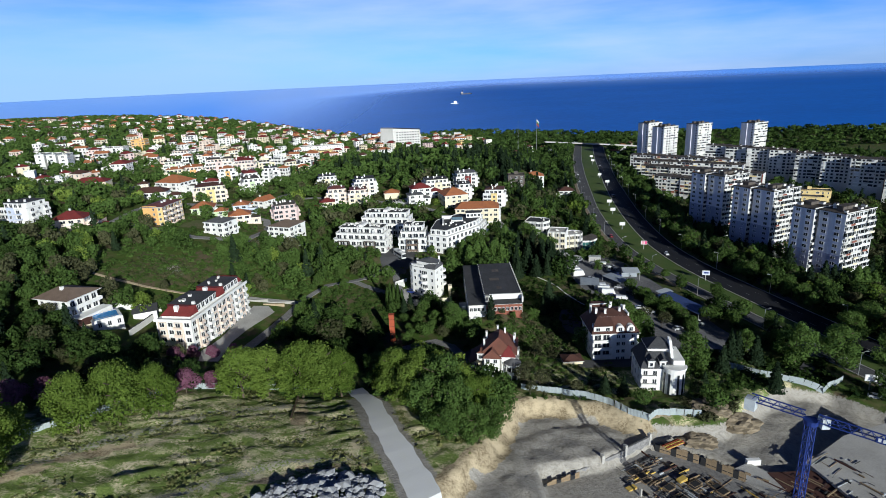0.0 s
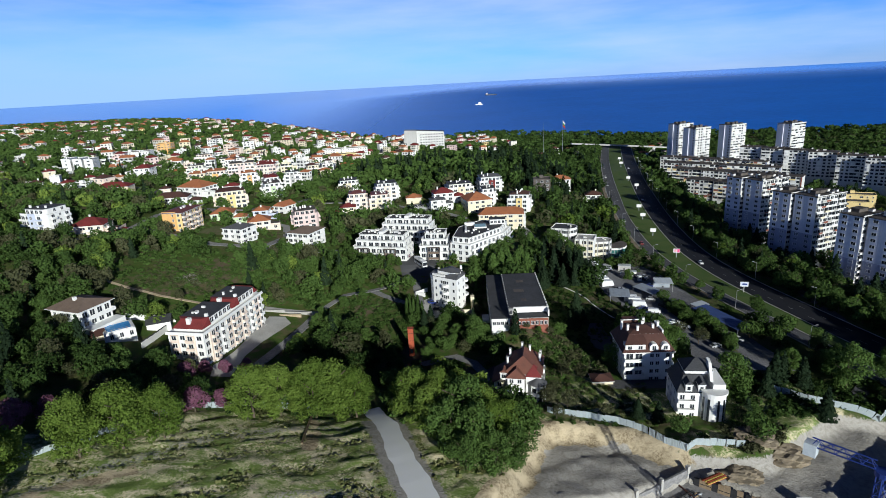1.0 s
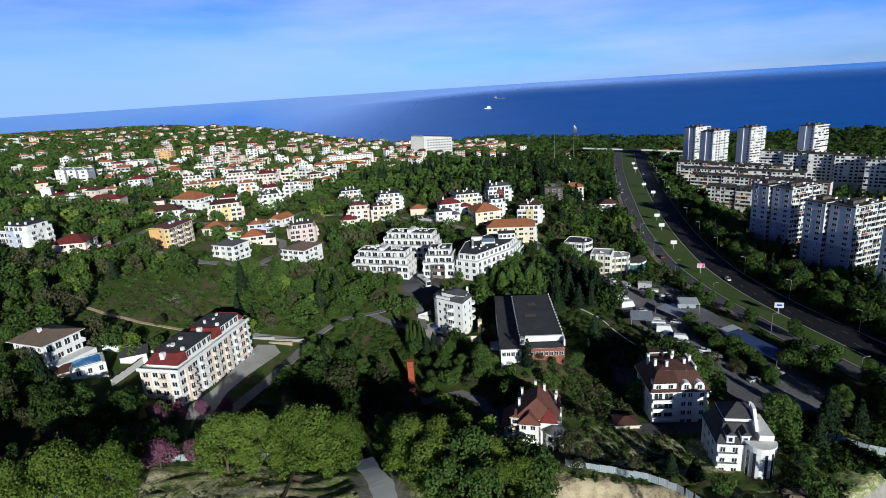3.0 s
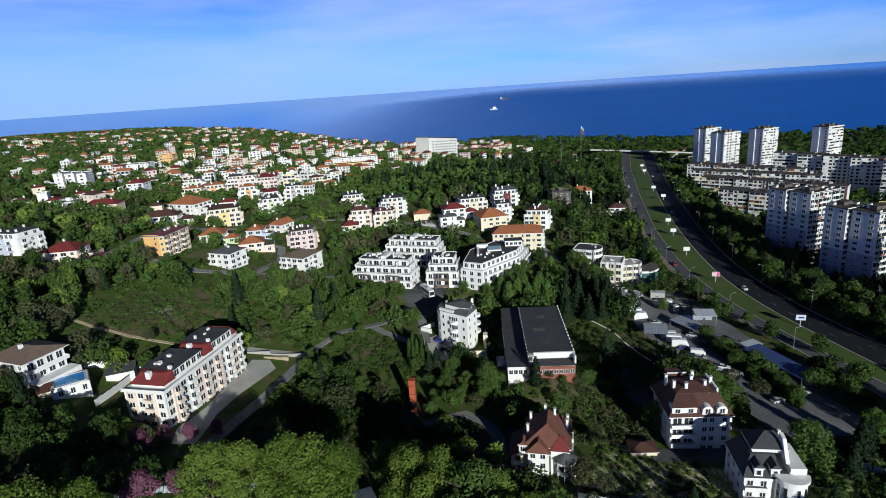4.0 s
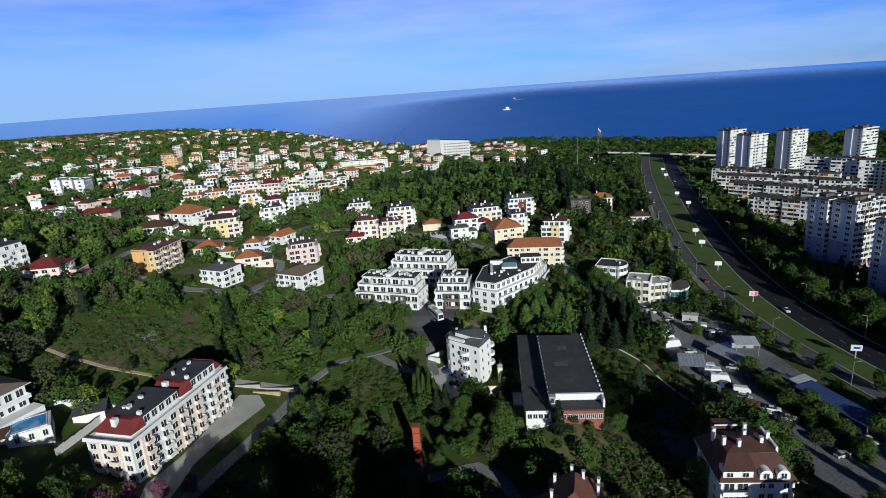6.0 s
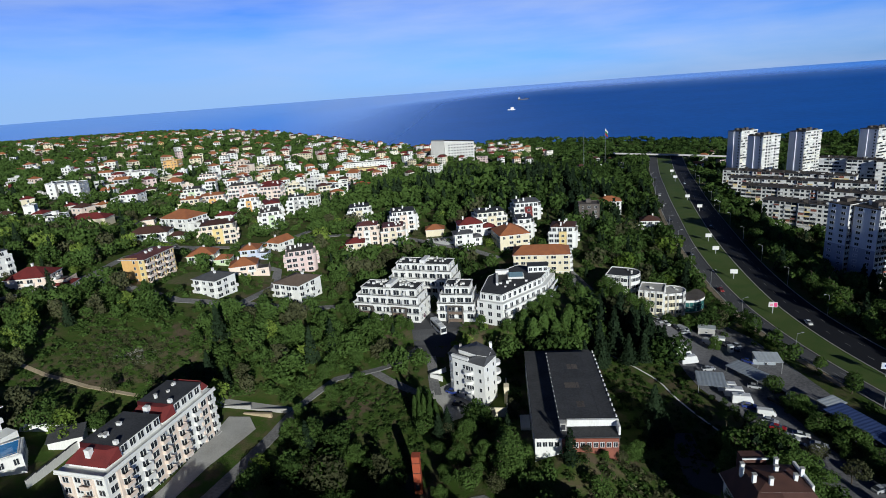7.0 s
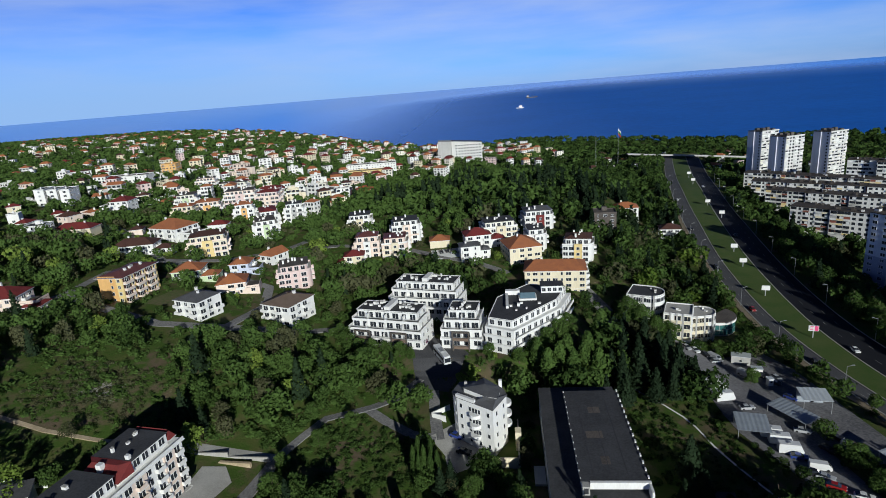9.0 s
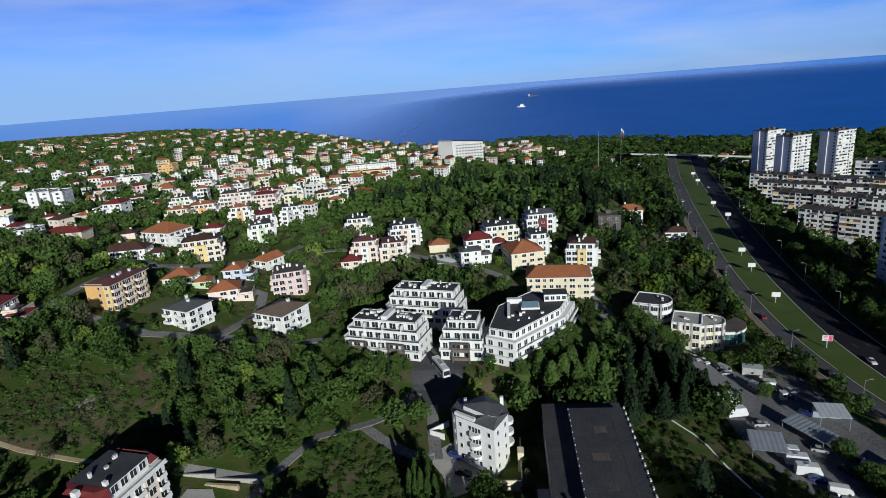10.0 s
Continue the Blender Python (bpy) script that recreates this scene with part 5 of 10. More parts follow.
def bent_block():
    t = thing("apartment_block", "white bent apartment block with skylight and dark roof", "apartment block", pose(0, 0, 11.0), "white terraced complex")
    pts = [(-7.2, 281.5), (2.5, 276.5), (20, 296), (25, 310), (9, 316), (-4, 302)]
    FOOT.append((9, 296, 17, 19, -35))
    part("wall", Shape().prism(pts, -6, 9.0, M["white"]), t)
    ins = [(-6.0, 282.6), (2.2, 278.7), (18.4, 297), (23, 309.4), (9, 314.6), (-3, 301.4)]
    part("top_storey", Shape().prism(ins, 9.003, 11.6, M["white"]), t)
    flat_roof(t, ins, 11.6, "felt", "white", 0.3)
    for f in range(3):
        windows_on(t, pts[0], pts[1], f * 3 + 0.0, 1, 3, 3, 1.7, 1.9, lift=0.5)
        windows_on(t, pts[1], pts[2], f * 3 + 0.0, 1, 3, 8, 1.7, 1.9, lift=0.5)
        windows_on(t, pts[2], pts[3], f * 3 + 0.0, 1, 3, 4, 1.7, 1.9, lift=0.5)
        if f:
            for a, b in ((pts[0], pts[1]), (pts[1], pts[2]), (pts[2], pts[3])):
                A, B = Vector((*a, 0)), Vector((*b, 0))
                L, d = (B - A).length, (B - A).normalized()
                m = pose(A.x, A.y, f * 3, 0, 0, math.degrees(math.atan2(d.y, d.x)))
                part("balcony_parapet", Shape().box(0.1, L - 0.1, -1.25, -1.1, -0.2, 0.85, M["white"]), t, at=m)
                part("balcony_slab", Shape().box(0.1, L - 0.1, -1.097, -0.003, -0.2, 0.0, M["white"]), t, at=m)
    windows_on(t, ins[0], ins[1], 9, 1, 3, 3, 1.7, 1.9, lift=0.4)
    windows_on(t, ins[1], ins[2], 9, 1, 3, 8, 1.7, 1.9, lift=0.4)
    windows_on(t, ins[2], ins[3], 9, 1, 3, 4, 1.7, 1.9, lift=0.4)
    # roof house with skylight, penthouse, vents
    part("stair_house", Shape().box(0.2, 1.2, 290, 303, 11.71, 12.6, M["white"]).box(0.1, 5.5, 303.01, 305, 11.71, 13.4, M["white"]), t)
    part("skylight", Shape().box(5, 11.5, 297, 302.5, 11.71, 12.4, M["white"]).add([(5.4, 297.4, 12.42), (11.1, 297.4, 12.42), (11.1, 302.1, 12.9), (5.4, 302.1, 12.9)], [(0, 1, 2, 3)], M["skylight"]), t, "sloping blue glass skylight")
    part("penthouse", Shape().box(13.5, 21.5, 304, 309, 11.71, 14.4, M["white"]), t)
    part("penthouse_roof", Shape().box(13.2, 21.8, 303.7, 309.3, 14.403, 14.55, M["felt"]), t)
    windows_on(t, (13.5, 304), (21.5, 304), 11.7, 1, 3, 4, 1.4, 1.5, lift=0.6)
    roof_clutter(t, random.Random(4), 1, 13, 287, 295, 11.6, 6)


bent_block()


def peach_block():
    """The long block with the red mansard caps beside its paved yard."""
    w, d, fh = 13.0, 38.0, 2.75
    t = thing("apartment_block", "long white and peach apartment block with red mansard roofs", "apartment block", pose(-89.2, 197.5, 10.8, 0, 0, -9.6))
    FOOT.append((-89, 197.5, 9.5, 22, -9.6))
    part("wall", Shape().box(-w / 2, w / 2, -d / 2, d / 2, -7, 4 * fh, M["white"]), t)
    # peach bays standing proud between white strips
    for y0, y1 in ((-16.0, -12.5), (-5.5, -2.0), (2.0, 7.0), (12.5, 16.0)):
        part("bay", Shape().box(w / 2 + 0.003, w / 2 + 0.45, y0, y1, -7, 4 * fh - 0.3, M["peach"]), t, "peach rendered bay")
    for x0, x1 in ((-5.6, -2.6), (0.2, 3.4)):
        part("bay", Shape().box(x0, x1, -d / 2 - 0.4, -d / 2 - 0.003, -7, 4 * fh - 0.3, M["peach"]), t, "peach rendered bay")
    part("cornice", Shape().box(-w / 2 - 0.5, w / 2 + 0.7, -d / 2 - 0.6, d / 2 + 0.5, 4 * fh + 0.003, 4 * fh + 0.3, M["white"]), t)
    for a in ((-w / 2 - 0.4, w / 2 + 0.6, -d / 2 - 0.5, -d / 2 - 0.3), (w / 2 + 0.4, w / 2 + 0.6, -d / 2 - 0.297, d / 2 + 0.3)):
        part("terrace_parapet", Shape().box(*a, 4 * fh + 0.303, 4 * fh + 1.0, M["white"]), t)
    z = 4 * fh + 0.303
    for k, (y0, y1) in enumerate(((-12.5, 0.5), (5.5, 16.5))):
        part("attic_storey", Shape().box(-w / 2 + 1.0, w / 2 - 1.6, y0, y1, z, z + 3.1, M["white"]), t)
        part("flat_roof", Shape().box(-w / 2 + 0.6, w / 2 - 1.3, y0 - 0.1, y1 + 0.2, z + 3.103, z + 3.3, M["felt"]), t, "dark felt flat roof")
        for y in np.arange(y0 + 1.5, y1 - 0.5, 2.6):
            part("window", window_mesh(1.9, 1.9), t, at=pose(w / 2 - 1.6, y, z + 0.9, 0, 0, 90))
        roof_clutter(t, random.Random(7 + k), -3, 2, y0 + 2, y1 - 2, z + 3.2, 4)
        # hipped red cap towards the front
        c = [(-w / 2 + 0.5, y0 - 4.6, z + 0.8), (w / 2 - 1.2, y0 - 4.6, z + 0.8), (w / 2 - 1.3, y0 - 0.11, z + 3.35), (-w / 2 + 0.6, y0 - 0.11, z + 3.35), (w / 2 - 0.9, y0 - 0.11, z + 0.8), (-w / 2 + 0.4, y0 - 0.11, z + 0.8), (w / 2 - 3.2, y0 - 1.8, z + 3.35), (-w / 2 + 2.6, y0 - 1.8, z + 3.35)]
        part("mansard", Shape().add(c, [(0, 1, 6, 7), (1, 4, 2, 6), (5, 0, 7, 3), (6, 2, 3, 7)], M["tile_red"]), t, "dark red tiled mansard")
        part("mansard_wall", Shape().box(-w / 2 + 0.9, w / 2 - 1.6, y0 - 4.2, y0 - 0.12, z, z + 0.79, M["white"]), t)
        part("chimney", Shape().box(-1.2, 0.2, y0 - 3.4, y0 - 2.2, z + 1.2, z + 4.0, M["white"]), t)
        part("chimney", Shape().box(3.3, 4.3, y0 + 0.3, y0 + 1.1, z + 3.31, z + 4.3, M["white"]), t)
    part("mansard", Shape().hip(-w / 2 + 0.8, w / 2 - 1.5, 16.9, 19.0, z + 0.9, 2.2, M["tile_red"], 0.2), t, "dark red tiled mansard")
    rng = random.Random(2)
    for f in range(-1, 4):
        for k, y in enumerate(np.arange(-17.2, 18, 3.12)):
            z1 = f * fh
            bay = any(y0 - 0.6 < y < y1 + 0.6 for y0, y1 in ((-16.0, -12.5), (-5.5, -2.0), (2.0, 7.0), (12.5, 16.0)))
            out = 0.45 if bay else 0.0
            if k % 2:
                part("balcony", balcony_mesh(2.4, 1.1, "white", "peach" if bay else "white"), t, at=pose(w / 2 + out, y, z1 + 0.25, 0, 0, 90))
                part("window", window_mesh(1.9, 2.15), t, at=pose(w / 2 + out, y, z1 + 0.3, 0, 0, 90))
            else:
                part("window", window_mesh(2.1, 1.8), t, at=pose(w / 2 + out, y, z1 + 0.8, 0, 0, 90))
        for x in (-4.1, -1.2, 1.8, 4.9):
            out = 0.4 if x in (-4.1, 1.8) else 0.0
            part("window", window_mesh(1.8, 1.6), t, at=pose(x, -d / 2 - out, f * fh + 0.8))
            if x == 1.8:
                part("balcony", balcony_mesh(2.6, 1.1, "white", "peach"), t, at=pose(x, -d / 2 - out, f * fh + 0.25))


peach_block()


def hall():
    t = thing("sports_hall", "long hall with dark felt roof and brick front", "hall", pose(0, 0, 0.4))
    FOOT.append((19.5, 229.5, 12.5, 25, 0))
    x0, x1, y0, y1 = 9.0, 29.9, 205.2, 253.2
    part("wall", Shape().box(x0, x1, y0, y1, -3, 11.6, M["white"]), t)
    part("brick_front", Shape().box(15.8, x1 - 0.1, y0 - 0.4, y0 - 0.003, -3, 11.3, M["brick"]), t, "red brick front bay")
    for k in range(8):
        part("window", window_mesh(1.2, 1.5), t, at=pose(17.6 + k * 1.62, y0 - 0.4, 8.9))
    for k in range(4):
        part("window", window_mesh(1.3, 1.5), t, at=pose(10.0 + k * 1.5, y0, 8.9))
    part("lower_roof", Shape().box(x0 - 0.2, x1 + 0.2, y0 - 0.5, y1 + 0.2, 11.603, 11.8, M["felt"]), t)
    part("raised_wall", Shape().box(15.7, x1 + 0.1, 209.6, 247.0, 11.803, 13.9, M["white"]), t)
    part("raised_roof", Shape().box(15.4, x1 + 0.4, 209.3, 247.3, 13.903, 14.15, M["felt"]), t)
    part("front_beam", Shape().box(17.4, x1 + 0.5, 208.6, 209.29, 12.6, 14.3, M["white"]), t, "white painted beam along the roof front")
    part("side_post", Shape().box(x1 - 0.1, x1 + 0.4, 205.6, 208.59, 11.81, 14.2, M["white"]), t)
    part("hatch", Shape().box(15.6, 17.2, 207.6, 209.2, 11.81, 14.0, M["concrete"]).box(15.9, 16.9, 207.55, 207.599, 12.2, 13.6, M["dark_metal"]), t)
    for y in np.arange(210, 247, 2.6):
        part("edge_block", Shape().box(x1 + 0.05, x1 + 0.4, y, y + 0.9, 14.153, 14.5, M["white"]), t)
        part("edge_block", Shape().box(15.42, 15.62, y, y + 0.3, 14.153, 14.4, M["white"]), t)
    for x in (18.5, 22.2, 26):
        part("roof_seam", Shape().box(x, x + 0.12, 210, 247, 14.153, 14.175, M["asphalt"]), t)
    for y in (215, 225, 236):
        part("roof_patch", Shape().box(19 + y % 3, 23 + y % 5, y, y + 3, 14.153, 14.166, M["felt_grey"]), t, "faded patch of newer felt")
    part("side_store", Shape().box(6.0, 8.8, 222, 229, -3, 3.2, M["sheet"]), t)


hall()


def corner_house():
    """The pale house with round balconies and a faceted dark roof."""
    pts = [(-15.2, 241.8), (-14.0, 239.4), (-4.0, 232.6), (-0.4, 240.0), (-1.6, 244), (-6.5, 247.5), (-13.5, 247)]
    t = thing("house", "pale cream house with dark faceted roof and round balconies", "house", pose(0, 0, 4.6))
    FOOT.append((-7.5, 240, 10, 10, 0))
    part("wall", Shape().prism(pts, -5, 13.2, M["white"]), t)
    part("parapet", Shape().prism([(-14.2, 239.2), (-9.0, 235.6), (-8.6, 236.4), (-13.7, 239.9)], 13.503, 14.4, M["white"]), t)
    part("roof", Shape().prism([(x * 1.03 + 0.22, y + (y - 240) * 0.04) for x, y in pts], 13.203, 13.5, M["slate"]), t)
    part("upper_wall", Shape().prism([(-12, 241.5), (-6, 237.2), (-3, 236.0), (-2, 241), (-6.5, 246)], 13.503, 15.0, M["white"]), t)
    part("upper_roof", Shape().add([(-12.6, 241.5, 15.0), (-6, 236.6, 15.0), (-2.6, 235.4, 15.0), (-1.5, 241, 15.0), (-6.5, 246.6, 15.0), (-6.0, 241.2, 16.1)], [(0, 1, 5), (1, 2, 5), (2, 3, 5), (3, 4, 5), (4, 0, 5)], M["slate"]), t)
    part("skirt_roof", Shape().add([(-9.6, 236.2, 13.45), (-4.0, 232.2, 13.45), (0.0, 240, 13.45), (-3, 236.2, 14.7), (-6, 237.4, 14.7)], [(0, 1, 3, 4), (1, 2, 3)], M["slate"]), t)
    part("chimney", Shape().box(-2.4, -1.5, 243.3, 244.2, 13.51, 15.9, M["white"]), t)
    part("chimney", Shape().box(-12, -11.2, 244, 244.8, 13.51, 15.2, M["concrete"]), t)
    for f in range(4):
        windows_on(t, pts[0], pts[1], f * 3.2, 1, 3, 1, 0.9, 1.2)
        windows_on(t, pts[1], pts[2], f * 3.2, 1, 3, 4, 1.0, 1.4)
        windows_on(t, pts[2], pts[3], f * 3.2, 1, 3, 2, 1.0, 1.4)
        if f:
            part("window", window_mesh(1.9, 2.0), t, at=pose(-8.9, 235.85, f * 3.2 + 0.3, 0, 0, -34))
            part("round_balcony", Shape().tube(-8.9, 235.8, f * 3.2 - 0.2, f * 3.2 + 0.8, 1.6, 1.6, M["white"], 14), t)
            part("round_balcony", Shape().tube(-1.0, 242.0, f * 3.2 - 0.2, f * 3.2 + 0.8, 1.9, 1.9, M["white"], 14), t)
    for f, z in ((0, 0.0),):
        part("garden_wall", Shape().box(2.2, 2.6, 229, 246, -3, 2.0, M["cream"]).box(-4.5, 2.19, 228.6, 229, -3, 1.6, M["cream"]), t)
    part("gate_post", Shape().box(1.6, 3.2, 236, 238.6, -3, 4.2, M["cream"]), t)
    part("garden_wall", Shape().box(0, 6.6, -0.15, 0.15, -3, 2.2, M["white"]), t, at=pose(-22.8, 248.6, 0.6, 0, 0, 40))
    part("garden_wall", Shape().box(0, 4.6, -0.15, 0.15, -3, 2.2, M["white"]), t, at=pose(-22.6, 248.4, 0.6, 0, 0, -24))


corner_house()


def villa():
    """The five-storey villa with the brown mansard and arched dormers."""
    w, d, fh = 15.0, 14.5, 2.75
    t = thing("villa", "white five-storey villa with brown mansard and arched dormers", "villa", pose(57.3, 184.0, 0.2))
    FOOT.append((57.3, 184, 11, 10, 0))
    part("wall", Shape().box(-w / 2, w / 2, -d / 2, d / 2, -3, 4 * fh, M["white"]), t)
    H = 4 * fh + 0.2
    e = [(-w / 2 - 0.8, -d / 2 - 0.9, H), (w / 2 + 0.8, -d / 2 - 0.9, H), (w / 2 + 0.8, d / 2 + 0.8, H), (-w / 2 - 0.8, d / 2 + 0.8, H)]
    u = [(-w / 2 + 2.2, -d / 2 + 3.2, H + 4.6), (w / 2 - 2.2, -d / 2 + 3.2, H + 4.6), (w / 2 - 2.2, d / 2 - 2.6, H + 4.6), (-w / 2 + 2.2, d / 2 - 2.6, H + 4.6)]
    r = Shape().add(e + u, [(0, 1, 5, 4), (1, 2, 6, 5), (2, 3, 7, 6), (3, 0, 4, 7)], M["tile_brown"])
    r.hip(u[0][0], u[1][0], u[0][1], u[2][1], H + 4.61, 1.2, M["tile_brown"], 0.0)
    part("roof", r, t)
    part("eave_board", Shape().box(-w / 2 - 0.8, w / 2 + 0.8, -d / 2 - 0.9, d / 2 + 0.8, H - 0.25, H - 0.003, M["white"]), t)
    part("attic_wall", Shape().box(-w / 2 + 0.2, -w / 2 + 6.5, -d / 2 - 0.2, -d / 2 + 2.4, H + 0.1, H + 2.7, M["white"]), t)
    part("attic_roof", Shape().add([(-w / 2 - 0.3, -d / 2 - 0.8, H + 2.7), (-w / 2 + 7, -d / 2 - 0.8, H + 2.7), (-w / 2 + 6.6, -d / 2 + 3, H + 4.5), (-w / 2 + 2, -d / 2 + 3, H + 4.5)], [(0, 1, 2, 3)], M["tile_brown"]), t)
    for x in (-w / 2 + 1.6, -w / 2 + 4.9):
        part("window", window_mesh(1.4, 1.3), t, at=pose(x, -d / 2 - 0.2, H + 0.8))
    for x in (1.6, 5.2):  # arched dormers
        n = 9
        arc = [(x + 1.35 * math.cos(math.pi * k / n), H + 1.4 + 1.35 * math.sin(math.pi * k / n)) for k in range(n + 1)]
        arc = [(x + 1.35, H + 0.3)] + arc + [(x - 1.35, H + 0.3)]
        yf, yb = -d / 2 - 0.5, -d / 2 + 3.0
        m = len(arc)
        s = Shape().add([(a, yf, b) for a, b in arc] + [(a, yb, b) for a, b in arc], [(i, (i + 1) % m, m + (i + 1) % m, m + i) for i in range(m)] + [tuple(range(m - 1, -1, -1))], M["white"])
        part("dormer", s, t, "white arched dormer")
        part("window", window_mesh(1.3, 1.5), t, at=pose(x, yf, H + 0.6))
    for f in range(4):
        for x in (1.2, 3.0, 6.2):
            part("window", window_mesh(1.25, 1.4), t, at=pose(x, -d / 2, f * fh + 0.75))
        for x in (-w / 2 + 1.7, -w / 2 + 4.6):
            if f:
                part("window", window_mesh(2.3, 2.0), t, at=pose(x, -d / 2, f * fh + 0.3))
        for y in (-4, 0, 4):
            part("window", window_mesh(1.2, 1.4), t, at=pose(-w / 2, y, f * fh + 0.75, 0, 0, -90))
            part("window", window_mesh(1.2, 1.4), t, at=pose(w / 2, y, f * fh + 0.75, 0, 0, 90))
        if f:
            part("balcony", balcony_mesh(6.2, 1.7, "white", "white"), t, at=pose(-w / 2 + 2.9, -d / 2, f * fh + 0.1))
            part("balcony", balcony_mesh(3.5, 1.1, "white", "white"), t, at=pose(w / 2, -4.4, f * fh + 0.1, 0, 0, 90))
    for x, y in ((-5, -1), (-2.2, -2.2), (0.4, 1.5), (3, -1.2), (5.2, 0.8), (-6, 2.5), (1.5, 4)):
        part("chimney", Shape().box(x - 0.35, x + 0.35, y - 0.35, y + 0.35, H + 3.4, H + 6.6, M["white"]).box(x - 0.45, x + 0.45, y - 0.45, y + 0.45, H + 6.603, H + 6.75, M["concrete"]), t)
    part("roof_parapet", Shape().box(w / 2 - 2.1, w / 2 - 1.6, -3, 5, H + 2.2, H + 5.2, M["white"]), t)
    part("back_gable", Shape().box(-4.5, 0.5, d / 2 - 1.5, d / 2 + 1.5, H, H + 5.2, M["tile_brown"]).box(-4.7, 0.7, d / 2 - 1.8, d / 2 - 1.5, H + 5.2, H + 5.5, M["white"]), t)
    part("garden_wall", Shape().box(-14, 10, -d / 2 - 3.2, -d / 2 - 2.9, -4, 0.6, M["cream"]), t)
    part("forecourt", Shape().box(-14, 10, -d / 2 - 2.89, -d / 2 - 1.5, -3, -0.1, M["concrete"]), t)
    g = thing("garage", "low garage with a brown tiled roof", "garage", pose(42.5, 176, 0.6))
    part("wall", Shape().box(-3.2, 3.2, -2.6, 2.6, -3, 2.3, M["cream"]), g)
    part("roof", Shape().hip(-3.2, 3.2, -2.6, 2.6, 2.5, 1.2, M["tile_brown"], 0.4), g)
    FOOT.append((42.5, 176, 4, 4, 0))


villa()


def gabled_house():
    """The tall house under broad stepped red-brown roofs, with a round corner of balconies."""
    t = thing("house", "tall house under stepped red-brown roofs with white balconies", "house", pose(17.4, 170.5, 3.0, 0, 0, -10))
    FOOT.append((17.4, 170.5, 10, 9, -10))
    tile = M["tile_russet"]
    part("wall", Shape().box(-5.5, 5.0, -5.5, 6, -4, 8.2, M["white"]), t)
    part("roof", Shape().hip(-5.5, 5.0, -5.5, 6, 8.4, 4.6, tile, 0.8, 0.55), t)
    part("side_wing", Shape().box(-9, -5.503, -5.0, 2, -4, 5.2, M["cream"]), t)
    part("wing_roof", Shape().add([(-9.8, -6.0, 5.0), (-5.2, -6.0, 7.2), (-5.2, 2.6, 8.6), (-9.8, 2.6, 5.6), (-9.8, -6.0, 4.8), (-5.2, -6.0, 7.0)], [(0, 1, 2, 3), (4, 5, 1, 0)], tile), t)
    part("cross_gable", Shape().box(-4.6, 0.4, -7.4, -5.503, -4, 7.6, M["white"]), t)
    part("cross_roof", Shape().hip(-4.6, 0.4, -7.4, -0.5, 7.8, 2.8, tile, 0.6, 0.35), t)
    part("dormer", Shape().box(-6.9, -5.1, -6.2, -3.6, 6.2, 8.6, M["white"]), t)
    part("dormer_roof", Shape().hip(-6.9, -5.1, -6.2, -3.6, 8.8, 0.9, tile, 0.3, 0.0), t)
    part("window", window_mesh(1.1, 1.4), t, at=pose(-6.0, -6.2, 6.8))
    part("bay_roof", Shape().hip(0.9, 5.2, -6.6, -2.0, 8.0, 3.0, M["tile_red"], 0.3), t, "dark red bay roof")
    part("bay", Shape().box(0.9, 5.2, -6.6, -5.503, -4, 7.8, M["white"]), t)
    # round corner: white balcony rings, dark glass tube as recess shade, low dark cone
    part("corner_glazing", Shape().tube(4.4, -6.8, -4, 6.3, 1.9, 1.9, M["glass"], 16), t, "dark glass tube standing for the shaded recess behind the balconies")
    for z in (-3.0, 0.0, 2.9, 5.6):
        part("round_balcony", Shape().tube(4.4, -6.8, z - 0.2, z + 0.75, 2.4, 2.4, M["white"], 16), t)
    for k in range(5):
        a = radians(-140 + k * 45)
        part("balcony_post", Shape().box(-0.1, 0.1, -0.1, 0.1, -3, 6.3, M["white"]), t, at=pose(4.4 + 2.3 * math.cos(a), -6.8 + 2.3 * math.sin(a), 0))
    part("corner_roof", Shape().tube(4.4, -6.8, 6.35, 7.7, 2.8, 0.4, M["slate"], 16), t, "low dark cone roof")
    for f in range(3):
        z = f * 2.7
        for x in (-3.4, -1.0):
            part("window", window_mesh(1.3, 1.5), t, at=pose(x, -7.4, z + 0.6))
        for y in (-3, 1, 4):
            part("window", window_mesh(1.2, 1.4), t, at=pose(5.0, y, z + 0.7, 0, 0, 90))
        part("balcony", balcony_mesh(3.0, 1.2, "white", "white"), t, at=pose(5.0, 2.5, z + 0.1, 0, 0, 90))
        if f < 2:
            part("window", window_mesh(1.3, 1.5), t, at=pose(-7.4, -5.0, z + 0.6))
            part("balcony", balcony_mesh(3.2, 1.2, "white", "white"), t, at=pose(-7.4, -5.0, z + 0.1))
    for x, y, h in ((-4.6, 3, 12.2), (-1, 4.8, 13.6), (4.6, 1.5, 11.8), (-5.0, -1.5, 11.6), (1.5, 3.5, 13.4), (4.7, 4.5, 11.2)):
        part("chimney", Shape().box(x - 0.3, x + 0.3, y - 0.3, y + 0.3, 8.5, h, M["white"]).box(x - 0.4, x + 0.4, y - 0.4, y + 0.4, h + 0.003, h + 0.15, M["concrete"]), t)


gabled_house()


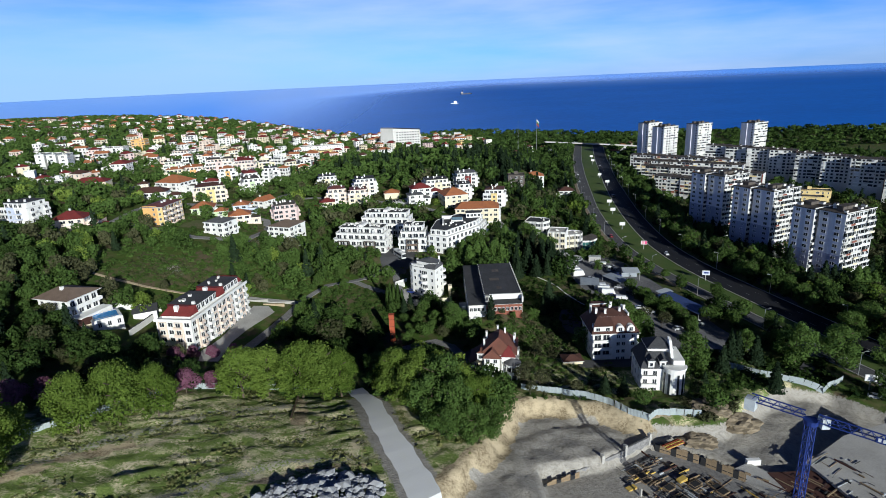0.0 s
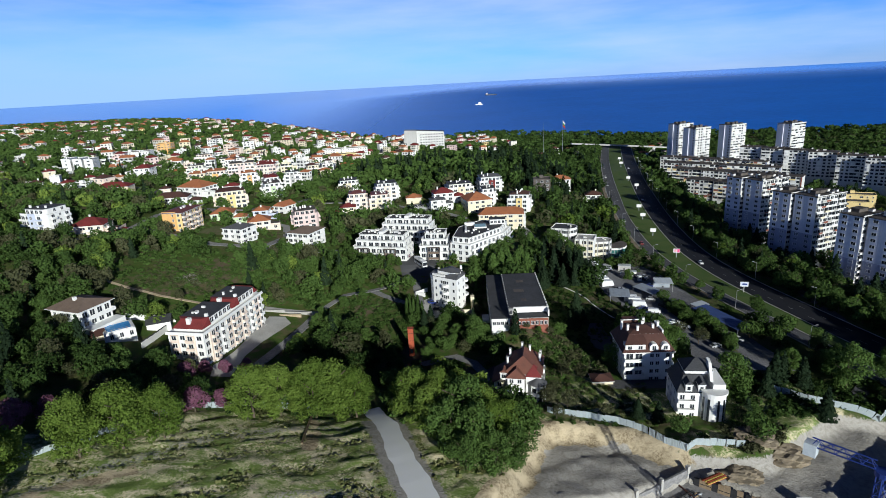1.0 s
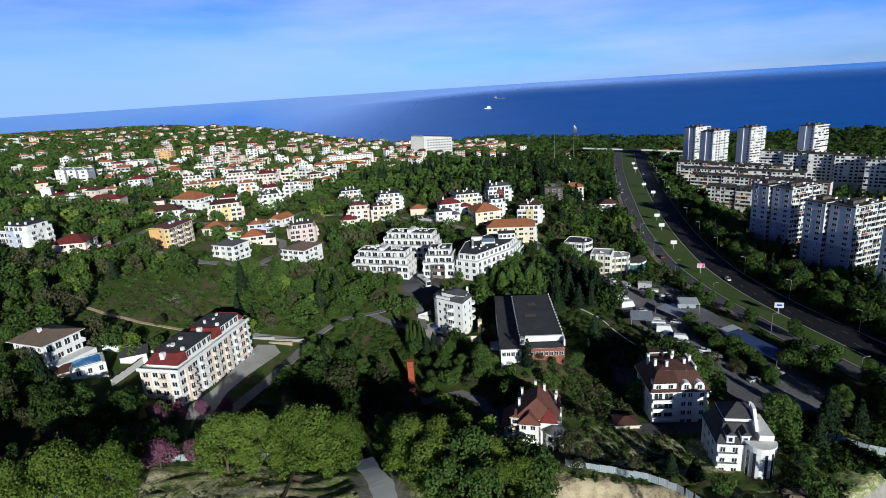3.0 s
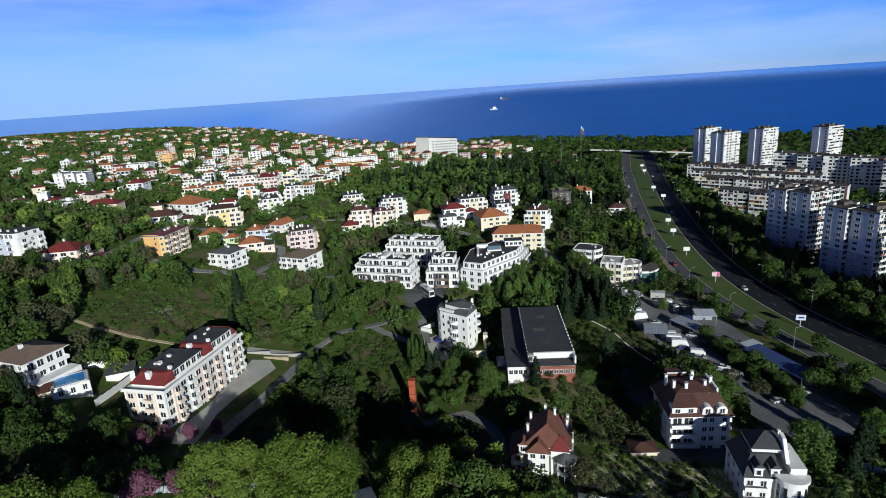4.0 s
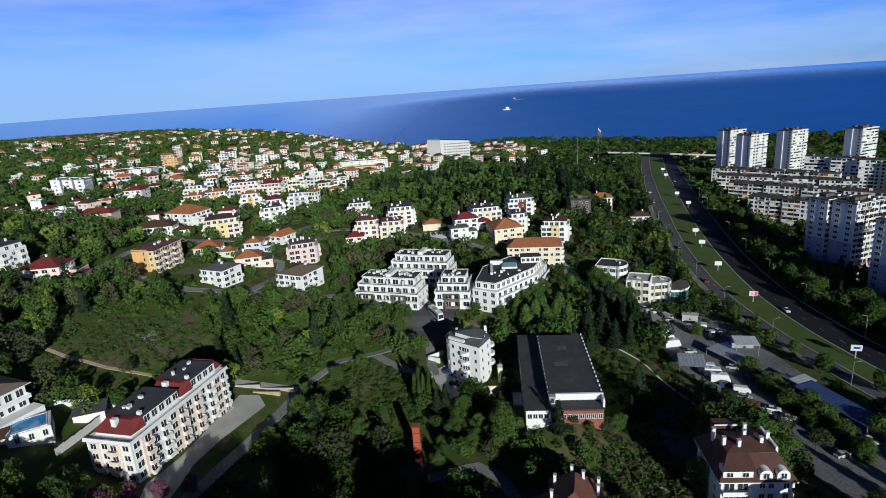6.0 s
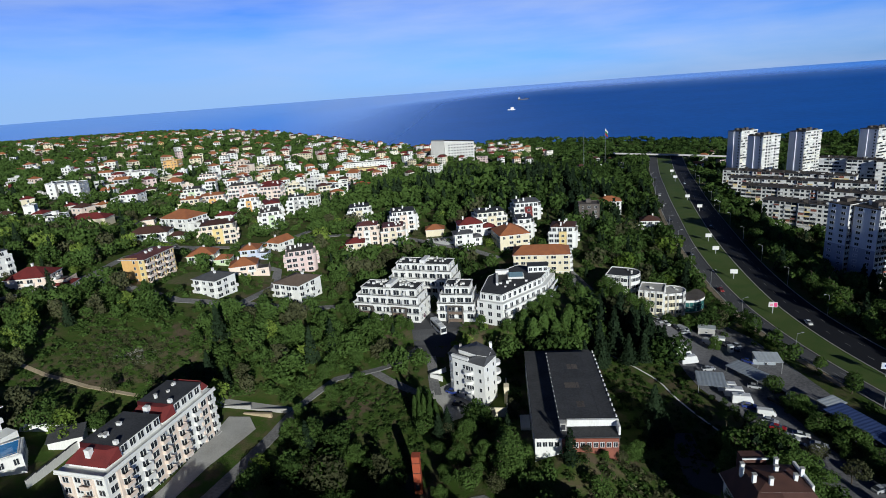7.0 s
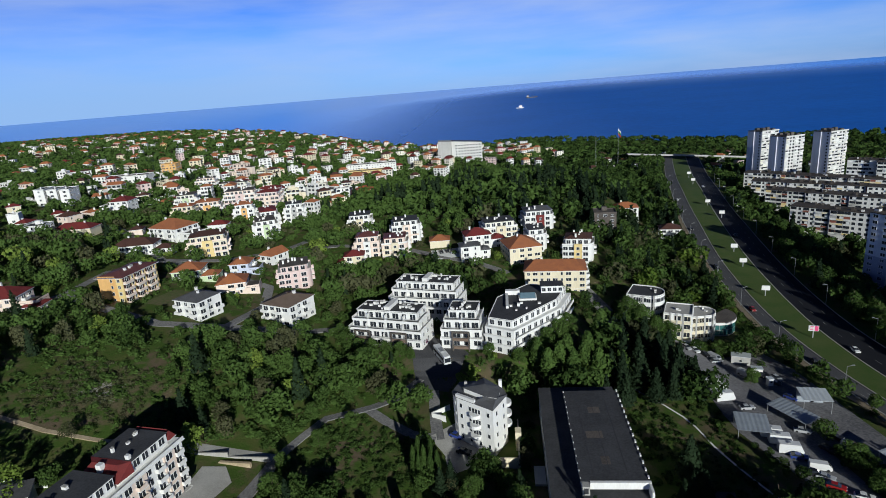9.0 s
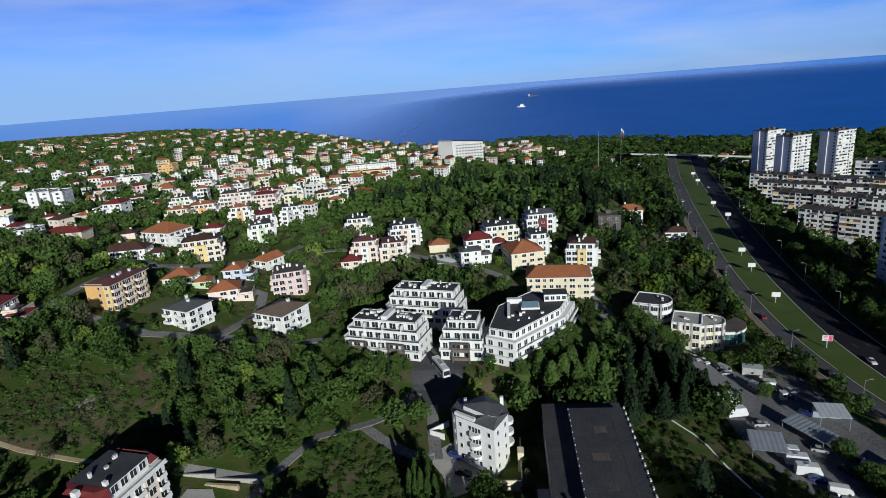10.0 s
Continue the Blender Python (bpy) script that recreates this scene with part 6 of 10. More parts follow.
def glass_bay_house():
    """The white house with the rounded glazed bay and slate roofs."""
    t = thing("house", "white house with rounded glass bay and slate mansard", "house", pose(65.4, 159.5, -1.3, 0, 0, -6))
    FOOT.append((65, 159.5, 9, 9, -6))
    H = 11.4
    part("wall", Shape().box(-6.3, 6.3, -6, 6.5, -3, H, M["white"]), t)
    e = [(-6.6, -6.3, H), (1.0, -6.3, H), (1.0, 6.8, H), (-6.6, 6.8, H), (-4.2, -2.6, H + 3.6), (1.0, -2.6, H + 3.6), (1.0, 4.8, H + 3.6), (-4.2, 4.8, H + 3.6)]
    part("roof", Shape().add(e, [(0, 1, 5, 4), (1, 2, 6, 5), (2, 3, 7, 6), (3, 0, 4, 7), (4, 5, 6, 7)], M["felt"]), t)
    part("upper_wall", Shape().box(-3.6, 3.6, -1.8, 5.2, H + 3.603, H + 4.4, M["white"]), t)
    part("upper_roof", Shape().hip(-3.6, 3.6, -1.8, 5.2, H + 4.6, 2.4, M["felt"], 0.4), t)
    n = 12
    arc = [(3.3 + 3.2 * math.cos(math.pi + math.pi * k / n), -6 + 3.2 * math.sin(math.pi + math.pi * k / n)) for k in range(n + 1)]
    part("round_bay", Shape().prism(arc, -3, H + 0.6, M["white"]), t)
    part("bay_cap", Shape().prism([(3.3 + (x - 3.3) * 1.13, -6 + (y + 6) * 1.13) for x, y in arc], H + 0.603, H + 1.2, M["white"]), t)
    part("sail_gable", Shape().prism([(3.0, -6.0), (6.3, -6.0), (6.3, 3.5), (3.0, 3.5)], H + 0.61, H + 2.6, M["white"]).add([(2.6, -4.5, H + 2.6), (3.4, -4.5, H + 2.6), (3.4, 0.5, H + 2.6), (2.6, 0.5, H + 2.6), (2.6, -1.5, H + 7.0), (3.4, -1.5, H + 7.0), (3.4, 0.5, H + 7.4), (2.6, 0.5, H + 7.4)], [(0, 1, 5, 4), (1, 2, 6, 5), (2, 3, 7, 6), (3, 0, 4, 7), (4, 5, 6, 7)], M["white"]), t, "white curved gable fin")
    for k in (1.5, 3.5, 6.5, 8.5, 10.5):
        a = math.pi + math.pi * k / n
        part("glass_strip", Shape().box(-0.32, 0.32, -0.1, 0.0, 0.2, H - 0.6, M["glass"]), t, "tall dark glass strip", at=pose(3.3 + 3.23 * math.cos(a), -6 + 3.23 * math.sin(a), 0, 0, 0, math.degrees(a) + 90))
    for f in range(4):
        z = f * 2.8
        for x in (-5.0, -2.2):
            part("window", window_mesh(1.3, 1.5), t, at=pose(x, -6, z + 0.7))
        for y in (-3, 0.5, 4):
            part("window", window_mesh(1.3, 1.5), t, at=pose(-6.3, y, z + 0.7, 0, 0, -90))
            part("window", window_mesh(1.3, 1.5), t, at=pose(6.3, y, z + 0.7, 0, 0, 90))
        if f:
            part("balcony", balcony_mesh(4.6, 1.2, "white", "white"), t, at=pose(-4.0, -6, z + 0.1))
            part("balcony", balcony_mesh(5.0, 1.4, "white", "white"), t, at=pose(6.3, 0.5, z + 0.1, 0, 0, 90))
    for x in (-3.4, 0.0):
        part("dormer", Shape().box(x - 0.9, x + 0.9, -6.0, -3, H + 0.3, H + 2.3, M["white"]), t)
        part("dormer_roof", Shape().hip(x - 0.9, x + 0.9, -6.0, -2.4, H + 2.5, 1.0, M["felt"], 0.25, 0.0), t)
        part("window", window_mesh(1.0, 1.3), t, at=pose(x, -6.0, H + 0.6))
    part("chimney", Shape().box(3.7, 4.4, 3.8, 4.5, H + 0.7, H + 5.6, M["white"]), t)
    part("garden_wall", Shape().box(-8, 9, -9.4, -9.1, -4, 0.8, M["white"]), t)


glass_bay_house()


def pool_villa():
    t = thing("villa", "white hillside villa with a broad brown roof", "villa", pose(-135.3, 192.7, 22.5, 0, 0, -18))
    FOOT.append((-135.3, 192.7, 9.5, 9, -18))
    part("wall", Shape().box(-7, 7, -6, 6, -6, 6.2, M["white"]), t)
    part("roof", Shape().hip(-7, 7, -6, 6, 6.4, 2.4, M["tile_tan"], 1.2, 0.7), t)
    part("chimney", Shape().box(-0.5, 0.5, -2, -1, 7.2, 9.4, M["white"]), t)
    for f in range(2):
        for k in range(4):
            part("window", window_mesh(1.9, 2.1), t, at=pose(7, -4.4 + k * 2.9, f * 3.0 + 0.3, 0, 0, 90))
            part("window", window_mesh(1.4, 1.4), t, at=pose(-5 + k * 3.3, -6, f * 3.0 + 0.8))
    part("balcony", balcony_mesh(11.5, 2.4, "white", "white"), t, at=pose(7, 0, 3.0, 0, 0, 90))
    part("terrace", Shape().box(7.02, 11.5, -6, 7, -5, -0.1, M["white"]).box(7.02, 11.5, -6, 7, -0.097, 0.0, M["gravel"]), t)
    p = thing("swimming_pool", "raised blue swimming pool with white terrace walls", "pool", pose(-120.2, 188.2, 18.5, 0, 0, 38))
    FOOT.append((-120.2, 188.2, 7, 7, 38))
    part("terrace", Shape().box(-5.2, 4.4, -4.6, 4.6, -6, 3.0, M["white"]), p)
    part("deck", Shape().box(-5.0, 4.2, -4.4, 4.4, 3.003, 3.1, M["gravel"]), p)
    part("water", Shape().box(-4.2, 3.4, -3.6, 3.4, 3.103, 3.16, M["pool"]), p, "bright blue pool water")
    for a in ((-4.5, 3.7, -3.9, -3.61), (-4.5, 3.7, 3.41, 3.7), (-4.5, -4.21, -3.6, 3.4), (3.41, 3.7, -3.6, 3.4)):
        part("pool_edge", Shape().box(*a, 3.103, 3.25, M["white"]), p)
    for k in range(3):
        part("window", window_mesh(1.6, 1.8), p, at=pose(4.4, -3 + k * 3, 0.6, 0, 0, 90))
        part("window", window_mesh(1.2, 1.8), p, at=pose(-3 + k * 3, -4.6, 0.6))
    part("rail", Shape().box(-5.1, 4.3, -4.5, -4.44, 3.9, 3.96, M["steel"]), p)
    for k in range(5):
        part("rail_post", Shape().box(-5.1 + k * 2.3, -5.04 + k * 2.3, -4.5, -4.44, 3.103, 3.9, M["steel"]), p)
    s = thing("garden_shed", "small shed with a brown tiled lean-to roof", "shed", pose(-124.6, 183.2, 19.0, 0, 0, 38))
    part("wall", Shape().box(-1.8, 1.8, -1.5, 1.5, -4, 2.2, M["cream"]), s)
    part("roof", Shape().add([(-2.2, -2.0, 2.1), (2.2, -2.0, 2.1), (2.2, 2.0, 3.2), (-2.2, 2.0, 3.2), (-2.2, -2.0, 1.95), (2.2, -2.0, 1.95), (2.2, 2.0, 3.05), (-2.2, 2.0, 3.05)], [(0, 1, 2, 3), (4, 5, 1, 0), (5, 6, 2, 1), (6, 7, 3, 2), (7, 4, 0, 3)], M["tile_brown"]), s)
    # stepped white garden walls going down to the block
    w = thing("garden_wall", "stepped white garden walls with dark copings", "wall")
    for (xa, ya, za), (xb, yb, zb), n in (((-126.5, 200.5, 21.4), (-110.5, 207, 16.1), 8), ((-109.9, 182.3, 17.2), (-109.9, 200.8, 15.3), 6)):
        L = math.hypot(xb - xa, yb - ya) / n
        turn = math.degrees(math.atan2(yb - ya, xb - xa))
        for k in range(n):
            q = k / n
            x, y, z = xa + (xb - xa) * q, ya + (yb - ya) * q, gz(xa + (xb - xa) * (q + 0.06), ya + (yb - ya) * (q + 0.06)) + 2.3
            part("wall_panel", Shape().box(0, L - 0.02, -0.18, 0.18, -4, 0, M["white"]), w, at=pose(x, y, z, 0, 0, turn))
            part("coping", Shape().box(0, L - 0.02, -0.26, 0.26, 0.003, 0.1, M["felt"]), w, at=pose(x, y, z, 0, 0, turn))
    h = thing("garden_house", "low white garden house with a grey roof", "garden house", pose(-113, 200, gz(-113, 200), 0, 0, 24))
    part("wall", Shape().box(-4, 4, -2.2, 2.2, -2, 3.0, M["white"]), h)
    part("roof", Shape().add([(-4.4, -2.6, 2.9), (4.4, -2.6, 2.9), (4.4, 2.6, 4.2), (-4.4, 2.6, 4.2), (-4.4, -2.6, 2.75), (4.4, -2.6, 2.75)], [(0, 1, 2, 3), (4, 5, 1, 0)], M["felt"]), h)
    FOOT.append((-110, 190, 6, 9, 0))


pool_villa()


def red_shaft():
    t = thing("boiler_stack", "square rust-red clad stack standing among trees", "chimney", pose(-20.4, 197.2, 3.6))
    FOOT.append((-20.4, 199.5, 2, 2, 0))
    part("shaft", Shape().box(-0.95, 0.95, -0.95, 0.95, -2, 9.3, M["rust_red"]), t)
    part("cap", Shape().box(-1.05, 1.05, -1.05, 1.05, 9.303, 9.5, M["rust_red"]), t)
    for z in (2, 4.8, 7.6):
        part("band", Shape().box(-1.0, 1.0, -1.0, 1.0, z, z + 0.15, M["tile_brown"]), t)
    part("door", Shape().box(-0.45, 0.45, -1.05, -0.953, 0.0, 1.7, M["dark_metal"]), t)


red_shaft()


def office(label, x, y, rot, w, d, floors, z, curved=False, glassy=False):
    t = thing("office_building", label, "office", pose(x, y, z, 0, 0, rot), "roadside office complex")
    FOOT.append((x, y, w / 2 + 1.5, d / 2 + 1.5, rot))
    H = floors * 3.2
    if curved:
        n = 10
        pts = [(-w / 2, d / 2), (-w / 2, -d / 2)] + [(w / 2 - d / 2 + d / 2 * math.sin(math.pi * k / n), -d / 2 * math.cos(math.pi * k / n)) for k in range(n + 1)]
    else:
        pts = [(-w / 2, -d / 2), (w / 2, -d / 2), (w / 2, d / 2), (-w / 2, d / 2)]
    part("wall", Shape().prism(pts, -4, H, M["white"]), t)
    flat_roof(t, pts if not curved else pts[1:] + pts[:1], H, "concrete" if not glassy else "felt", "white", 0.5)
    for f in range(floors):
        windows_on(t, (-w / 2, -d / 2), (w / 2 - (d / 2 if curved else 0), -d / 2), f * 3.2, 1, 3, max(2, int(w / 2.8)), 2.3, 1.9, "cream" if not glassy else "frame")
        if not curved:
            windows_on(t, (w / 2, -d / 2), (w / 2, d / 2), f * 3.2, 1, 3, max(2, int(d / 3)), 1.8, 1.7)
            windows_on(t, (-w / 2, d / 2), (-w / 2, -d / 2), f * 3.2, 1, 3, max(2, int(d / 3)), 1.8, 1.7)
        else:
            for k in range(n):
                (x1, y1), (x2, y2) = pts[2 + k], pts[3 + k]
                if k < 8:
                    windows_on(t, (x1, y1), (x2, y2), f * 3.2, 1, 3, 1, math.hypot(x2 - x1, y2 - y1) * 0.9, 1.6, "steel")
        if not glassy:
            part("spandrel", Shape().box(-w / 2 + 0.4, w / 2 - (d / 2 if curved else 0.4), -d / 2 - 0.22, -d / 2 - 0.003, f * 3.2 - 0.25, f * 3.2 + 0.75, M["cream"]), t, "cream window band")
    for u in np.linspace(-w / 2 + 2.5, w / 2 - 3, 3):
        part("fin", Shape().box(u - 0.3, u + 0.3, -d / 2 - 0.35, -d / 2 - 0.003, -4, H + 0.8, M["grey"]), t)
    roof_clutter(t, random.Random(int(x)), -w / 4, w / 4, -d / 4, d / 4, H, 3)


office("white corner office with a dark roof", 56, 321, -24, 13.5, 12, 4, 2.4, curved=True, glassy=True)
office("grey and white office wing with cream window bays", 65.5, 311, -20, 10, 11, 3, 1.8)
office("office with an oval pale roof by the road", 74.6, 315.6, 8, 12, 10, 3, -1.5, curved=True)


def round_showroom():
    """The low curved end of the office, all teal glass under a white fascia."""
    t = thing("showroom", "low curved showroom of teal glass with a white fascia", "office", pose(83, 323.5, -2.4), "roadside office complex")
    FOOT.append((83, 321, 8, 9, 0))
    arc = [(7.8 * math.sin(a), -7.8 * math.cos(a)) for a in np.linspace(radians(-40), radians(130), 15)]
    ring = [(float(a), float(b)) for a, b in arc]
    part("wall", Shape().prism([(0.0, 0.0)] + ring, -4, 5.6, M["grey"]), t)
    part("roof", Shape().prism([(0.0, 0.0)] + [(a * 1.04, b * 1.04) for a, b in ring], 5.603, 5.95, M["felt_grey"]), t)
    for (x1, y1), (x2, y2) in zip(ring, ring[1:]):
        L, m = math.hypot(x2 - x1, y2 - y1), pose(x1, y1, 0, 0, 0, math.degrees(math.atan2(y2 - y1, x2 - x1)))
        part("glazing", Shape().box(0.06, L - 0.06, -0.08, -0.003, 0.3, 2.3, M["teal_glass"]).box(0.06, L - 0.06, -0.08, -0.003, 2.5, 4.4, M["teal_glass"]), t, "teal glass panel", at=m)
        part("fascia", Shape().box(0, L, -0.3, -0.09, 4.6, 5.55, M["white"]), t, at=m)


round_showroom()


# ---- panel-built towers and slabs ----
def panel_block(t, x0, x1, y0, y1, z0, floors, fh, n_front, n_side, front="panel", side="panel_side", sides=(0, 1, 3), loggia=True, edge="panel"):
    """One prefabricated volume with its rows of windows, in the frame of its tower."""
    H = z0 + floors * fh
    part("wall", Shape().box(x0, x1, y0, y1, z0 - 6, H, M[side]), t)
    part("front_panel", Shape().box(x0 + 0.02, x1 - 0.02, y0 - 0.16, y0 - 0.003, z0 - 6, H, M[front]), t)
    flat = Shape().box(x0 - 0.2, x1 + 0.2, y0 - 0.4, y1 + 0.2, H + 0.003, H + 0.35, M["stained_roof"])
    part("roof", flat, t)
    part("roof_edge", Shape().box(x0 - 0.25, x1 + 0.25, y0 - 0.45, y0 - 0.25, H + 0.353, H + (0.75 if edge == "panel" else 1.5), M[edge]), t)
    rng = random.Random(int(x0 * 3 + y0 * 5 + floors + n_front))
    for f in range(floors):
        z = z0 + f * fh
        if 0 in sides:
            for k in range(n_front):
                u = x0 + (x1 - x0) * (k + 0.5) / n_front
                wide = loggia and rng.random() < 0.55
                part("window", window_mesh(2.8 if wide else rng.choice((2.3, 1.5, 2.3)), 1.6 if rng.random() < 0.8 else 1.9), t, at=pose(u, y0 - 0.16, z + 0.9))
                if wide:
                    c = rng.choice(("panel", "panel", "white", "cream", "grey", "panel", "brick"))
                    top = rng.random() < 0.4
                    part("loggia", shared(("loggia", c, top), lambda: (lambda q: q.box(-1.6, 1.6, -0.9, -0.8, 0.95, 2.5, M["glass"]).box(-0.1, 0.1, -0.93, -0.903, 0.95, 2.5, M["frame"]) if top else q)(Shape().box(-1.6, 1.6, -0.9, -0.003, -0.12, 0.0, M["panel"]).box(-1.6, 1.6, -0.9, -0.8, 0.003, 0.94, M[c])).mesh("loggia")), t, at=pose(u, y0 - 0.16, z + 0.05))
        for k in range(n_side):
            v = y0 + (y1 - y0) * (k + 0.5) / n_side
            if 3 in sides:
                part("window", window_mesh(2.2, 1.5), t, at=pose(x0, v, z + 0.9, 0, 0, -90))
            if 1 in sides:
                part("window", window_mesh(1.3, 1.3), t, at=pose(x1, v, z + 0.9, 0, 0, 90))


def panel_tower(x, y):
    """A twelve-storey tower of two shifted volumes; x, y is its front left corner."""
    t = thing("tower_block", "twelve-storey panel tower with a sunlit white front", "tower block", pose(x, y, -4.5, 0, 0, 24), "panel towers beside the road")
    FOOT.append((x + 5, y + 15, 14, 17, 24))
    panel_block(t, 0, 22, 0, 12, 0, 12, 2.85, 7, 2)
    panel_block(t, -1.5, 15, 13.5, 24, 0, 12, 2.85, 5, 2, sides=(3, 0))
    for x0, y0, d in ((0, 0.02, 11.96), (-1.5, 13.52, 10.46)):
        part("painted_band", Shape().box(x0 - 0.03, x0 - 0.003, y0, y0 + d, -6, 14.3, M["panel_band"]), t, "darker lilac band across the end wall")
    part("stair_link", Shape().box(3, 14, 12.05, 13.3, -6, 33, M["panel_side"]), t)
    for x0, y0, w, d, h in ((4, 4, 3, 3, 2.2), (9, 5, 5, 4, 1.8), (16, 6, 2, 2, 1.6), (4, 19, 6, 4, 1.8), (1, 22, 2, 2, 1.5), (13, 1.5, 2, 1.2, 1.2), (19, 3, 1.4, 2, 1.4), (2, 1.2, 1.6, 1.2, 1.2), (10, 17, 2, 2, 1.3), (6.5, 8.6, 1.6, 1.6, 2.6)):
        part("roof_house", Shape().box(x0, x0 + w, y0, y0 + d, 34.56, 34.3 + h, M["felt_grey"] if w > 2 else M["panel"]).box(x0 - 0.2, x0 + w + 0.2, y0 - 0.2, y0 + d + 0.2, 34.303 + h, 34.45 + h, M["stained_roof"]), t)


for px, py in ((183, 249), (181, 303), (178, 352)):
    panel_tower(px, py)


def cell_front(t, x0, x1, y, z0, floors, fh, n, rng, infill, sill=1.0, dark=0.7):
    """The crowded front of a far panel block: windows, glazed loggias and parapets, too small to pick apart."""
    g, w = Shape(), (x1 - x0) / n
    column = [rng.random() < 0.62 for _ in range(n)]
    for f in range(floors):
        z = z0 + f * fh
        for k in range(n):
            u = x0 + w * (k + 0.5)
            if column[k]:
                h = w * 0.47
                back = M["glass"] if rng.random() < dark else M[rng.choice(infill)]
                g.box(u - h, u + h, y - 0.05, y - 0.004, z + sill, z + fh - 0.25 - (sill - 1.0), back)
                if rng.random() < 0.8:
                    g.box(u - h, u + h, y - 0.75, y - 0.66, z + 0.05, z + sill, M[rng.choice(infill)])
                g.box(u - h, u + h, y - 0.75, y - 0.06, z - 0.1, z + 0.046, M["panel"])
                if rng.random() < 0.45:
                    g.box(u - h * 0.1, u + h, y - 0.74, y - 0.7, z + 1.004, z + fh - 0.3, M["glass"] if rng.random() < dark - 0.1 else M["frame"])
            else:
                h = w * rng.choice((0.2, 0.26, 0.32))
                g.box(u - h, u + h, y - 0.05, y - 0.004, z + 0.85, z + fh - 0.45, M["glass"])
    tagged(part("front_glazing", g, t), "crowded windows, glazed loggias and parapets", kind="stuff")


def side_cells(t, x, y0, y1, z0, floors, fh, columns):
    g = Shape()
    for f in range(floors):
        for c in columns:
            v = y0 + (y1 - y0) * c
            g.box(x - 0.05, x - 0.004, v - 0.7, v + 0.7, z0 + f * fh + 0.9, z0 + f * fh + 2.3, M["glass"])
    tagged(part("end_glazing", g, t), "small dark windows in the end wall", kind="stuff")


def far_tower(x, y, floors, zt):
    H = floors * 2.85
    t = thing("tower_block", "tall far panel tower with a white sunlit face", "tower block", pose(x, y, zt - H, 0, 0, 24), "far towers by the sea")
    FOOT.append((x, y, 13, 12, 24))
    rng = random.Random(int(x))
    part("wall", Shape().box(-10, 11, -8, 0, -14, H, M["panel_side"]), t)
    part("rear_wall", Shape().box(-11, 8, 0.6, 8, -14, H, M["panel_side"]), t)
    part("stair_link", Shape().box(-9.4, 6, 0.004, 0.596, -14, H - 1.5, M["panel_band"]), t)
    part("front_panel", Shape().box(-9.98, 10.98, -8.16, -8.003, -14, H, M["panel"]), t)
    part("roof", Shape().box(-10.2, 11.2, -8.4, 0.1, H + 0.003, H + 0.5, M["stained_roof"]).box(-11.2, 8.2, 0.4, 8.2, H + 0.003, H + 0.5, M["stained_roof"]), t)
    part("roof_edge", Shape().box(-10.2, 11.2, -8.65, -8.43, H - 0.2, H + 0.9, M["panel"]), t)
    for a, b, c in ((-6, -5, 2.6), (0, -4, 3.2), (5, -6, 1.8), (-5, 3, 2.4), (2, 4, 2.0)):
        part("roof_house", Shape().box(a, a + 3.4, b, b + 2.8, H + 0.503, H + c, M["felt_grey"]), t)
    cell_front(t, -9.8, 10.8, -8.16, 0, floors, 2.85, 6, rng, ("panel", "white", "white", "ivory", "panel"), 1.25, 0.5)
    side_cells(t, -10, -8, 0, 0, floors, 2.85, (0.3,))


for px, py, pf in ((257, 701, 16), (255, 648, 17), (300, 664, 16), (355, 648, 15)):
    far_tower(px, py, pf, 33.5)


def slab(x, y, rot, L, floors, z, label, group, infill, d=11.0):
    """One stairwell's length of a panel slab; x, y is the middle of its front."""
    H = floors * 2.85
    t = thing("slab_block", label, "apartment block", pose(x, y, z, 0, 0, rot), group)
    c, q = math.cos(radians(rot)), math.sin(radians(rot))
    FOOT.append((x - q * d / 2, y + c * d / 2, L / 2 + 1, d / 2 + 1, rot))
    rng = random.Random(int(x * 3 + y))
    part("wall", Shape().box(-L / 2, L / 2, 0.003, d, -14, H, M["panel"]), t)
    part("end_strip", Shape().box(L / 2 - 0.9, L / 2, -0.35, 0.0, -14, H - 0.3, M[rng.choice(("brick", "felt_grey", "felt_grey", "panel_band"))]), t, "coloured strip at the stairwell")
    part("roof", Shape().box(-L / 2 - 0.2, L / 2 + 0.2, -0.5, d + 0.3, H + 0.003, H + 0.5, M["stained_roof"]), t)
    for k in range(int(L / 4)):
        u, v = rng.uniform(-L / 2 + 1, L / 2 - 2), rng.uniform(0.6, d - 2)
        part("roof_house", Shape().box(u, u + rng.uniform(0.7, 2.4), v, v + rng.uniform(0.7, 1.8), H + 0.503, H + rng.uniform(1.0, 2.4), M[rng.choice(("felt_grey", "panel", "stained_roof", "stained_roof"))]), t)
    cell_front(t, -L / 2 + 0.2, L / 2 - 1.0, 0.0, 0, floors, 2.85, max(3, int(L / 3.3)), rng, infill)


def slab_row(a, b, n, rot, floors, z, label, group, infill=("panel", "white", "cream", "panel")):
    step = math.hypot(b[0] - a[0], b[1] - a[1]) / n
    turn = math.degrees(math.atan2(b[1] - a[1], b[0] - a[0]))
    for k in range(n):
        q = (k + 0.5) / n
        slab(a[0] + (b[0] - a[0]) * q, a[1] + (b[1] - a[1]) * q, rot, step / math.cos(radians(turn - rot)) - 0.05, floors, z, label, group, infill)


LONG, LOW = "white panel slab of eight storeys in a long row", "low panel slab with a stained brown roof"
slab_row((276, 587), (324, 517), 4, -36, 8, -3.8, LONG, "staggered long slabs", ("white", "white", "panel"))
slab_row((322, 509), (352, 446), 3, -43, 8, -3.8, LONG, "staggered long slabs", ("white", "white", "panel"))
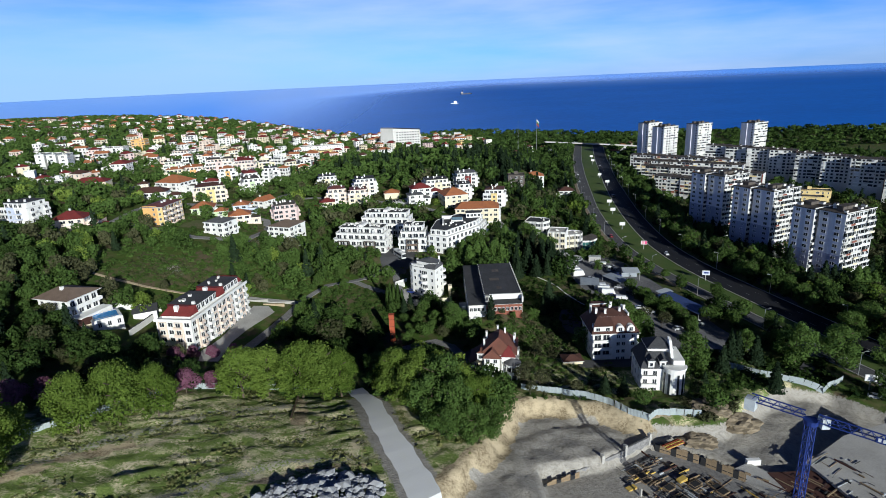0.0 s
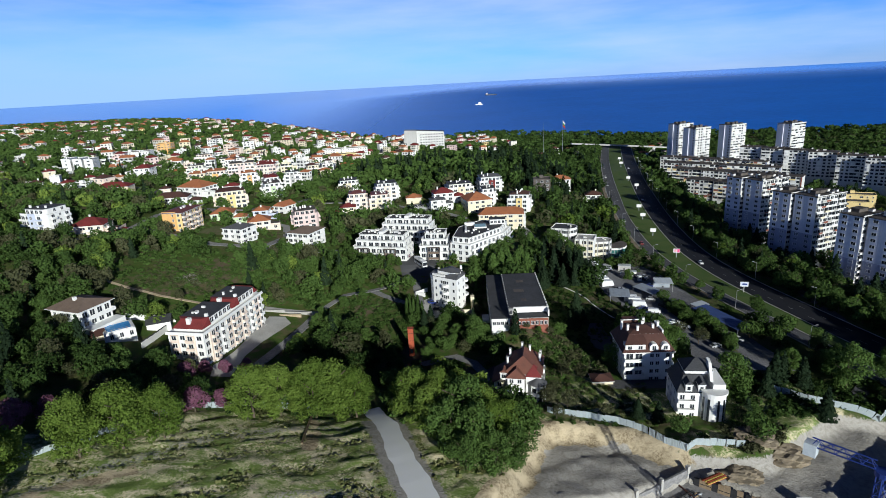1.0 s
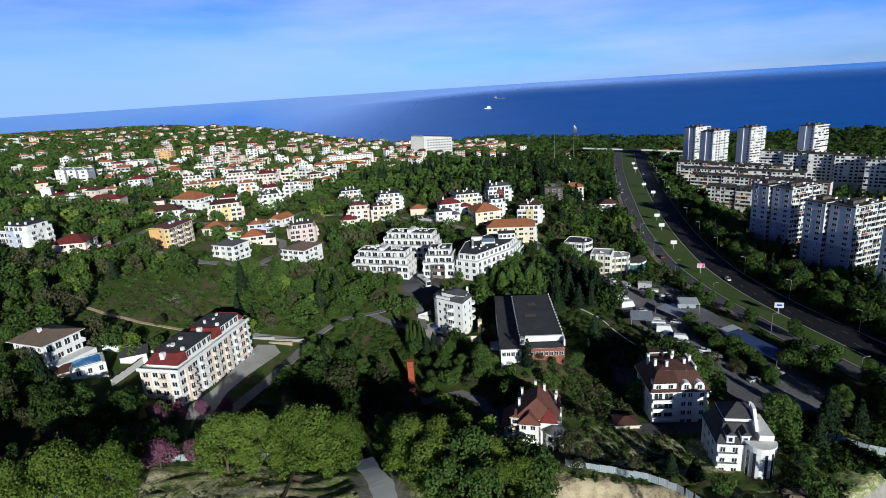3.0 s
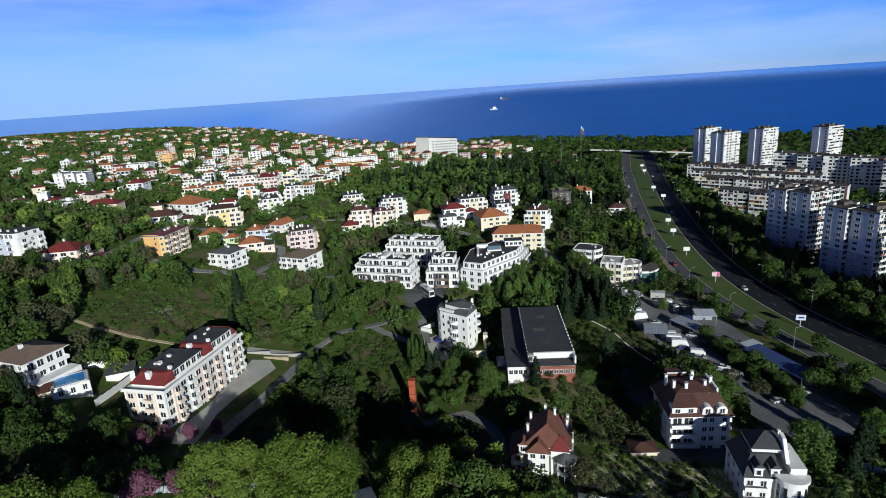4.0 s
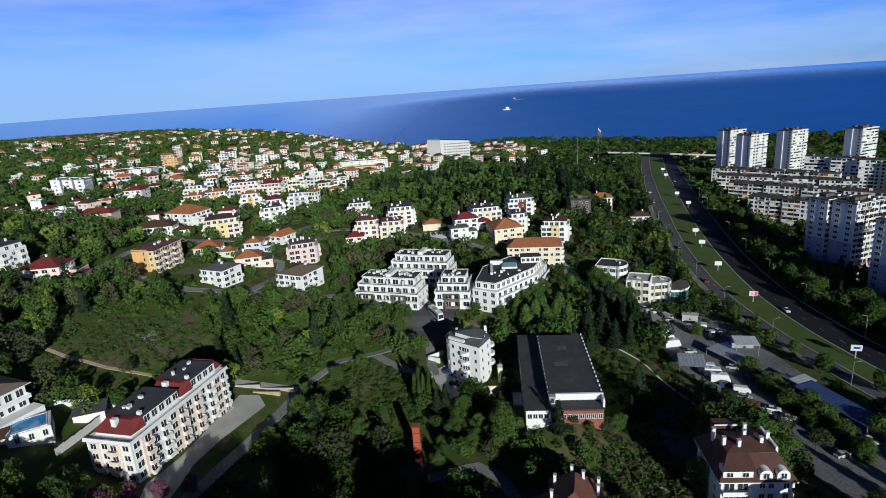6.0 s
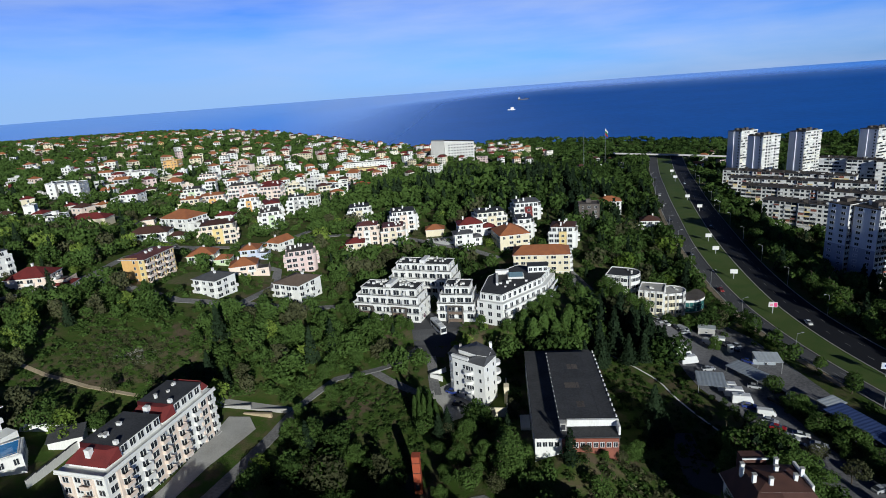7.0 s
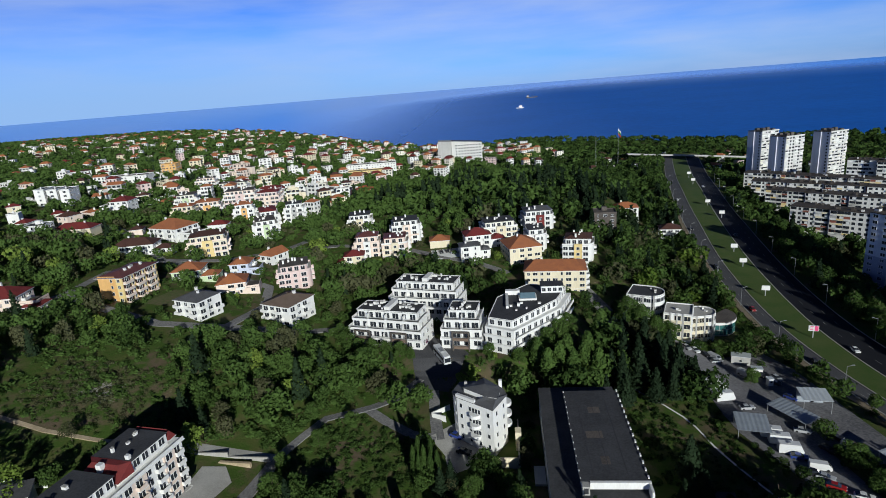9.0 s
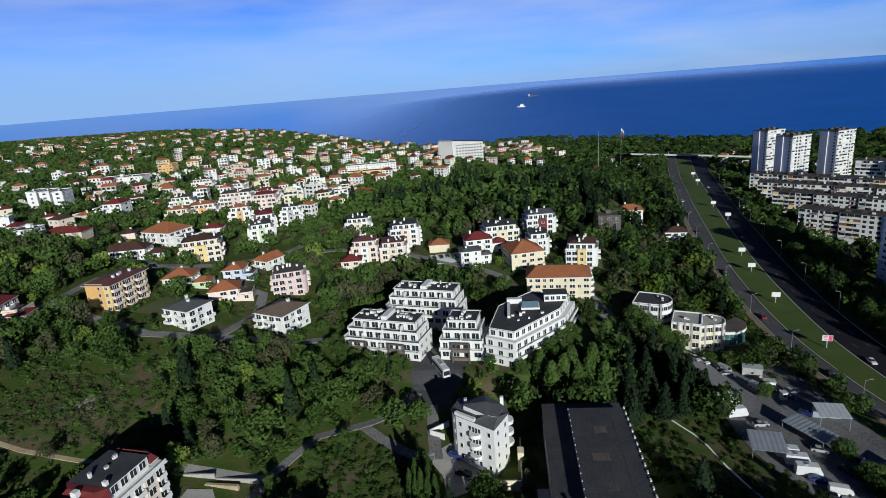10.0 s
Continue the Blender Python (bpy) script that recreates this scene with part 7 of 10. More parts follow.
slab_row((352, 440), (384, 372), 3, -43, 8, -3.8, LONG, "staggered long slabs", ("white", "white", "panel"))
MIXED = ("panel", "white", "cream", "brick", "yellow", "panel", "grey")
for a, b, n in (((202, 601), (275, 536), 4), ((192, 562), (270, 503), 4), ((188, 527), (262, 457), 4), ((180, 473), (226, 426), 3)):
    slab_row(a, b, n, math.degrees(math.atan2(b[1] - a[1], b[0] - a[0])) + 4, 5, -3.5, LOW, "low slabs behind the towers", MIXED)

house("school", "long yellow school with grey flat roof", 268, 417, -28, 32, 10, 2, "yellow", "flat", "felt_grey", category="school", chimneys=0, z=-5)
house("school", "yellow school wing with grey flat roof", 288, 436, -28, 28, 10, 2, "yellow", "flat", "felt_grey", category="school", chimneys=0, z=-5)


def hotel():
    t = thing("hotel", "big pale concrete hotel with a blank slanted end", "hotel", pose(-60, 925, -2, 0, 0, 4))
    FOOT.append((-60, 925, 36, 22, 4))
    part("wall", Shape().add([(-12, -9, -18), (31, -9, -18), (31, 9, -18), (-12, 9, -18), (-12, -9, 25), (31, -9, 21.5), (31, 9, 21.5), (-12, 9, 25)], [(0, 1, 5, 4), (1, 2, 6, 5), (2, 3, 7, 6), (3, 0, 4, 7)], M["panel"]), t)
    part("end_wall", Shape().add([(-33, -13, -12), (-13, -13, -12), (-13, 13, -12), (-33, 13, -12), (-31, -11, 26), (-12.004, -13, 25), (-12.004, 13, 25), (-31, 11, 26)], [(0, 1, 5, 4), (1, 2, 6, 5), (2, 3, 7, 6), (3, 0, 4, 7), (4, 5, 6, 7)], M["grey"]), t)
    part("roof", Shape().add([(-11.9, -9.3, 25.1), (31.3, -9.3, 21.6), (31.3, 9.3, 21.6), (-11.9, 9.3, 25.1)], [(0, 1, 2, 3)], M["felt_grey"]), t)
    part("side_strip", Shape().box(-33.6, -31.8, -12.6, 12.6, -14, 12, M["felt_grey"]), t, "dark strip down the slanted end")
    part("entrance", Shape().box(-28, -18, -13.6, -12.9, -8, 1, M["felt_grey"]), t)
    for f in range(6):
        part("balcony_band", Shape().box(-8, 30.5, -9.7, -9.003, -4 + f * 4.0, -2.7 + f * 4.0, M["panel"]), t)
        for k in range(9):
            part("window", window_mesh(2.4, 1.8), t, at=pose(-5.5 + k * 4.2, -9, -2.4 + f * 4.0))


hotel()


# ---- the farther quarter, house after house ----
def far_quarter():
    rng = random.Random(11)
    placed = []
    joined = Shape()
    zones = [
        # x0, x1, y0, y1, how many, storeys
        (-430, -150, 395, 620, 48, (1, 3)),
        (-290, -120, 470, 640, 34, (2, 4)),
        (-560, -160, 620, 900, 66, (1, 3)),
        (-420, -60, 640, 960, 66, (2, 5)),
        (-120, 80, 800, 1120, 34, (2, 4)),
        (-900, -200, 900, 1500, 190, (2, 4)),
        (-1400, -560, 680, 1700, 130, (2, 3)),
        (-300, 60, 1000, 1330, 95, (3, 5)),
        (100, 420, 640, 980, 22, (2, 3)),
    ]
    walls = ["white"] * 13 + ["ivory"] * 4 + ["cream"] * 4 + ["peach"] * 4 + ["pink", "pink", "grey", "yellow"]
    roofs = [("hip", "tile_orange")] * 5 + [("hip", "tile_red")] * 3 + [("hip", "tile_brown")] * 3 + [("flat", "felt_grey")] * 6 + [("flat", "felt")] + [("gable", "tile_orange")] * 2
    names = {"white": "white", "ivory": "off-white", "cream": "cream", "peach": "peach", "pink": "pink", "yellow": "yellow", "grey": "grey", "lilac": "pale blue", "green": "pale green"}
    tops = {"tile_orange": "an orange tiled roof", "tile_red": "a red tiled roof", "tile_brown": "a brown tiled roof", "felt_grey": "a flat grey roof", "felt": "a flat dark roof"}
    count = 0
    for x0, x1, y0, y1, n, fl in zones:
        for k in range(n):
            for _ in range(12):
                x, y = rng.uniform(x0, x1), rng.uniform(y0, y1)
                if abs(x - float(road_x(y))) < 32 and y < 860:
                    continue
                if abs(x) > 0.84 * y + 10 or y > float(coast_y(x)) - 25:
                    continue
                if 20 < x - 0.25 * (y - 400) < 120 and y < 640 and x < 170:
                    continue
                if (x - 30) ** 2 / 85**2 + (y - 520) ** 2 / 130**2 < 1 or (x + 40) ** 2 / 70**2 + (y - 640) ** 2 / 90**2 < 1:
                    continue
                if all((x - a) ** 2 + (y - b) ** 2 > c * c for a, b, c in placed) and bool(free_of_buildings(x, y, 7)):
                    break
            else:
                continue
            w, d = rng.uniform(6, 11.5), rng.uniform(6, 9.5)
            f = rng.randint(*fl) if x > -190 or y > 500 else rng.randint(1, 2)
            if f > 3:
                w *= 1.25
            placed.append((x, y, w * 0.62 + 5))
            wall = rng.choice(walls)
            roof, rm = rng.choice(roofs)
            rot = rng.choice((8, 15, 24, -24, 34, -40)) + rng.uniform(-9, 9)
            if y < 700 and count < 150:
                count += 1
                h = house("house", f"{names[wall]} house of {('one', 'two', 'three', 'four', 'five')[f - 1]} storeys under {tops[rm]}", x, y, rot, w, d, f, wall, roof, rm, group="houses towards the sea", pitch=4.2, skip=0.55, chimneys=1 if y < 520 else 0, windows=y < 470, wing=rng.random() < 0.65, balc={0: 0} if f > 3 and y < 620 else None)
                if y >= 470:
                    far_windows(h, w, d, f, rng)
            else:
                FOOT.append((x, y, w / 2 + 1, d / 2 + 1, rot))
                z, H = gz(x, y), f * 2.9
                c, s = math.cos(radians(rot)), math.sin(radians(rot))
                q = lambda u, v: (x + c * u - s * v, y + s * u + c * v)
                e = [q(-w / 2, -d / 2), q(w / 2, -d / 2), q(w / 2, d / 2), q(-w / 2, d / 2)]
                joined.prism(e, z - 4, z + H, M[wall], M[rm])
                if roof != "flat":
                    r = [(*q(u, v), z + H + 0.1) for u, v in ((-w / 2 - 0.5, -d / 2 - 0.5), (w / 2 + 0.5, -d / 2 - 0.5), (w / 2 + 0.5, d / 2 + 0.5), (-w / 2 - 0.5, d / 2 + 0.5))] + [(*q(-w / 4, 0), z + H + 2.6), (*q(w / 4, 0), z + H + 2.6)]
                    joined.add(r, [(0, 1, 5, 4), (1, 2, 5), (2, 3, 4, 5), (3, 0, 4)], M[rm])
                for g in range(f):
                    zz = z + g * 2.9 + 0.8
                    for u in (-0.32, 0.0, 0.32):
                        hw = rng.choice((0.5, 0.8, 1.2))
                        a, b = q(u * w - hw, -d / 2 - 0.05), q(u * w + hw, -d / 2 - 0.05)
                        joined.add([(*a, zz), (*b, zz), (*b, zz + 1.5), (*a, zz + 1.5)], [(0, 1, 2, 3)], M["glass"])
                    for u in (-0.25, 0.25):
                        a, b = q(w / 2 + 0.05, u * d - 0.7), q(w / 2 + 0.05, u * d + 0.7)
                        joined.add([(*a, zz), (*b, zz), (*b, zz + 1.5), (*a, zz + 1.5)], [(0, 1, 2, 3)], M["glass"])
                    if g and rng.random() < 0.5:
                        e2 = [q(-w * 0.4, -d / 2 - 1.1), q(w * 0.4, -d / 2 - 1.1), q(w * 0.4, -d / 2 - 0.06), q(-w * 0.4, -d / 2 - 0.06)]
                        joined.prism(e2, zz - 1.0, zz - 0.1, M[wall], M[wall])
    single("far_houses", joined, "crowd of distant pale houses with tiled roofs", "houses", kind="stuff")


def far_windows(h, w, d, f, rng):
    """Small windows and balconies of a distant house, too small to pick apart."""
    s = Shape()
    for g in range(f):
        z = g * 2.9 + 0.8
        for u in (-0.34, -0.02, 0.3):
            hw = rng.choice((0.5, 0.8, 1.2))
            s.add([(u * w - hw, -d / 2 - 0.06, z), (u * w + hw, -d / 2 - 0.06, z), (u * w + hw, -d / 2 - 0.06, z + 1.5), (u * w - hw, -d / 2 - 0.06, z + 1.5)], [(0, 1, 2, 3)], M["glass"])
        for v in (-0.25, 0.25):
            s.add([(w / 2 + 0.06, v * d - 0.7, z), (w / 2 + 0.06, v * d + 0.7, z), (w / 2 + 0.06, v * d + 0.7, z + 1.5), (w / 2 + 0.06, v * d - 0.7, z + 1.5)], [(0, 1, 2, 3)], M["glass"])
        if g and rng.random() < 0.6:
            s.box(-w * 0.42, w * 0.35, -d / 2 - 1.2, -d / 2 - 0.07, z - 1.0, z - 0.1, M["white"])
    ob = part("distant_glazing", s, h)
    tagged(ob, "small dark windows and white balconies", kind="stuff")


def free_of_buildings(x, y, pad):
    for fx, fy, hw, hd, rot in FOOT:
        c, s = math.cos(radians(rot)), math.sin(radians(rot))
        dx, dy = x - fx, y - fy
        if abs(c * dx + s * dy) < hw + pad and abs(-s * dx + c * dy) < hd + pad:
            return False
    return True


house("long_block", "long white terrace with red end house", -146, 557, -15, 54, 13, 2, "white", "flat", "felt_grey", category="house", chimneys=3)
house("house", "bright red commercial house", -112, 549, -15, 13, 12, 2, "rust_red", "flat", "felt_grey", category="house", chimneys=0)
house("school", "long white school with a flat roof", -160, 790, 8, 60, 14, 4, "white", "flat", "felt_grey", category="school", chimneys=0)
house("school", "long ochre school wing with a flat roof", -165, 760, 8, 52, 13, 2, "yellow", "flat", "felt_grey", category="school", chimneys=0)
far_quarter()


# ---- yards, lanes and the car park ----
def yard(name, pts, m, label, category="yard", lift=0.12, n=14):
    """A paved area that follows the ground."""
    bm = bmesh.new()
    bm.faces.new([bm.verts.new((x, y, 0)) for x, y in pts])
    for axis in (0, 1):
        lo, hi = min(p[axis] for p in pts), max(p[axis] for p in pts)
        for c in np.arange(lo + 2.5, hi, 2.5):
            co, no = [0, 0, 0], [0, 0, 0]
            co[axis], no[axis] = float(c), 1
            bmesh.ops.bisect_plane(bm, geom=bm.faces[:] + bm.edges[:] + bm.verts[:], plane_co=co, plane_no=no)
    for v in bm.verts:
        v.co.z = gz(v.co.x, v.co.y) + lift
    bmesh.ops.recalc_face_normals(bm, faces=bm.faces[:])
    if sum(f.normal.z for f in bm.faces) < 0:
        bmesh.ops.reverse_faces(bm, faces=bm.faces[:])
    me = bpy.data.meshes.new(name)
    bm.to_mesh(me)
    bm.free()
    me.materials.append(m)
    return tagged(new(name, me), label, category, kind="structure")


PARK = [(62, 304), (62, 290), (62, 274), (62.8, 256), (64, 247), (68, 236), (72, 226), (75.5, 218), (77, 210), (77, 200), (78, 189), (82, 180), (93, 181), (112, 186), (107, 205), (105, 230), (101, 258), (97, 288), (92, 300), (72, 300)]
PLANTED = [(84, 243), (89.5, 242), (94.5, 228), (97, 212), (95.5, 196), (91.5, 197), (87.5, 211), (86, 226)]
yard("car_park", PARK, M["lot_asphalt"], "worn grey asphalt car park beside the road", "car park", 0.14)
yard("planted_strip", PLANTED, M["grass"], "planted strip with trees between the rows of the car park", "flower bed", 0.2)
yard("paved_yard", [(-84.5, 178), (-82, 190), (-80, 221.5), (-74, 222.4), (-70, 217), (-75.4, 199), (-77.6, 187.5), (-76.6, 172), (-82, 170)], M["concrete"], "pale concrete yard beside the apartment block")
yard("paved_yard", [(-32, 297), (-34, 284), (-29, 262), (-19, 262), (-13, 279), (-17, 286)], M["old_asphalt"], "grey asphalt forecourt before the white complex")
yard("paved_yard", [(-22.5, 239), (-15.5, 246.5), (-9.5, 238), (-7.5, 234), (-11, 227), (-15.5, 224), (-17.5, 232)], M["concrete"], "pale drive beside the corner house")
yard("paved_yard", [(-38, 384), (-22, 386), (-20, 374), (-36, 370)], M["gravel"], "pale parking yard between houses")
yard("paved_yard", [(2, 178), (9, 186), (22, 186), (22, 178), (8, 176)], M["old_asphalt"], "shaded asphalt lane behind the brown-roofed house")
ribbon("lane", [(-63, 226), (-58, 236), (-53.5, 244), (-46, 248), (-41, 251), (-35, 256), (-29, 268)], 3.2, M["park_asphalt"], 0.14, "narrow asphalt lane between trees", "lane")
ribbon("lane", [(-18, 189.6), (-11, 191.3), (-4.6, 193.4), (1.6, 188.2), (4.7, 181), (5.2, 173)], 3.4, M["park_asphalt"], 0.13, "narrow worn lane below the hall", "lane")
ribbon("lane", [(-42, 249.5), (-36, 244.8), (-27.4, 239.6), (-20.5, 239)], 3.2, M["park_asphalt"], 0.13, "narrow worn lane between trees", "lane")
ribbon("lane", [(-62.3, 227), (-64.5, 215.2), (-67.2, 202.5), (-71.2, 186.6), (-73.2, 175.8), (-73.4, 163.5)], 4.2, M["park_asphalt"], 0.13, "shaded lane below the apartment block", "lane")
ribbon("lane", [(-98, 231), (-88, 228.6), (-76, 228), (-63, 227)], 3.0, M["concrete"], 0.14, "concrete lane behind the apartment block", "lane")
ribbon("lane", [(-24, 262), (-22, 248), (-20, 238)], 4.0, M["park_asphalt"], 0.13, "short lane to the corner house", "lane")
ribbon("lane", [(-88, 132), (-79, 150), (-74.5, 157), (-73.4, 165)], 4.6, M["park_asphalt"], 0.13, "asphalt lane behind the site fence", "lane")
ribbon("lane", [(33, 340), (41, 318), (38, 296), (42, 280)], 6.0, M["park_asphalt"], 0.13, "narrow shaded street between trees", "lane")
ribbon("footpath", [(37, 273), (40.1, 269), (46.5, 261.6), (50.9, 254.9), (53, 249.8), (55, 240.9), (57.6, 233.3), (60, 227), (63, 220)], 0.5, M["gravel"], 0.12, "pale footpath crossing the grass slope", "path")
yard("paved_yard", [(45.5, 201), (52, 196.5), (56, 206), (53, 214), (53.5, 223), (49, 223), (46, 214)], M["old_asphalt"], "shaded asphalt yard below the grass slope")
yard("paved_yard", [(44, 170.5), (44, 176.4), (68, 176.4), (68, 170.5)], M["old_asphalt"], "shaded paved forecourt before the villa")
for street in ([(-196, 262), (-186, 276), (-176, 300), (-178, 330), (-166, 352), (-140, 360), (-118, 384), (-108, 412)], [(-176, 300), (-150, 290), (-128, 284), (-104, 288), (-76, 292), (-62, 298)], [(-166, 352), (-128, 340), (-104, 330), (-98, 310), (-104, 288)], [(-118, 384), (-90, 396), (-60, 394), (-36, 378), (-10, 362), (2, 352)], [(-166, 352), (-196, 380), (-226, 408), (-262, 420)]):
    ribbon("street", street, 4.6, M["park_asphalt"], 0.14, "narrow grey street between the houses", "street")
yard("garden_plot", [(-126, 330), (-124, 340), (-108, 338), (-108, 328)], M["grass"], "sunlit garden between houses", "garden")
yard("garden_plot", [(-104, 314), (-98, 326), (-82, 326), (-84, 316)], M["grass"], "sunlit garden above the white house", "garden")
yard("garden_plot", [(-172, 316), (-170, 340), (-160, 344), (-160, 322)], M["grass"], "rough garden beside the flats", "garden")
yard("garden_plot", [(-143, 299), (-139, 316), (-123, 318), (-126, 300)], M["grass"], "green garden plot below the yellow flats", "garden")
ribbon("footpath", [(-150, 228), (-138, 224.6), (-124, 223.4), (-110, 224.6), (-98, 227)], 1.5, M["sand"], 0.12, "sandy footpath along the meadow", "path")
ribbon("footpath", [(118, 168), (128, 178), (140, 196), (148, 225), (150, 262), (150, 330)], 4.0, M["old_asphalt"], 0.13, "service road before the towers", "road")
over = thing("overpass", "grey concrete overpass crossing the far end of the road", "bridge")
for (xa, za), (xb, zb) in zip(((150, 4), (245, -4), (330, -12)), ((245, -4), (330, -12))):
    L = math.hypot(xb - xa, zb - za)
    part("deck", Shape().box(0, L, -5, 5, -0.9, 0.0, M["grey"]).box(0, L, -5, -4.7, 0.003, 0.8, M["grey"]), over, at=pose(xa, 812, za, 0, math.degrees(math.atan2(za - zb, xb - xa)), 0))
    part("pier", Shape().box(-1, 1, -3, 3, -30, -0.903, M["grey"]), over, at=pose(xb - 4, 812, zb))


def retaining_wall():
    t = thing("retaining_wall", "pale concrete retaining wall along the lane", "wall")
    pts = [(-97, 228.4), (-85, 225.8), (-75, 226), (-63.5, 225.6)]
    for (x1, y1), (x2, y2) in zip(pts, pts[1:]):
        L = math.hypot(x2 - x1, y2 - y1)
        z = gz((x1 + x2) / 2, (y1 + y2) / 2)
        part("wall_panel", Shape().box(0, L - 0.02, -0.2, 0.2, -3, 0.9, M["concrete"]), t, at=pose(x1, y1, z, 0, 0, math.degrees(math.atan2(y2 - y1, x2 - x1))))
    part("wall_panel", Shape().box(0, 9, -0.4, 0.4, -2, 0.7, M["sand"]), t, at=pose(-76.5, 223.8, gz(-73, 224), 0, 0, -4))


retaining_wall()


# ---- vehicles ----
def car_paint(name, c):
    return mat(name, c, tuple(v * 0.92 for v in c), 0.28, 0.5, 6, 0.0, 0.1, 0.5)


PAINT = {"white": car_paint("white_car_paint", (0.78, 0.78, 0.77)), "silver": car_paint("silver_car_paint", (0.45, 0.46, 0.48)), "black": car_paint("black_car_paint", (0.02, 0.02, 0.024)), "blue": car_paint("blue_car_paint", (0.03, 0.06, 0.28)), "red": car_paint("red_car_paint", (0.36, 0.02, 0.02))}


def wheel_mesh(r):
    def make():
        s = Shape()
        n = 12
        v = [(0.11 * k, r * math.cos(a), r * math.sin(a)) for k in (-1, 1) for a in [2 * math.pi * i / n for i in range(n)]]
        s.add(v, [(i, (i + 1) % n, n + (i + 1) % n, n + i) for i in range(n)] + [tuple(range(n - 1, -1, -1)), tuple(range(n, 2 * n))], M["rubber"])
        return s.mesh("wheel")

    return shared(("wheel", r), make)


def loft(sections, m):
    """A body skinned over cross-sections: (y, half width, low z, high z, top half width)."""
    s, v, f = Shape(), [], []
    for y, hw, z0, z1, tw in sections:
        v += [(-hw, y, z0), (-hw, y, (z0 + z1) / 2), (-tw, y, z1), (tw, y, z1), (hw, y, (z0 + z1) / 2), (hw, y, z0)]
    for k in range(len(sections) - 1):
        a = 6 * k
        f += [(a + i, a + (i + 1) % 6, a + 6 + (i + 1) % 6, a + 6 + i) for i in range(6)]
    n = 6 * (len(sections) - 1)
    f += [(5, 4, 3, 2, 1, 0), tuple(n + i for i in range(6))]
    return s.add(v, f, m)


def vehicle(kind, colour):
    words = {"car": f"parked {colour} car", "van": f"parked {colour} van with dark windows", "camper": f"parked {colour} camper van", "coach": f"{colour} coach with dark windows on the forecourt"}
    t = thing({"car": "car", "van": "van", "camper": "camper_van", "coach": "coach"}[kind], words[kind] + (" on worn asphalt" if kind == "car" else ""), "car" if kind == "car" else kind, group="parked vehicles")
    p = PAINT[colour]
    if kind == "car":
        part("body", loft([(-2.1, 0.72, 0.35, 0.72, 0.68), (-1.9, 0.86, 0.25, 0.82, 0.8), (-0.8, 0.88, 0.22, 0.95, 0.82), (1.2, 0.88, 0.22, 1.0, 0.82), (2.0, 0.86, 0.25, 0.95, 0.8), (2.15, 0.74, 0.35, 0.85, 0.7)], p), t)
        part("cabin", loft([(-0.95, 0.78, 0.9, 0.97, 0.74), (-0.25, 0.78, 0.9, 1.42, 0.6), (1.1, 0.78, 0.9, 1.45, 0.6), (1.9, 0.78, 0.9, 1.02, 0.72)], M["glass"]), t, "dark car windows")
        part("roof_panel", loft([(-0.22, 0.6, 1.43, 1.47, 0.56), (1.08, 0.6, 1.455, 1.49, 0.56)], p), t)
        ys, r = (-1.35, 1.35), 0.33
    elif kind == "van":
        part("body", loft([(-2.5, 0.8, 0.4, 1.0, 0.76), (-2.3, 0.95, 0.3, 1.25, 0.88), (-1.6, 0.97, 0.28, 2.0, 0.82), (2.4, 0.97, 0.28, 2.05, 0.85), (2.5, 0.92, 0.35, 1.9, 0.8)], p), t)
        part("windscreen", Shape().add([(-0.75, -2.28, 1.28), (0.75, -2.28, 1.28), (0.7, -1.66, 1.98), (-0.7, -1.66, 1.98)], [(0, 1, 2, 3)], M["glass"]), t)
        ys, r = (-1.6, 1.5), 0.36
    elif kind == "camper":
        part("body", loft([(-3.0, 0.85, 0.4, 1.0, 0.8), (-2.7, 1.0, 0.3, 1.4, 0.9), (-2.1, 1.1, 0.3, 2.9, 1.0), (2.9, 1.12, 0.35, 2.95, 1.05), (3.0, 1.1, 0.5, 2.8, 1.0)], p), t)
        for y in (-0.6, 1.2):
            part("window", Shape().box(1.11, 1.14, y - 0.45, y + 0.45, 1.5, 2.1, M["glass"]), t)
        part("roof_hatch", Shape().box(-0.4, 0.4, 0.2, 1.0, 2.96, 3.1, M["steel"]), t)
        ys, r = (-1.9, 1.6), 0.38
    else:
        part("body", loft([(-5.6, 1.1, 0.5, 2.9, 1.0), (-5.3, 1.25, 0.35, 3.2, 1.1), (5.3, 1.25, 0.35, 3.25, 1.15), (5.6, 1.2, 0.5, 3.1, 1.1)], p), t)
        for sgn in (-1, 1):
            part("window_band", Shape().box(min(sgn * 1.24, sgn * 1.29), max(sgn * 1.24, sgn * 1.29), -5.0, 5.0, 1.5, 2.55, M["glass"]), t, "long dark window band")
        part("windscreen", Shape().box(-1.0, 1.0, -5.68, -5.55, 1.2, 2.7, M["glass"]), t)
        part("roof_unit", Shape().box(-0.7, 0.7, -1.5, 1.5, 3.24, 3.5, M["steel"]), t)
        ys, r = (-3.6, 3.2), 0.48
    for y in ys:
        for sgn in (-1, 1):
            part("wheel", wheel_mesh(r), t, at=pose(sgn * (0.8 if kind == "car" else 0.92 if kind != "coach" else 1.15), y, r))
    if kind in ("car", "van"):
        for sgn in (-1, 1):
            part("headlight", Shape().box(sgn * 0.62 - 0.14, sgn * 0.62 + 0.14, -2.16 if kind == "car" else -2.53, -2.0 if kind == "car" else -2.4, 0.62, 0.78, M["frame"]), t)
    return t


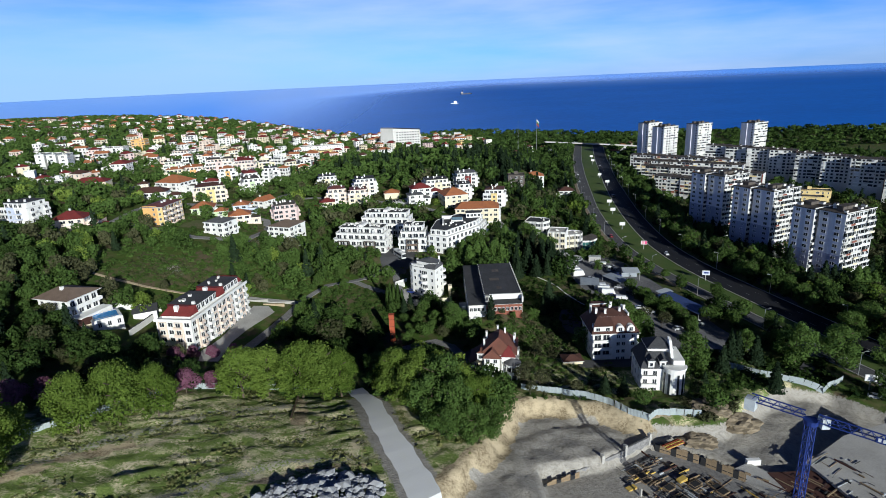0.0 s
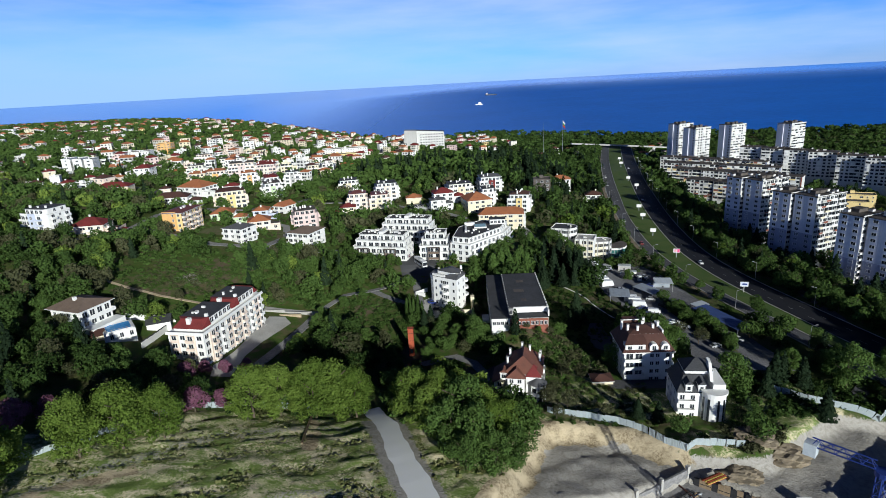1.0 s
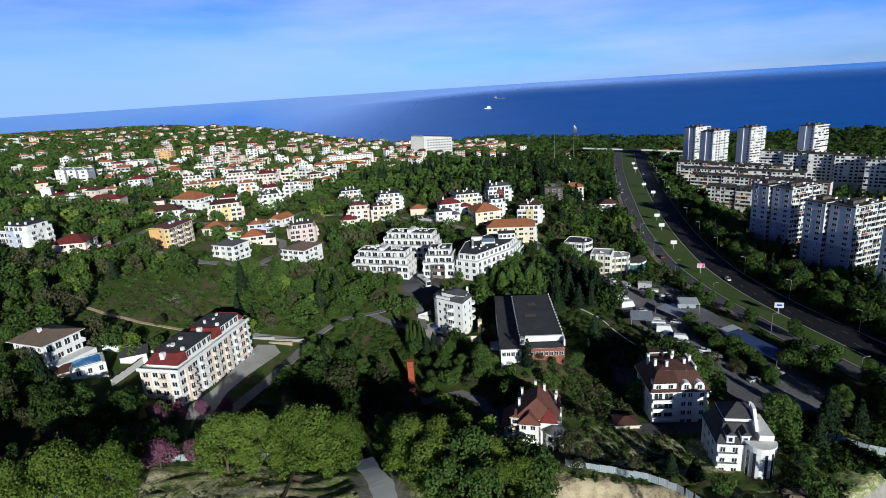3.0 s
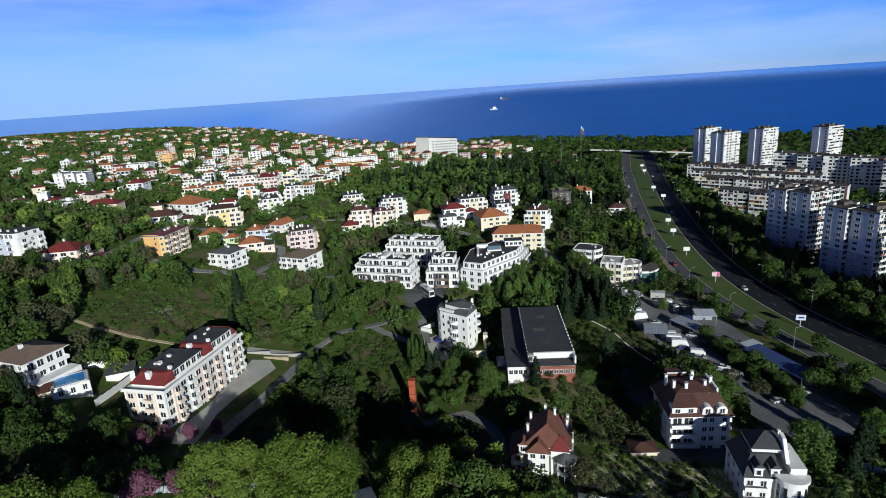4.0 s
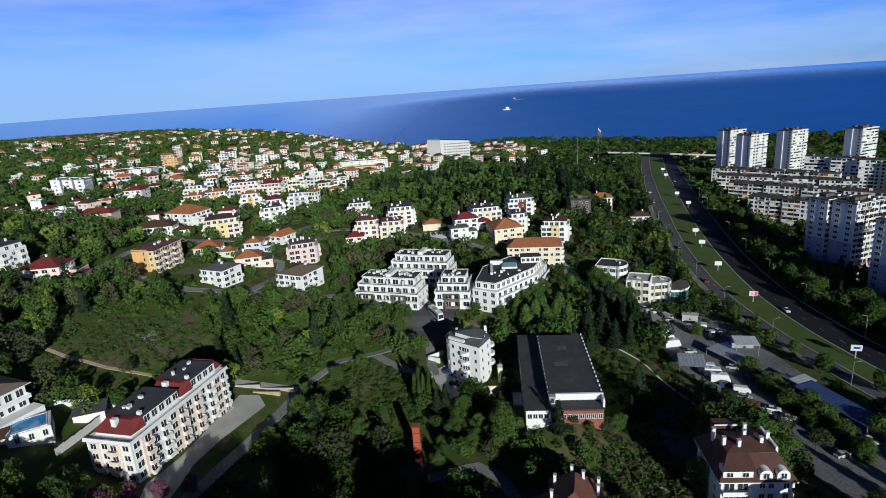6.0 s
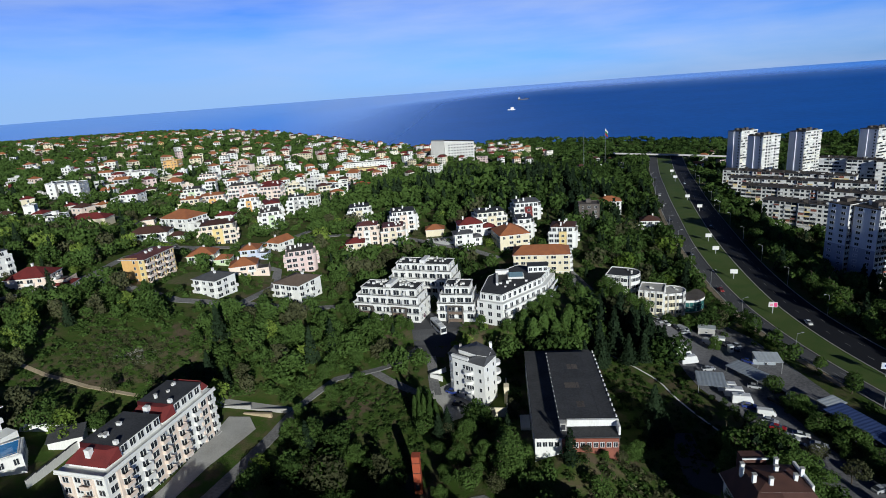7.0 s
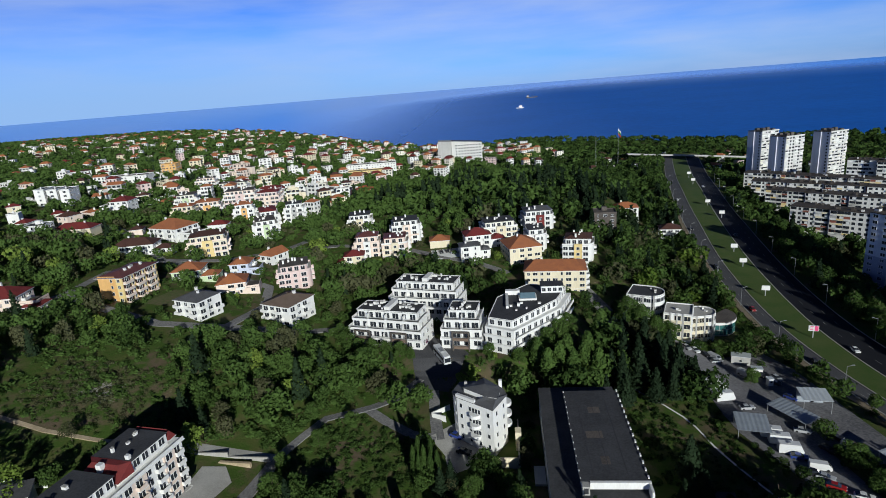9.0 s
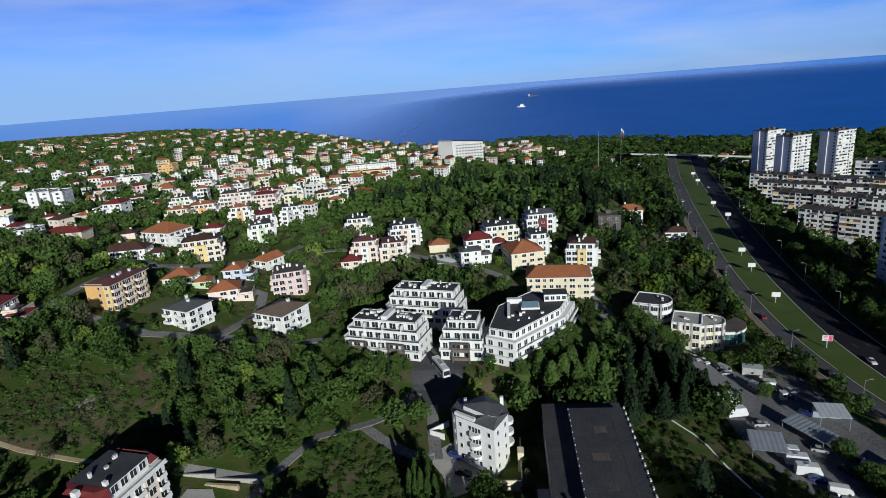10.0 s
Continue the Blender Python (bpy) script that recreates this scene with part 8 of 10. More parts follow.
def park_vehicles():
    made = {}
    spots = [
        ("camper", "white", 64.7, 271.6, 100), ("camper", "white", 65.3, 268.3, 100), ("camper", "white", 66.1, 264.4, 100), ("car", "silver", 71.0, 260.2, 95),
        ("camper", "white", 72.0, 246.0, 80), ("camper", "white", 72.8, 242.8, 80), ("car", "blue", 74.4, 236.0, 75), ("van", "white", 77.4, 232.0, 75),
        ("car", "black", 75.0, 229.3, 75), ("car", "red", 77.2, 224.4, 60), ("car", "silver", 78.4, 219.6, 60), ("car", "white", 81.8, 221.2, 70),
        ("car", "black", 62.4, 298.2, 20), ("car", "silver", 65.0, 298.5, 20), ("car", "white", 67.8, 297.8, 20), ("car", "black", 70.8, 296.2, 20),
        ("car", "silver", 73.2, 291.8, 100), ("van", "white", 79.5, 283.5, 30), ("car", "black", 86.5, 278.0, 60), ("car", "black", 92.0, 268.0, 40),
        ("car", "black", 84.0, 241.0, 30), ("car", "silver", 86.0, 236.5, 40), ("car", "black", 96.5, 205.5, 110), ("car", "silver", 88.5, 199.0, 110),
        ("car", "silver", 92.0, 214.0, 100), ("car", "white", 101.0, 208.0, 20),
        ("car", "silver", 69.6, 303.0, 20), ("van", "silver", 73.3, 294.5, 30), ("car", "black", 76.6, 300.0, 20), ("car", "blue", 87.4, 268.5, 40), ("car", "silver", 81.7, 249.7, 70),
        ("car", "black", 89.1, 247.6, 40), ("van", "silver", 90.4, 242.0, 40), ("car", "silver", 76.6, 227.9, 60), ("car", "black", 79.2, 215.5, 60), ("car", "silver", 84.0, 216.5, 70), ("camper", "white", 73.4, 238.6, 80),
        ("car", "black", 94.6, 233.0, 100), ("car", "silver", 96.2, 228.0, 100), ("car", "blue", 88.0, 225.5, 40), ("car", "black", 86.2, 206.0, 110), ("car", "white", 93.5, 201.0, 110), ("car", "black", 84.5, 283.5, 20), ("car", "silver", 88.6, 281.0, 20),
        ("coach", "white", -22.0, 276.0, 26), ("car", "blue", -14.8, 239.8, 60), ("car", "black", -12.3, 233.2, 70),
        ("car", "silver", -35.0, 378.0, 20), ("car", "black", -32.0, 379.5, 20), ("car", "black", -29.0, 380.5, 20), ("car", "silver", -25.0, 378.0, 100),
        ("car", "red", -204.0, 268.0, 60), ("car", "silver", 129.0, 150.5, 60), ("car", "white", 133.5, 147.0, 60),
    ]
    for y, lane, c in ((292, 0, "black"), (340, 0, "red"), (392, 0, "silver"), (300, 2, "white"), (450, 2, "black"), (520, 0, "silver"), (560, 0, "white"), (470, 0, "black"), (610, 2, "silver"), (396, 0, "black")):
        spots.append(("car", c, float(road_edge(lane, y)) + 2.4, y, -3))
    for kind, c, x, y, rot in spots:
        if inside(PLANTED, x, y):
            continue
        m = pose(x, y, (road_z(y) if rot == -3 else gz(x, y)) + 0.17, 0, 0, rot)
        if (kind, c) not in made:
            made[kind, c] = vehicle(kind, c)
            made[kind, c].matrix_basis = m
        else:
            copy_thing(made[kind, c], m)


park_vehicles()


# ---- canopies, booths, lamp posts, billboards ----
def shelter(x, y, rot, w, d, h, m, label):
    t = thing("canopy", label, "canopy", pose(x, y, gz(x, y) + 0.14, 0, 0, rot), "car park shelters")
    n = max(2, int(w / 1.2))
    s = Shape()
    v, f = [], []
    for k in range(2 * n + 1):
        u = -w / 2 + w * k / (2 * n)
        up = 0.05 * (k % 2)
        v += [(u, -d / 2, h + up), (u, d / 2, h + 0.5 + up), (u, -d / 2, h - 0.06), (u, d / 2, h + 0.44)]
        if k:
            a = 4 * (k - 1)
            f += [(a, a + 4, a + 5, a + 1), (a + 2, a + 3, a + 7, a + 6), (a, a + 2, a + 6, a + 4), (a + 1, a + 5, a + 7, a + 3)]
    part("roof", s.add(v, f, m), t)
    for i in (-1, 1):
        for j in (-1, 1):
            part("post", Shape().box(i * (w / 2 - 0.3) - 0.07, i * (w / 2 - 0.3) + 0.07, j * (d / 2 - 0.3) - 0.07, j * (d / 2 - 0.3) + 0.07, -0.2, h - 0.062, M["steel"]), t)
    part("back_wall", Shape().box(-w / 2 + 0.4, w / 2 - 0.4, d / 2 - 0.6, d / 2 - 0.5, 0, h - 0.1, M["canopy"]), t)


shelter(67.2, 247.6, -12, 8.5, 8.5, 3.0, M["canopy"], "grey corrugated shelter roof on steel posts")
shelter(82, 256.2, -62, 12.5, 6.0, 2.9, M["canopy"], "long grey corrugated shelter on steel posts")
shelter(91.5, 263.5, -8, 8.0, 7.0, 4.2, M["sheet"], "pale arched fuelling canopy on posts")
shelter(100.5, 222.5, -70, 24.0, 7.0, 3.2, M["blue_roof"], "long blue sheet roof over a market row")
shelter(97.5, 236.0, -70, 5.0, 6.0, 3.2, M["sheet"], "pale sheet roof at the market row")


def booth(x, y, rot, w, d, h, m, label):
    t = thing("booth", label, "booth", pose(x, y, gz(x, y) + 0.14, 0, 0, rot), "car park booths")
    part("wall", Shape().box(-w / 2, w / 2, -d / 2, d / 2, 0, h, M[m]), t)
    part("roof", Shape().box(-w / 2 - 0.2, w / 2 + 0.2, -d / 2 - 0.2, d / 2 + 0.2, h + 0.003, h + 0.15, M["sheet"]), t)
    part("window", window_mesh(1.0, 0.9), t, at=pose(0, -d / 2, 1.0))
    part("door", Shape().box(w / 2 + 0.003, w / 2 + 0.05, -0.4, 0.4, 0.0, 2.0, M["frame"]), t)


booth(82, 293.5, -20, 6.0, 3.6, 3.0, "grey", "low grey gatehouse beside the car park")
booth(83.8, 284.7, -10, 3.2, 2.2, 2.4, "white", "small white kiosk on the car park")
booth(84.9, 277.4, 10, 1.6, 1.6, 2.4, "white", "narrow white parking booth")


def lamp_post(x, y, rot):
    t = thing("street_lamp", "tall grey street lamp with a single arm", "street lamp", pose(x, y, gz(x, y), 0, 0, rot), "street lamps along the road")
    part("pole", Shape().tube(0, 0, -0.3, 8.6, 0.11, 0.07, M["steel"], 8), t)
    part("arm", Shape().beam((0, 0, 8.55), (1.7, 0, 9.0), 0.09, M["steel"]), t)
    part("lamp_head", Shape().box(1.4, 2.2, -0.14, 0.14, 8.95, 9.1, M["steel"]), t)
    return t


_lamp = None
for y in range(165, 640, 36):
    for off, rot in ((0, 0), (3, 180)):
        lx = float(road_edge(off, y)) + (0.8 if off else -0.8)
        m = pose(lx, y, gz(lx, y), 0, 0, rot)
        if _lamp is None:
            _lamp = lamp_post(m.translation.x, m.translation.y, rot)
        else:
            copy_thing(_lamp, m)


def billboard(x, y, face, h, label, w=3.4, hh=2.2):
    t = thing("billboard", label, "billboard", pose(x, y, gz(x, y) + 0.2, 0, 0, -12), "roadside billboards")
    part("post", Shape().box(-0.18, 0.18, -0.1, 0.1, -0.4, h, M["steel"]), t)
    board = part("panel", Shape().box(-w / 2, w / 2, -0.15, 0.15, h, h + hh, M["frame"]), t)
    if face == "pink":
        pink = mat("pink_print", (0.75, 0.08, 0.22), (0.68, 0.07, 0.2), 0.5, 1, 4, 0.0)
        part("poster", Shape().box(-w / 2 + 0.15, w * 0.08, -0.17, -0.153, h + 0.15, h + hh - 0.15, M["frame"]), board)
        part("poster", Shape().box(w * 0.09, w / 2 - 0.15, -0.17, -0.153, h + 0.15, h + hh - 0.15, pink), board, "pink printed poster half")
        for k in range(3):
            part("print_bar", Shape().box(-w / 2 + 0.5, -0.1, -0.19, -0.173, h + 0.5 + k * 0.6, h + 0.75 + k * 0.6, pink), board)
    elif face == "blue":
        part("poster", Shape().box(-w / 2 + 0.15, w / 2 - 0.15, -0.17, -0.153, h + 0.15, h + hh - 0.15, M["lilac"]), board)
        part("print_bar", Shape().box(-w / 4, w / 3, -0.19, -0.173, h + 0.8, h + 1.5, M["blue_paint"]), board)
    else:
        part("poster", Shape().box(-w / 2 + 0.15, w / 2 - 0.15, -0.17, -0.153, h + 0.15, h + hh - 0.15, M["white"]), board)


for bx, by, face, h in ((115.0, 311.7, "pink", 2.9), (125.0, 255.8, "blue", 2.9), (101.2, 414.9, "white", 3.2), (126.6, 419.5, "white", 2.6), (122.1, 395.4, "white", 2.4), (116.3, 355.4, "white", 2.8), (180, 674.9, "white", 3.6), (169.3, 628, "white", 3.6), (151.5, 536.6, "white", 2.4), (147.7, 497.6, "white", 2.8), (163.8, 513.6, "white", 3.4), (130.7, 155.8, "white", 3.0)):
    billboard(bx, by, face, h, {"pink": "roadside billboard with a pink and white poster", "blue": "roadside billboard with a pale blue poster", "white": "blank white roadside billboard on a post"}[face])


def flag_mast(x, y, h, cols, label):
    t = thing("flagpole", label, "flagpole", pose(x, y, gz(x, y)))
    part("pole", Shape().tube(0, 0, -0.3, h, 0.28, 0.12, M["steel"], 8), t)
    for k, c in enumerate(cols):
        v = []
        for i in range(6):
            u = i * 0.6
            dz = -1.3 * u
            v += [(u + 0.15, 0.5 * math.sin(i * 1.2), h - 1 + dz - k * 2.4), (u + 0.15, 0.5 * math.sin(i * 1.2), h - 3.4 + dz - k * 2.4)]
        part("flag_stripe", Shape().add(v, [(2 * i, 2 * i + 1, 2 * i + 3, 2 * i + 2) for i in range(5)], c), t)


flag_mast(133, 781, 50, [M["frame"], mat("flag_green", (0.02, 0.22, 0.08), None, 0.7), mat("flag_red", (0.5, 0.03, 0.03), None, 0.7)], "very tall flagpole with a white, green and red flag")
flag_mast(108, 781, 46, [], "very tall bare white flagpole")


def ship(x, y, L, m, label, deck):
    r = math.hypot(x, y)
    z = -52 + 115 * max(0, (r - 1300) / 3630) ** 1.2
    t = thing("ship", label, "ship", pose(x, y, z, 0, 0, 4), "ships at anchor")
    part("hull", loft([(-L / 2, 1.0, -2, L * 0.08, 3.5), (-L * 0.35, L * 0.07, -2, L * 0.075, L * 0.075), (L * 0.4, L * 0.07, -2, L * 0.075, L * 0.075), (L / 2, L * 0.05, -2, L * 0.08, L * 0.06)], m), t).matrix_basis = pose(0, 0, 0, 0, 0, 90)
    part("bridge", Shape().box(-L * 0.46 if deck else -L * 0.1, -L * 0.3 if deck else L * 0.28, -L * 0.05, L * 0.05, L * 0.0755, L * (0.2 if deck else 0.32), M["grey" if deck else "white"]), t)
    part("funnel", Shape().tube(-L * 0.34 if deck else L * 0.1, 0, L * 0.2, L * 0.36, L * 0.02, L * 0.02, M["dark_metal"], 8), t)
    for k in range(3):
        part("mast", Shape().tube(L * (0.05 + 0.12 * k), 0, L * 0.07, L * 0.2, L * 0.008, L * 0.005, M["dark_metal"], 6), t)


ship(79, 2620, 34, M["white"], "white ship at anchor on the sea", False)
ship(164, 3245, 62, M["dark_metal"], "long dark cargo ship at anchor", True)


# ---- the building site ----
def sheet_fence(pts, label, h=2.2):
    t = thing("site_fence", label, "fence", group="site fences")

    def panel():
        v, f = [], []
        n = 10
        for k in range(n + 1):
            u, o = 2.0 * k / n, 0.05 * (k % 2)
            v += [(u, o, 0.05), (u, o, h), (u, o + 0.02, 0.05), (u, o + 0.02, h)]
            if k:
                a = 4 * (k - 1)
                f += [(a, a + 4, a + 5, a + 1), (a + 3, a + 7, a + 6, a + 2), (a + 1, a + 5, a + 7, a + 3)]
        return mesh_from("fence_panel", v, f, [M["fence"]])

    pm = shared(("fence", h), panel)
    post = shared(("fence_post", h), lambda: Shape().box(-0.06, 0.06, 0.07, 0.19, -0.5, h + 0.1, M["steel"]).mesh("fence_post"))
    rng = random.Random(5)
    for (x1, y1), (x2, y2) in zip(pts, pts[1:]):
        L = math.hypot(x2 - x1, y2 - y1)
        n = max(1, round(L / 2.02))
        for k in range(n):
            x, y = x1 + (x2 - x1) * k / n, y1 + (y2 - y1) * k / n
            xe, ye = x1 + (x2 - x1) * (k + 1) / n, y1 + (y2 - y1) * (k + 1) / n
            tilt = math.degrees(math.atan2(gz(xe, ye) - gz(x, y), L / n))
            a = math.degrees(math.atan2(y2 - y1, x2 - x1))
            part("fence_panel", pm, t, at=pose(x, y, gz(x, y) + rng.uniform(-0.12, 0.05), rng.uniform(-4, 4), -tilt, a + rng.uniform(-2, 2)))
            part("fence_post", post, t, at=pose(x, y, gz(x, y), 0, 0, a))


sheet_fence([(-104, 112), (-97, 118), (-92, 124.5), (-78, 146.5), (-65, 152.5), (-48, 158.5), (-36, 160)], "pale corrugated sheet fence along the lane", 1.9)
sheet_fence([(22, 154), (34, 151), (41, 148.5), (46, 145), (50, 139.5), (54.7, 136.2), (57.5, 138), (63, 138.2), (70, 137.5)], "leaning pale sheet fence above the site")
sheet_fence([(92, 166.5), (99, 161), (107, 158.5), (116, 155), (126, 161)], "pale green sheet fence beside the road")

ribbon("gravel_track", TRACK, lambda k: 5.2 + 3.2 * k + 0.45 * math.sin(k * 37) + 0.3 * math.sin(k * 91 + 1), M["gravel"], 0.16, "pale gravel track down to the site", "track", step=1.5)


def rubble():
    rng = np.random.default_rng(8)
    V, F = [], []
    bm = bmesh.new()
    bmesh.ops.create_icosphere(bm, subdivisions=1, radius=1.0)
    base = np.array([v.co[:] for v in bm.verts])
    faces = [[v.index for v in f.verts] for f in bm.faces]
    bm.free()
    n = 0
    for k in range(1150):
        u = rng.uniform()
        x = rng.uniform(-43, -15)
        y = 88 + 22 * rng.uniform() ** 0.8
        lim = 109 - 0.035 * (x + 25) ** 2
        if y > lim:
            continue
        s = rng.uniform(0.15, 0.85) ** 1.5 * (2.0 if rng.uniform() < 0.1 else 1.0) + 0.12
        heap = 1.6 * math.exp(-((x + 28) ** 2) / 120) * max(0, 1 - abs(y - 99) / 11)
        p = base * rng.uniform(0.65, 1.2, base.shape) * np.array([1.3, 1, 0.7]) * s
        a = rng.uniform(0, 6.28)
        p = np.stack([p[:, 0] * math.cos(a) - p[:, 1] * math.sin(a), p[:, 0] * math.sin(a) + p[:, 1] * math.cos(a), p[:, 2]], 1)
        V.append(p + np.array([x, y, gz(x, y) + heap + 0.15 * s]))
        F += [[i + n for i in f] for f in faces]
        n += len(base)
    me = mesh_from("rubble", np.concatenate(V), F, [M["stone"]])
    tagged(new("rubble", me), "heap of pale grey broken stone on the slope", "rubble", kind="stuff")


rubble()

g = thing("wooden_trough", "long weathered timber chute lying down the slope", "timber")
for k, (o, w) in enumerate(((-0.25, 0.1), (0.25, 0.1), (0.0, 0.9))):
    a, b = Vector((-45, 151, gz(-45, 151) + 0.5)), Vector((-42.5, 133, gz(-42.5, 133) + 0.5))
    part("plank", Shape().beam(a + Vector((o, 0, 0.15 if k < 2 else 0)), b + Vector((o, 0, 0.15 if k < 2 else 0)), 0.14 if k < 2 else 0.3, M["wood"]), g)


def pit_works():
    zf = gz(55, 85) + 0.05
    t = thing("foundation_slab", "concrete foundation slab in the excavated pit", "slab", pose(0, 0, zf))
    part("slab", Shape().prism([(24, 120), (36, 124.5), (53, 132), (63, 125), (78, 110), (98, 92), (98, 56), (24, 56)], -1, 0.35, M["park_asphalt"]), t)
    w = thing("retaining_wall", "raw concrete retaining wall at the pit edge, panels darkened for shade", "wall", pose(0, 0, zf))
    pts = [(31, 121), (38.5, 123.9), (45.5, 127.5), (53.5, 132)]
    for k, ((x1, y1), (x2, y2)) in enumerate(zip(pts, pts[1:])):
        L = math.hypot(x2 - x1, y2 - y1)
        # panels take a darker grey than the piers in place of the wall's shade
        part("wall_panel", Shape().box(0, L - 0.3, -0.25, 0.25, -0.5, 2.6 + 0.5 * k, M["park_asphalt"]), w, at=pose(x1, y1, 0, 0, 0, math.degrees(math.atan2(y2 - y1, x2 - x1))))
        part("pier", Shape().box(-0.4, 0.4, -0.45, 0.45, -0.5, 4.6, M["concrete"]), w, at=pose(x2, y2, 0, 0, 0, 25))
    e = thing("shutter_wall", "dark weathered shutters lining the pit edge", "formwork", pose(0, 0, zf))
    for (x1, y1), (x2, y2), h in (((21.6, 115.6), (31.6, 119.6), 2.9), ((54.4, 130.4), (63.6, 124.2), 2.6), ((63.9, 123.9), (75.4, 113.4), 2.6)):
        L = math.hypot(x2 - x1, y2 - y1)
        n = int(L / 1.25)
        for k in range(n):
            m = pose(x1 + (x2 - x1) * k / n, y1 + (y2 - y1) * k / n, 0, 0, 0, math.degrees(math.atan2(y2 - y1, x2 - x1)))
            part("shutter_panel", Shape().box(0, L / n - 0.05, -0.1, 0.1, 0.36, h + 0.3 * (k % 3), M["wood" if k % 3 else "rubber"]).box(0.1, L / n - 0.15, -0.16, -0.103, 1.2, 1.4, M["rubber"]), e, at=m)
    f = thing("formwork", "timber formwork grids with yellow beams on the slab", "formwork", pose(0, 0, zf + 0.36))
    rng = random.Random(3)
    for k in range(220):
        x, y = rng.uniform(27, 80), rng.uniform(84, 130)
        if y > 129 - abs(x - 51) * 0.72:
            continue
        L = rng.choice((1.5, 2.4, 3.6, 5.5))
        a = 28 if rng.random() < 0.55 else 118
        m = M["wood"] if rng.random() < 0.72 else (M["yellow_wood"] if rng.random() < 0.5 else M["sheet"])
        part("beam", Shape().box(-L / 2, L / 2, -0.1, 0.1, 0, 0.22 + 0.3 * rng.random(), m), f, at=pose(x, y, 0.02, 0, 0, a + rng.uniform(-4, 4)))
    for k in range(70):
        x, y = rng.uniform(30, 76), rng.uniform(86, 124)
        if y > 126 - abs(x - 51) * 0.72:
            continue
        a = 28 + rng.uniform(-3, 3)
        part("shutter_panel", Shape().box(-1.3, 1.3, -1.0, 1.0, 0, 0.3, M["wood"]).box(-1.1, 1.1, -0.8, 0.8, 0.303, 0.33, M["rubber"]), f, at=pose(x, y, 0.02 + 0.35 * rng.random(), 0, 0, a))
    for k in range(16):
        x, y = rng.uniform(33, 64), rng.uniform(88, 120)
        part("rebar_grid", Shape().box(-1.6, 1.6, -1.2, 1.2, 0, 0.12, M["dark_metal"]).box(-1.2, 1.2, -0.8, 0.8, 0.123, 0.2, M["rust_red"] if k % 3 == 0 else M["felt"]), f, at=pose(x, y, 0.3, 0, 0, 28))
    for k in range(9):
        x, y = rng.uniform(36, 62), rng.uniform(92, 118)
        part("column_starter", Shape().box(-0.25, 0.25, -0.25, 0.25, 0, 2.6, M["concrete"]), f, at=pose(x, y, 0, 0, 0, 28))
    for k in range(7):
        x, y = rng.uniform(38, 60), rng.uniform(92, 118)
        for j in range(3):
            part("timber_stack", Shape().box(-1.3, 1.3, -0.7, 0.7, j * 0.22, j * 0.22 + 0.2, M["yellow_wood"]), f, at=pose(x, y, 0.25, 0, 0, 28 + rng.uniform(-6, 6)))
    d = thing("concrete_deck", "pale new concrete deck beside the crane", "slab", pose(0, 0, zf))
    part("deck", Shape().prism([(88, 119), (104, 129), (120, 134), (124, 110), (110, 84), (92, 96)], -2, 3.4, M["concrete"]), d)
    part("deck", Shape().prism([(70, 119), (74.5, 121), (90, 100), (86, 97)], -2, 2.6, M["concrete"]), d)
    part("white_block", Shape().box(74, 77.4, 120.5, 121.6, 2.0, 3.5, M["white"]), d)
    p = thing("plank_deck", "dark timber decking with scattered boards", "decking", pose(0, 0, zf))
    for k in range(40):
        u = rng.uniform(0, 1)
        x, y = 74 + 20 * rng.random(), 98 + 16 * rng.random()
        part("plank", Shape().box(-2.4, 2.4, -0.13, 0.13, 0, 0.1, M["wood"] if k % 4 else M["tile_brown"]), p, at=pose(x, y, 2.7 + 0.12 * (k % 3), 0, 0, -52 + rng.uniform(-5, 5)))
    part("deck_base", Shape().prism([(77, 117), (88, 117), (96, 100), (90, 92), (80, 96)], -2, 2.65, M["tile_brown"]), p)
    s = thing("spoil_heap", "heap of brown spoil and broken brick", "heap")
    for x, y, r, h, m in ((74, 142, 6, 1.5, "earth"), (66, 131, 5, 1.6, "earth"), (80, 138, 6, 2.0, "earth")):
        bm = bmesh.new()
        bmesh.ops.create_icosphere(bm, subdivisions=4, radius=1.0)
        for v in bm.verts:
            q = v.co.copy()
            n = 1 + 0.35 * noise.noise(q * 2.3 + Vector((x, y, 0))) + 0.15 * noise.noise(q * 7)
            v.co = Vector((q.x * r * n, q.y * r * 0.8 * n, max(q.z, -0.2) * h * n))
        me = bpy.data.meshes.new("mound")
        bm.to_mesh(me)
        bm.free()
        me.materials.append(M[m])
        part("mound", me, s, at=pose(x, y, gz(x, y) - 0.1))
    # the crowd of small timbers, props and bars lying on the slab and the decks
    loose = Shape()
    for k in range(1500):
        x, y = rng.uniform(25, 100), rng.uniform(84, 130)
        on_deck = x > 80
        if (not on_deck and y > 129 - abs(x - 51) * 0.72) or (on_deck and y > 122 - abs(x - 92) * 0.4) or (60 < x < 76 and y < 96 and rng.random() < 0.5):
            continue
        L, wd = rng.choice((0.8, 1.4, 2.2, 3.6, 5.0)), rng.choice((0.06, 0.09, 0.14, 0.3))
        a = radians((28 if rng.random() < 0.55 else 118) + rng.uniform(-5, 5))
        zz = zf + (3.42 if x > 88 and y > 95 else 2.7 if x > 76 else 0.36) + rng.uniform(0, 0.35)
        d = Vector((math.cos(a), math.sin(a), 0)) * L / 2
        if on_deck and rng.random() < 0.6:
            continue
        loose.beam(Vector((x, y, zz)) - d, Vector((x, y, zz)) + d, wd, M[rng.choice(("rubber", "rubber", "dark_metal", "wood", "wood", "tile_brown", "sheet"))])
    single("loose_timbers", loose, "crowd of loose timbers, bars and shutters on the slab", "building material", kind="stuff")
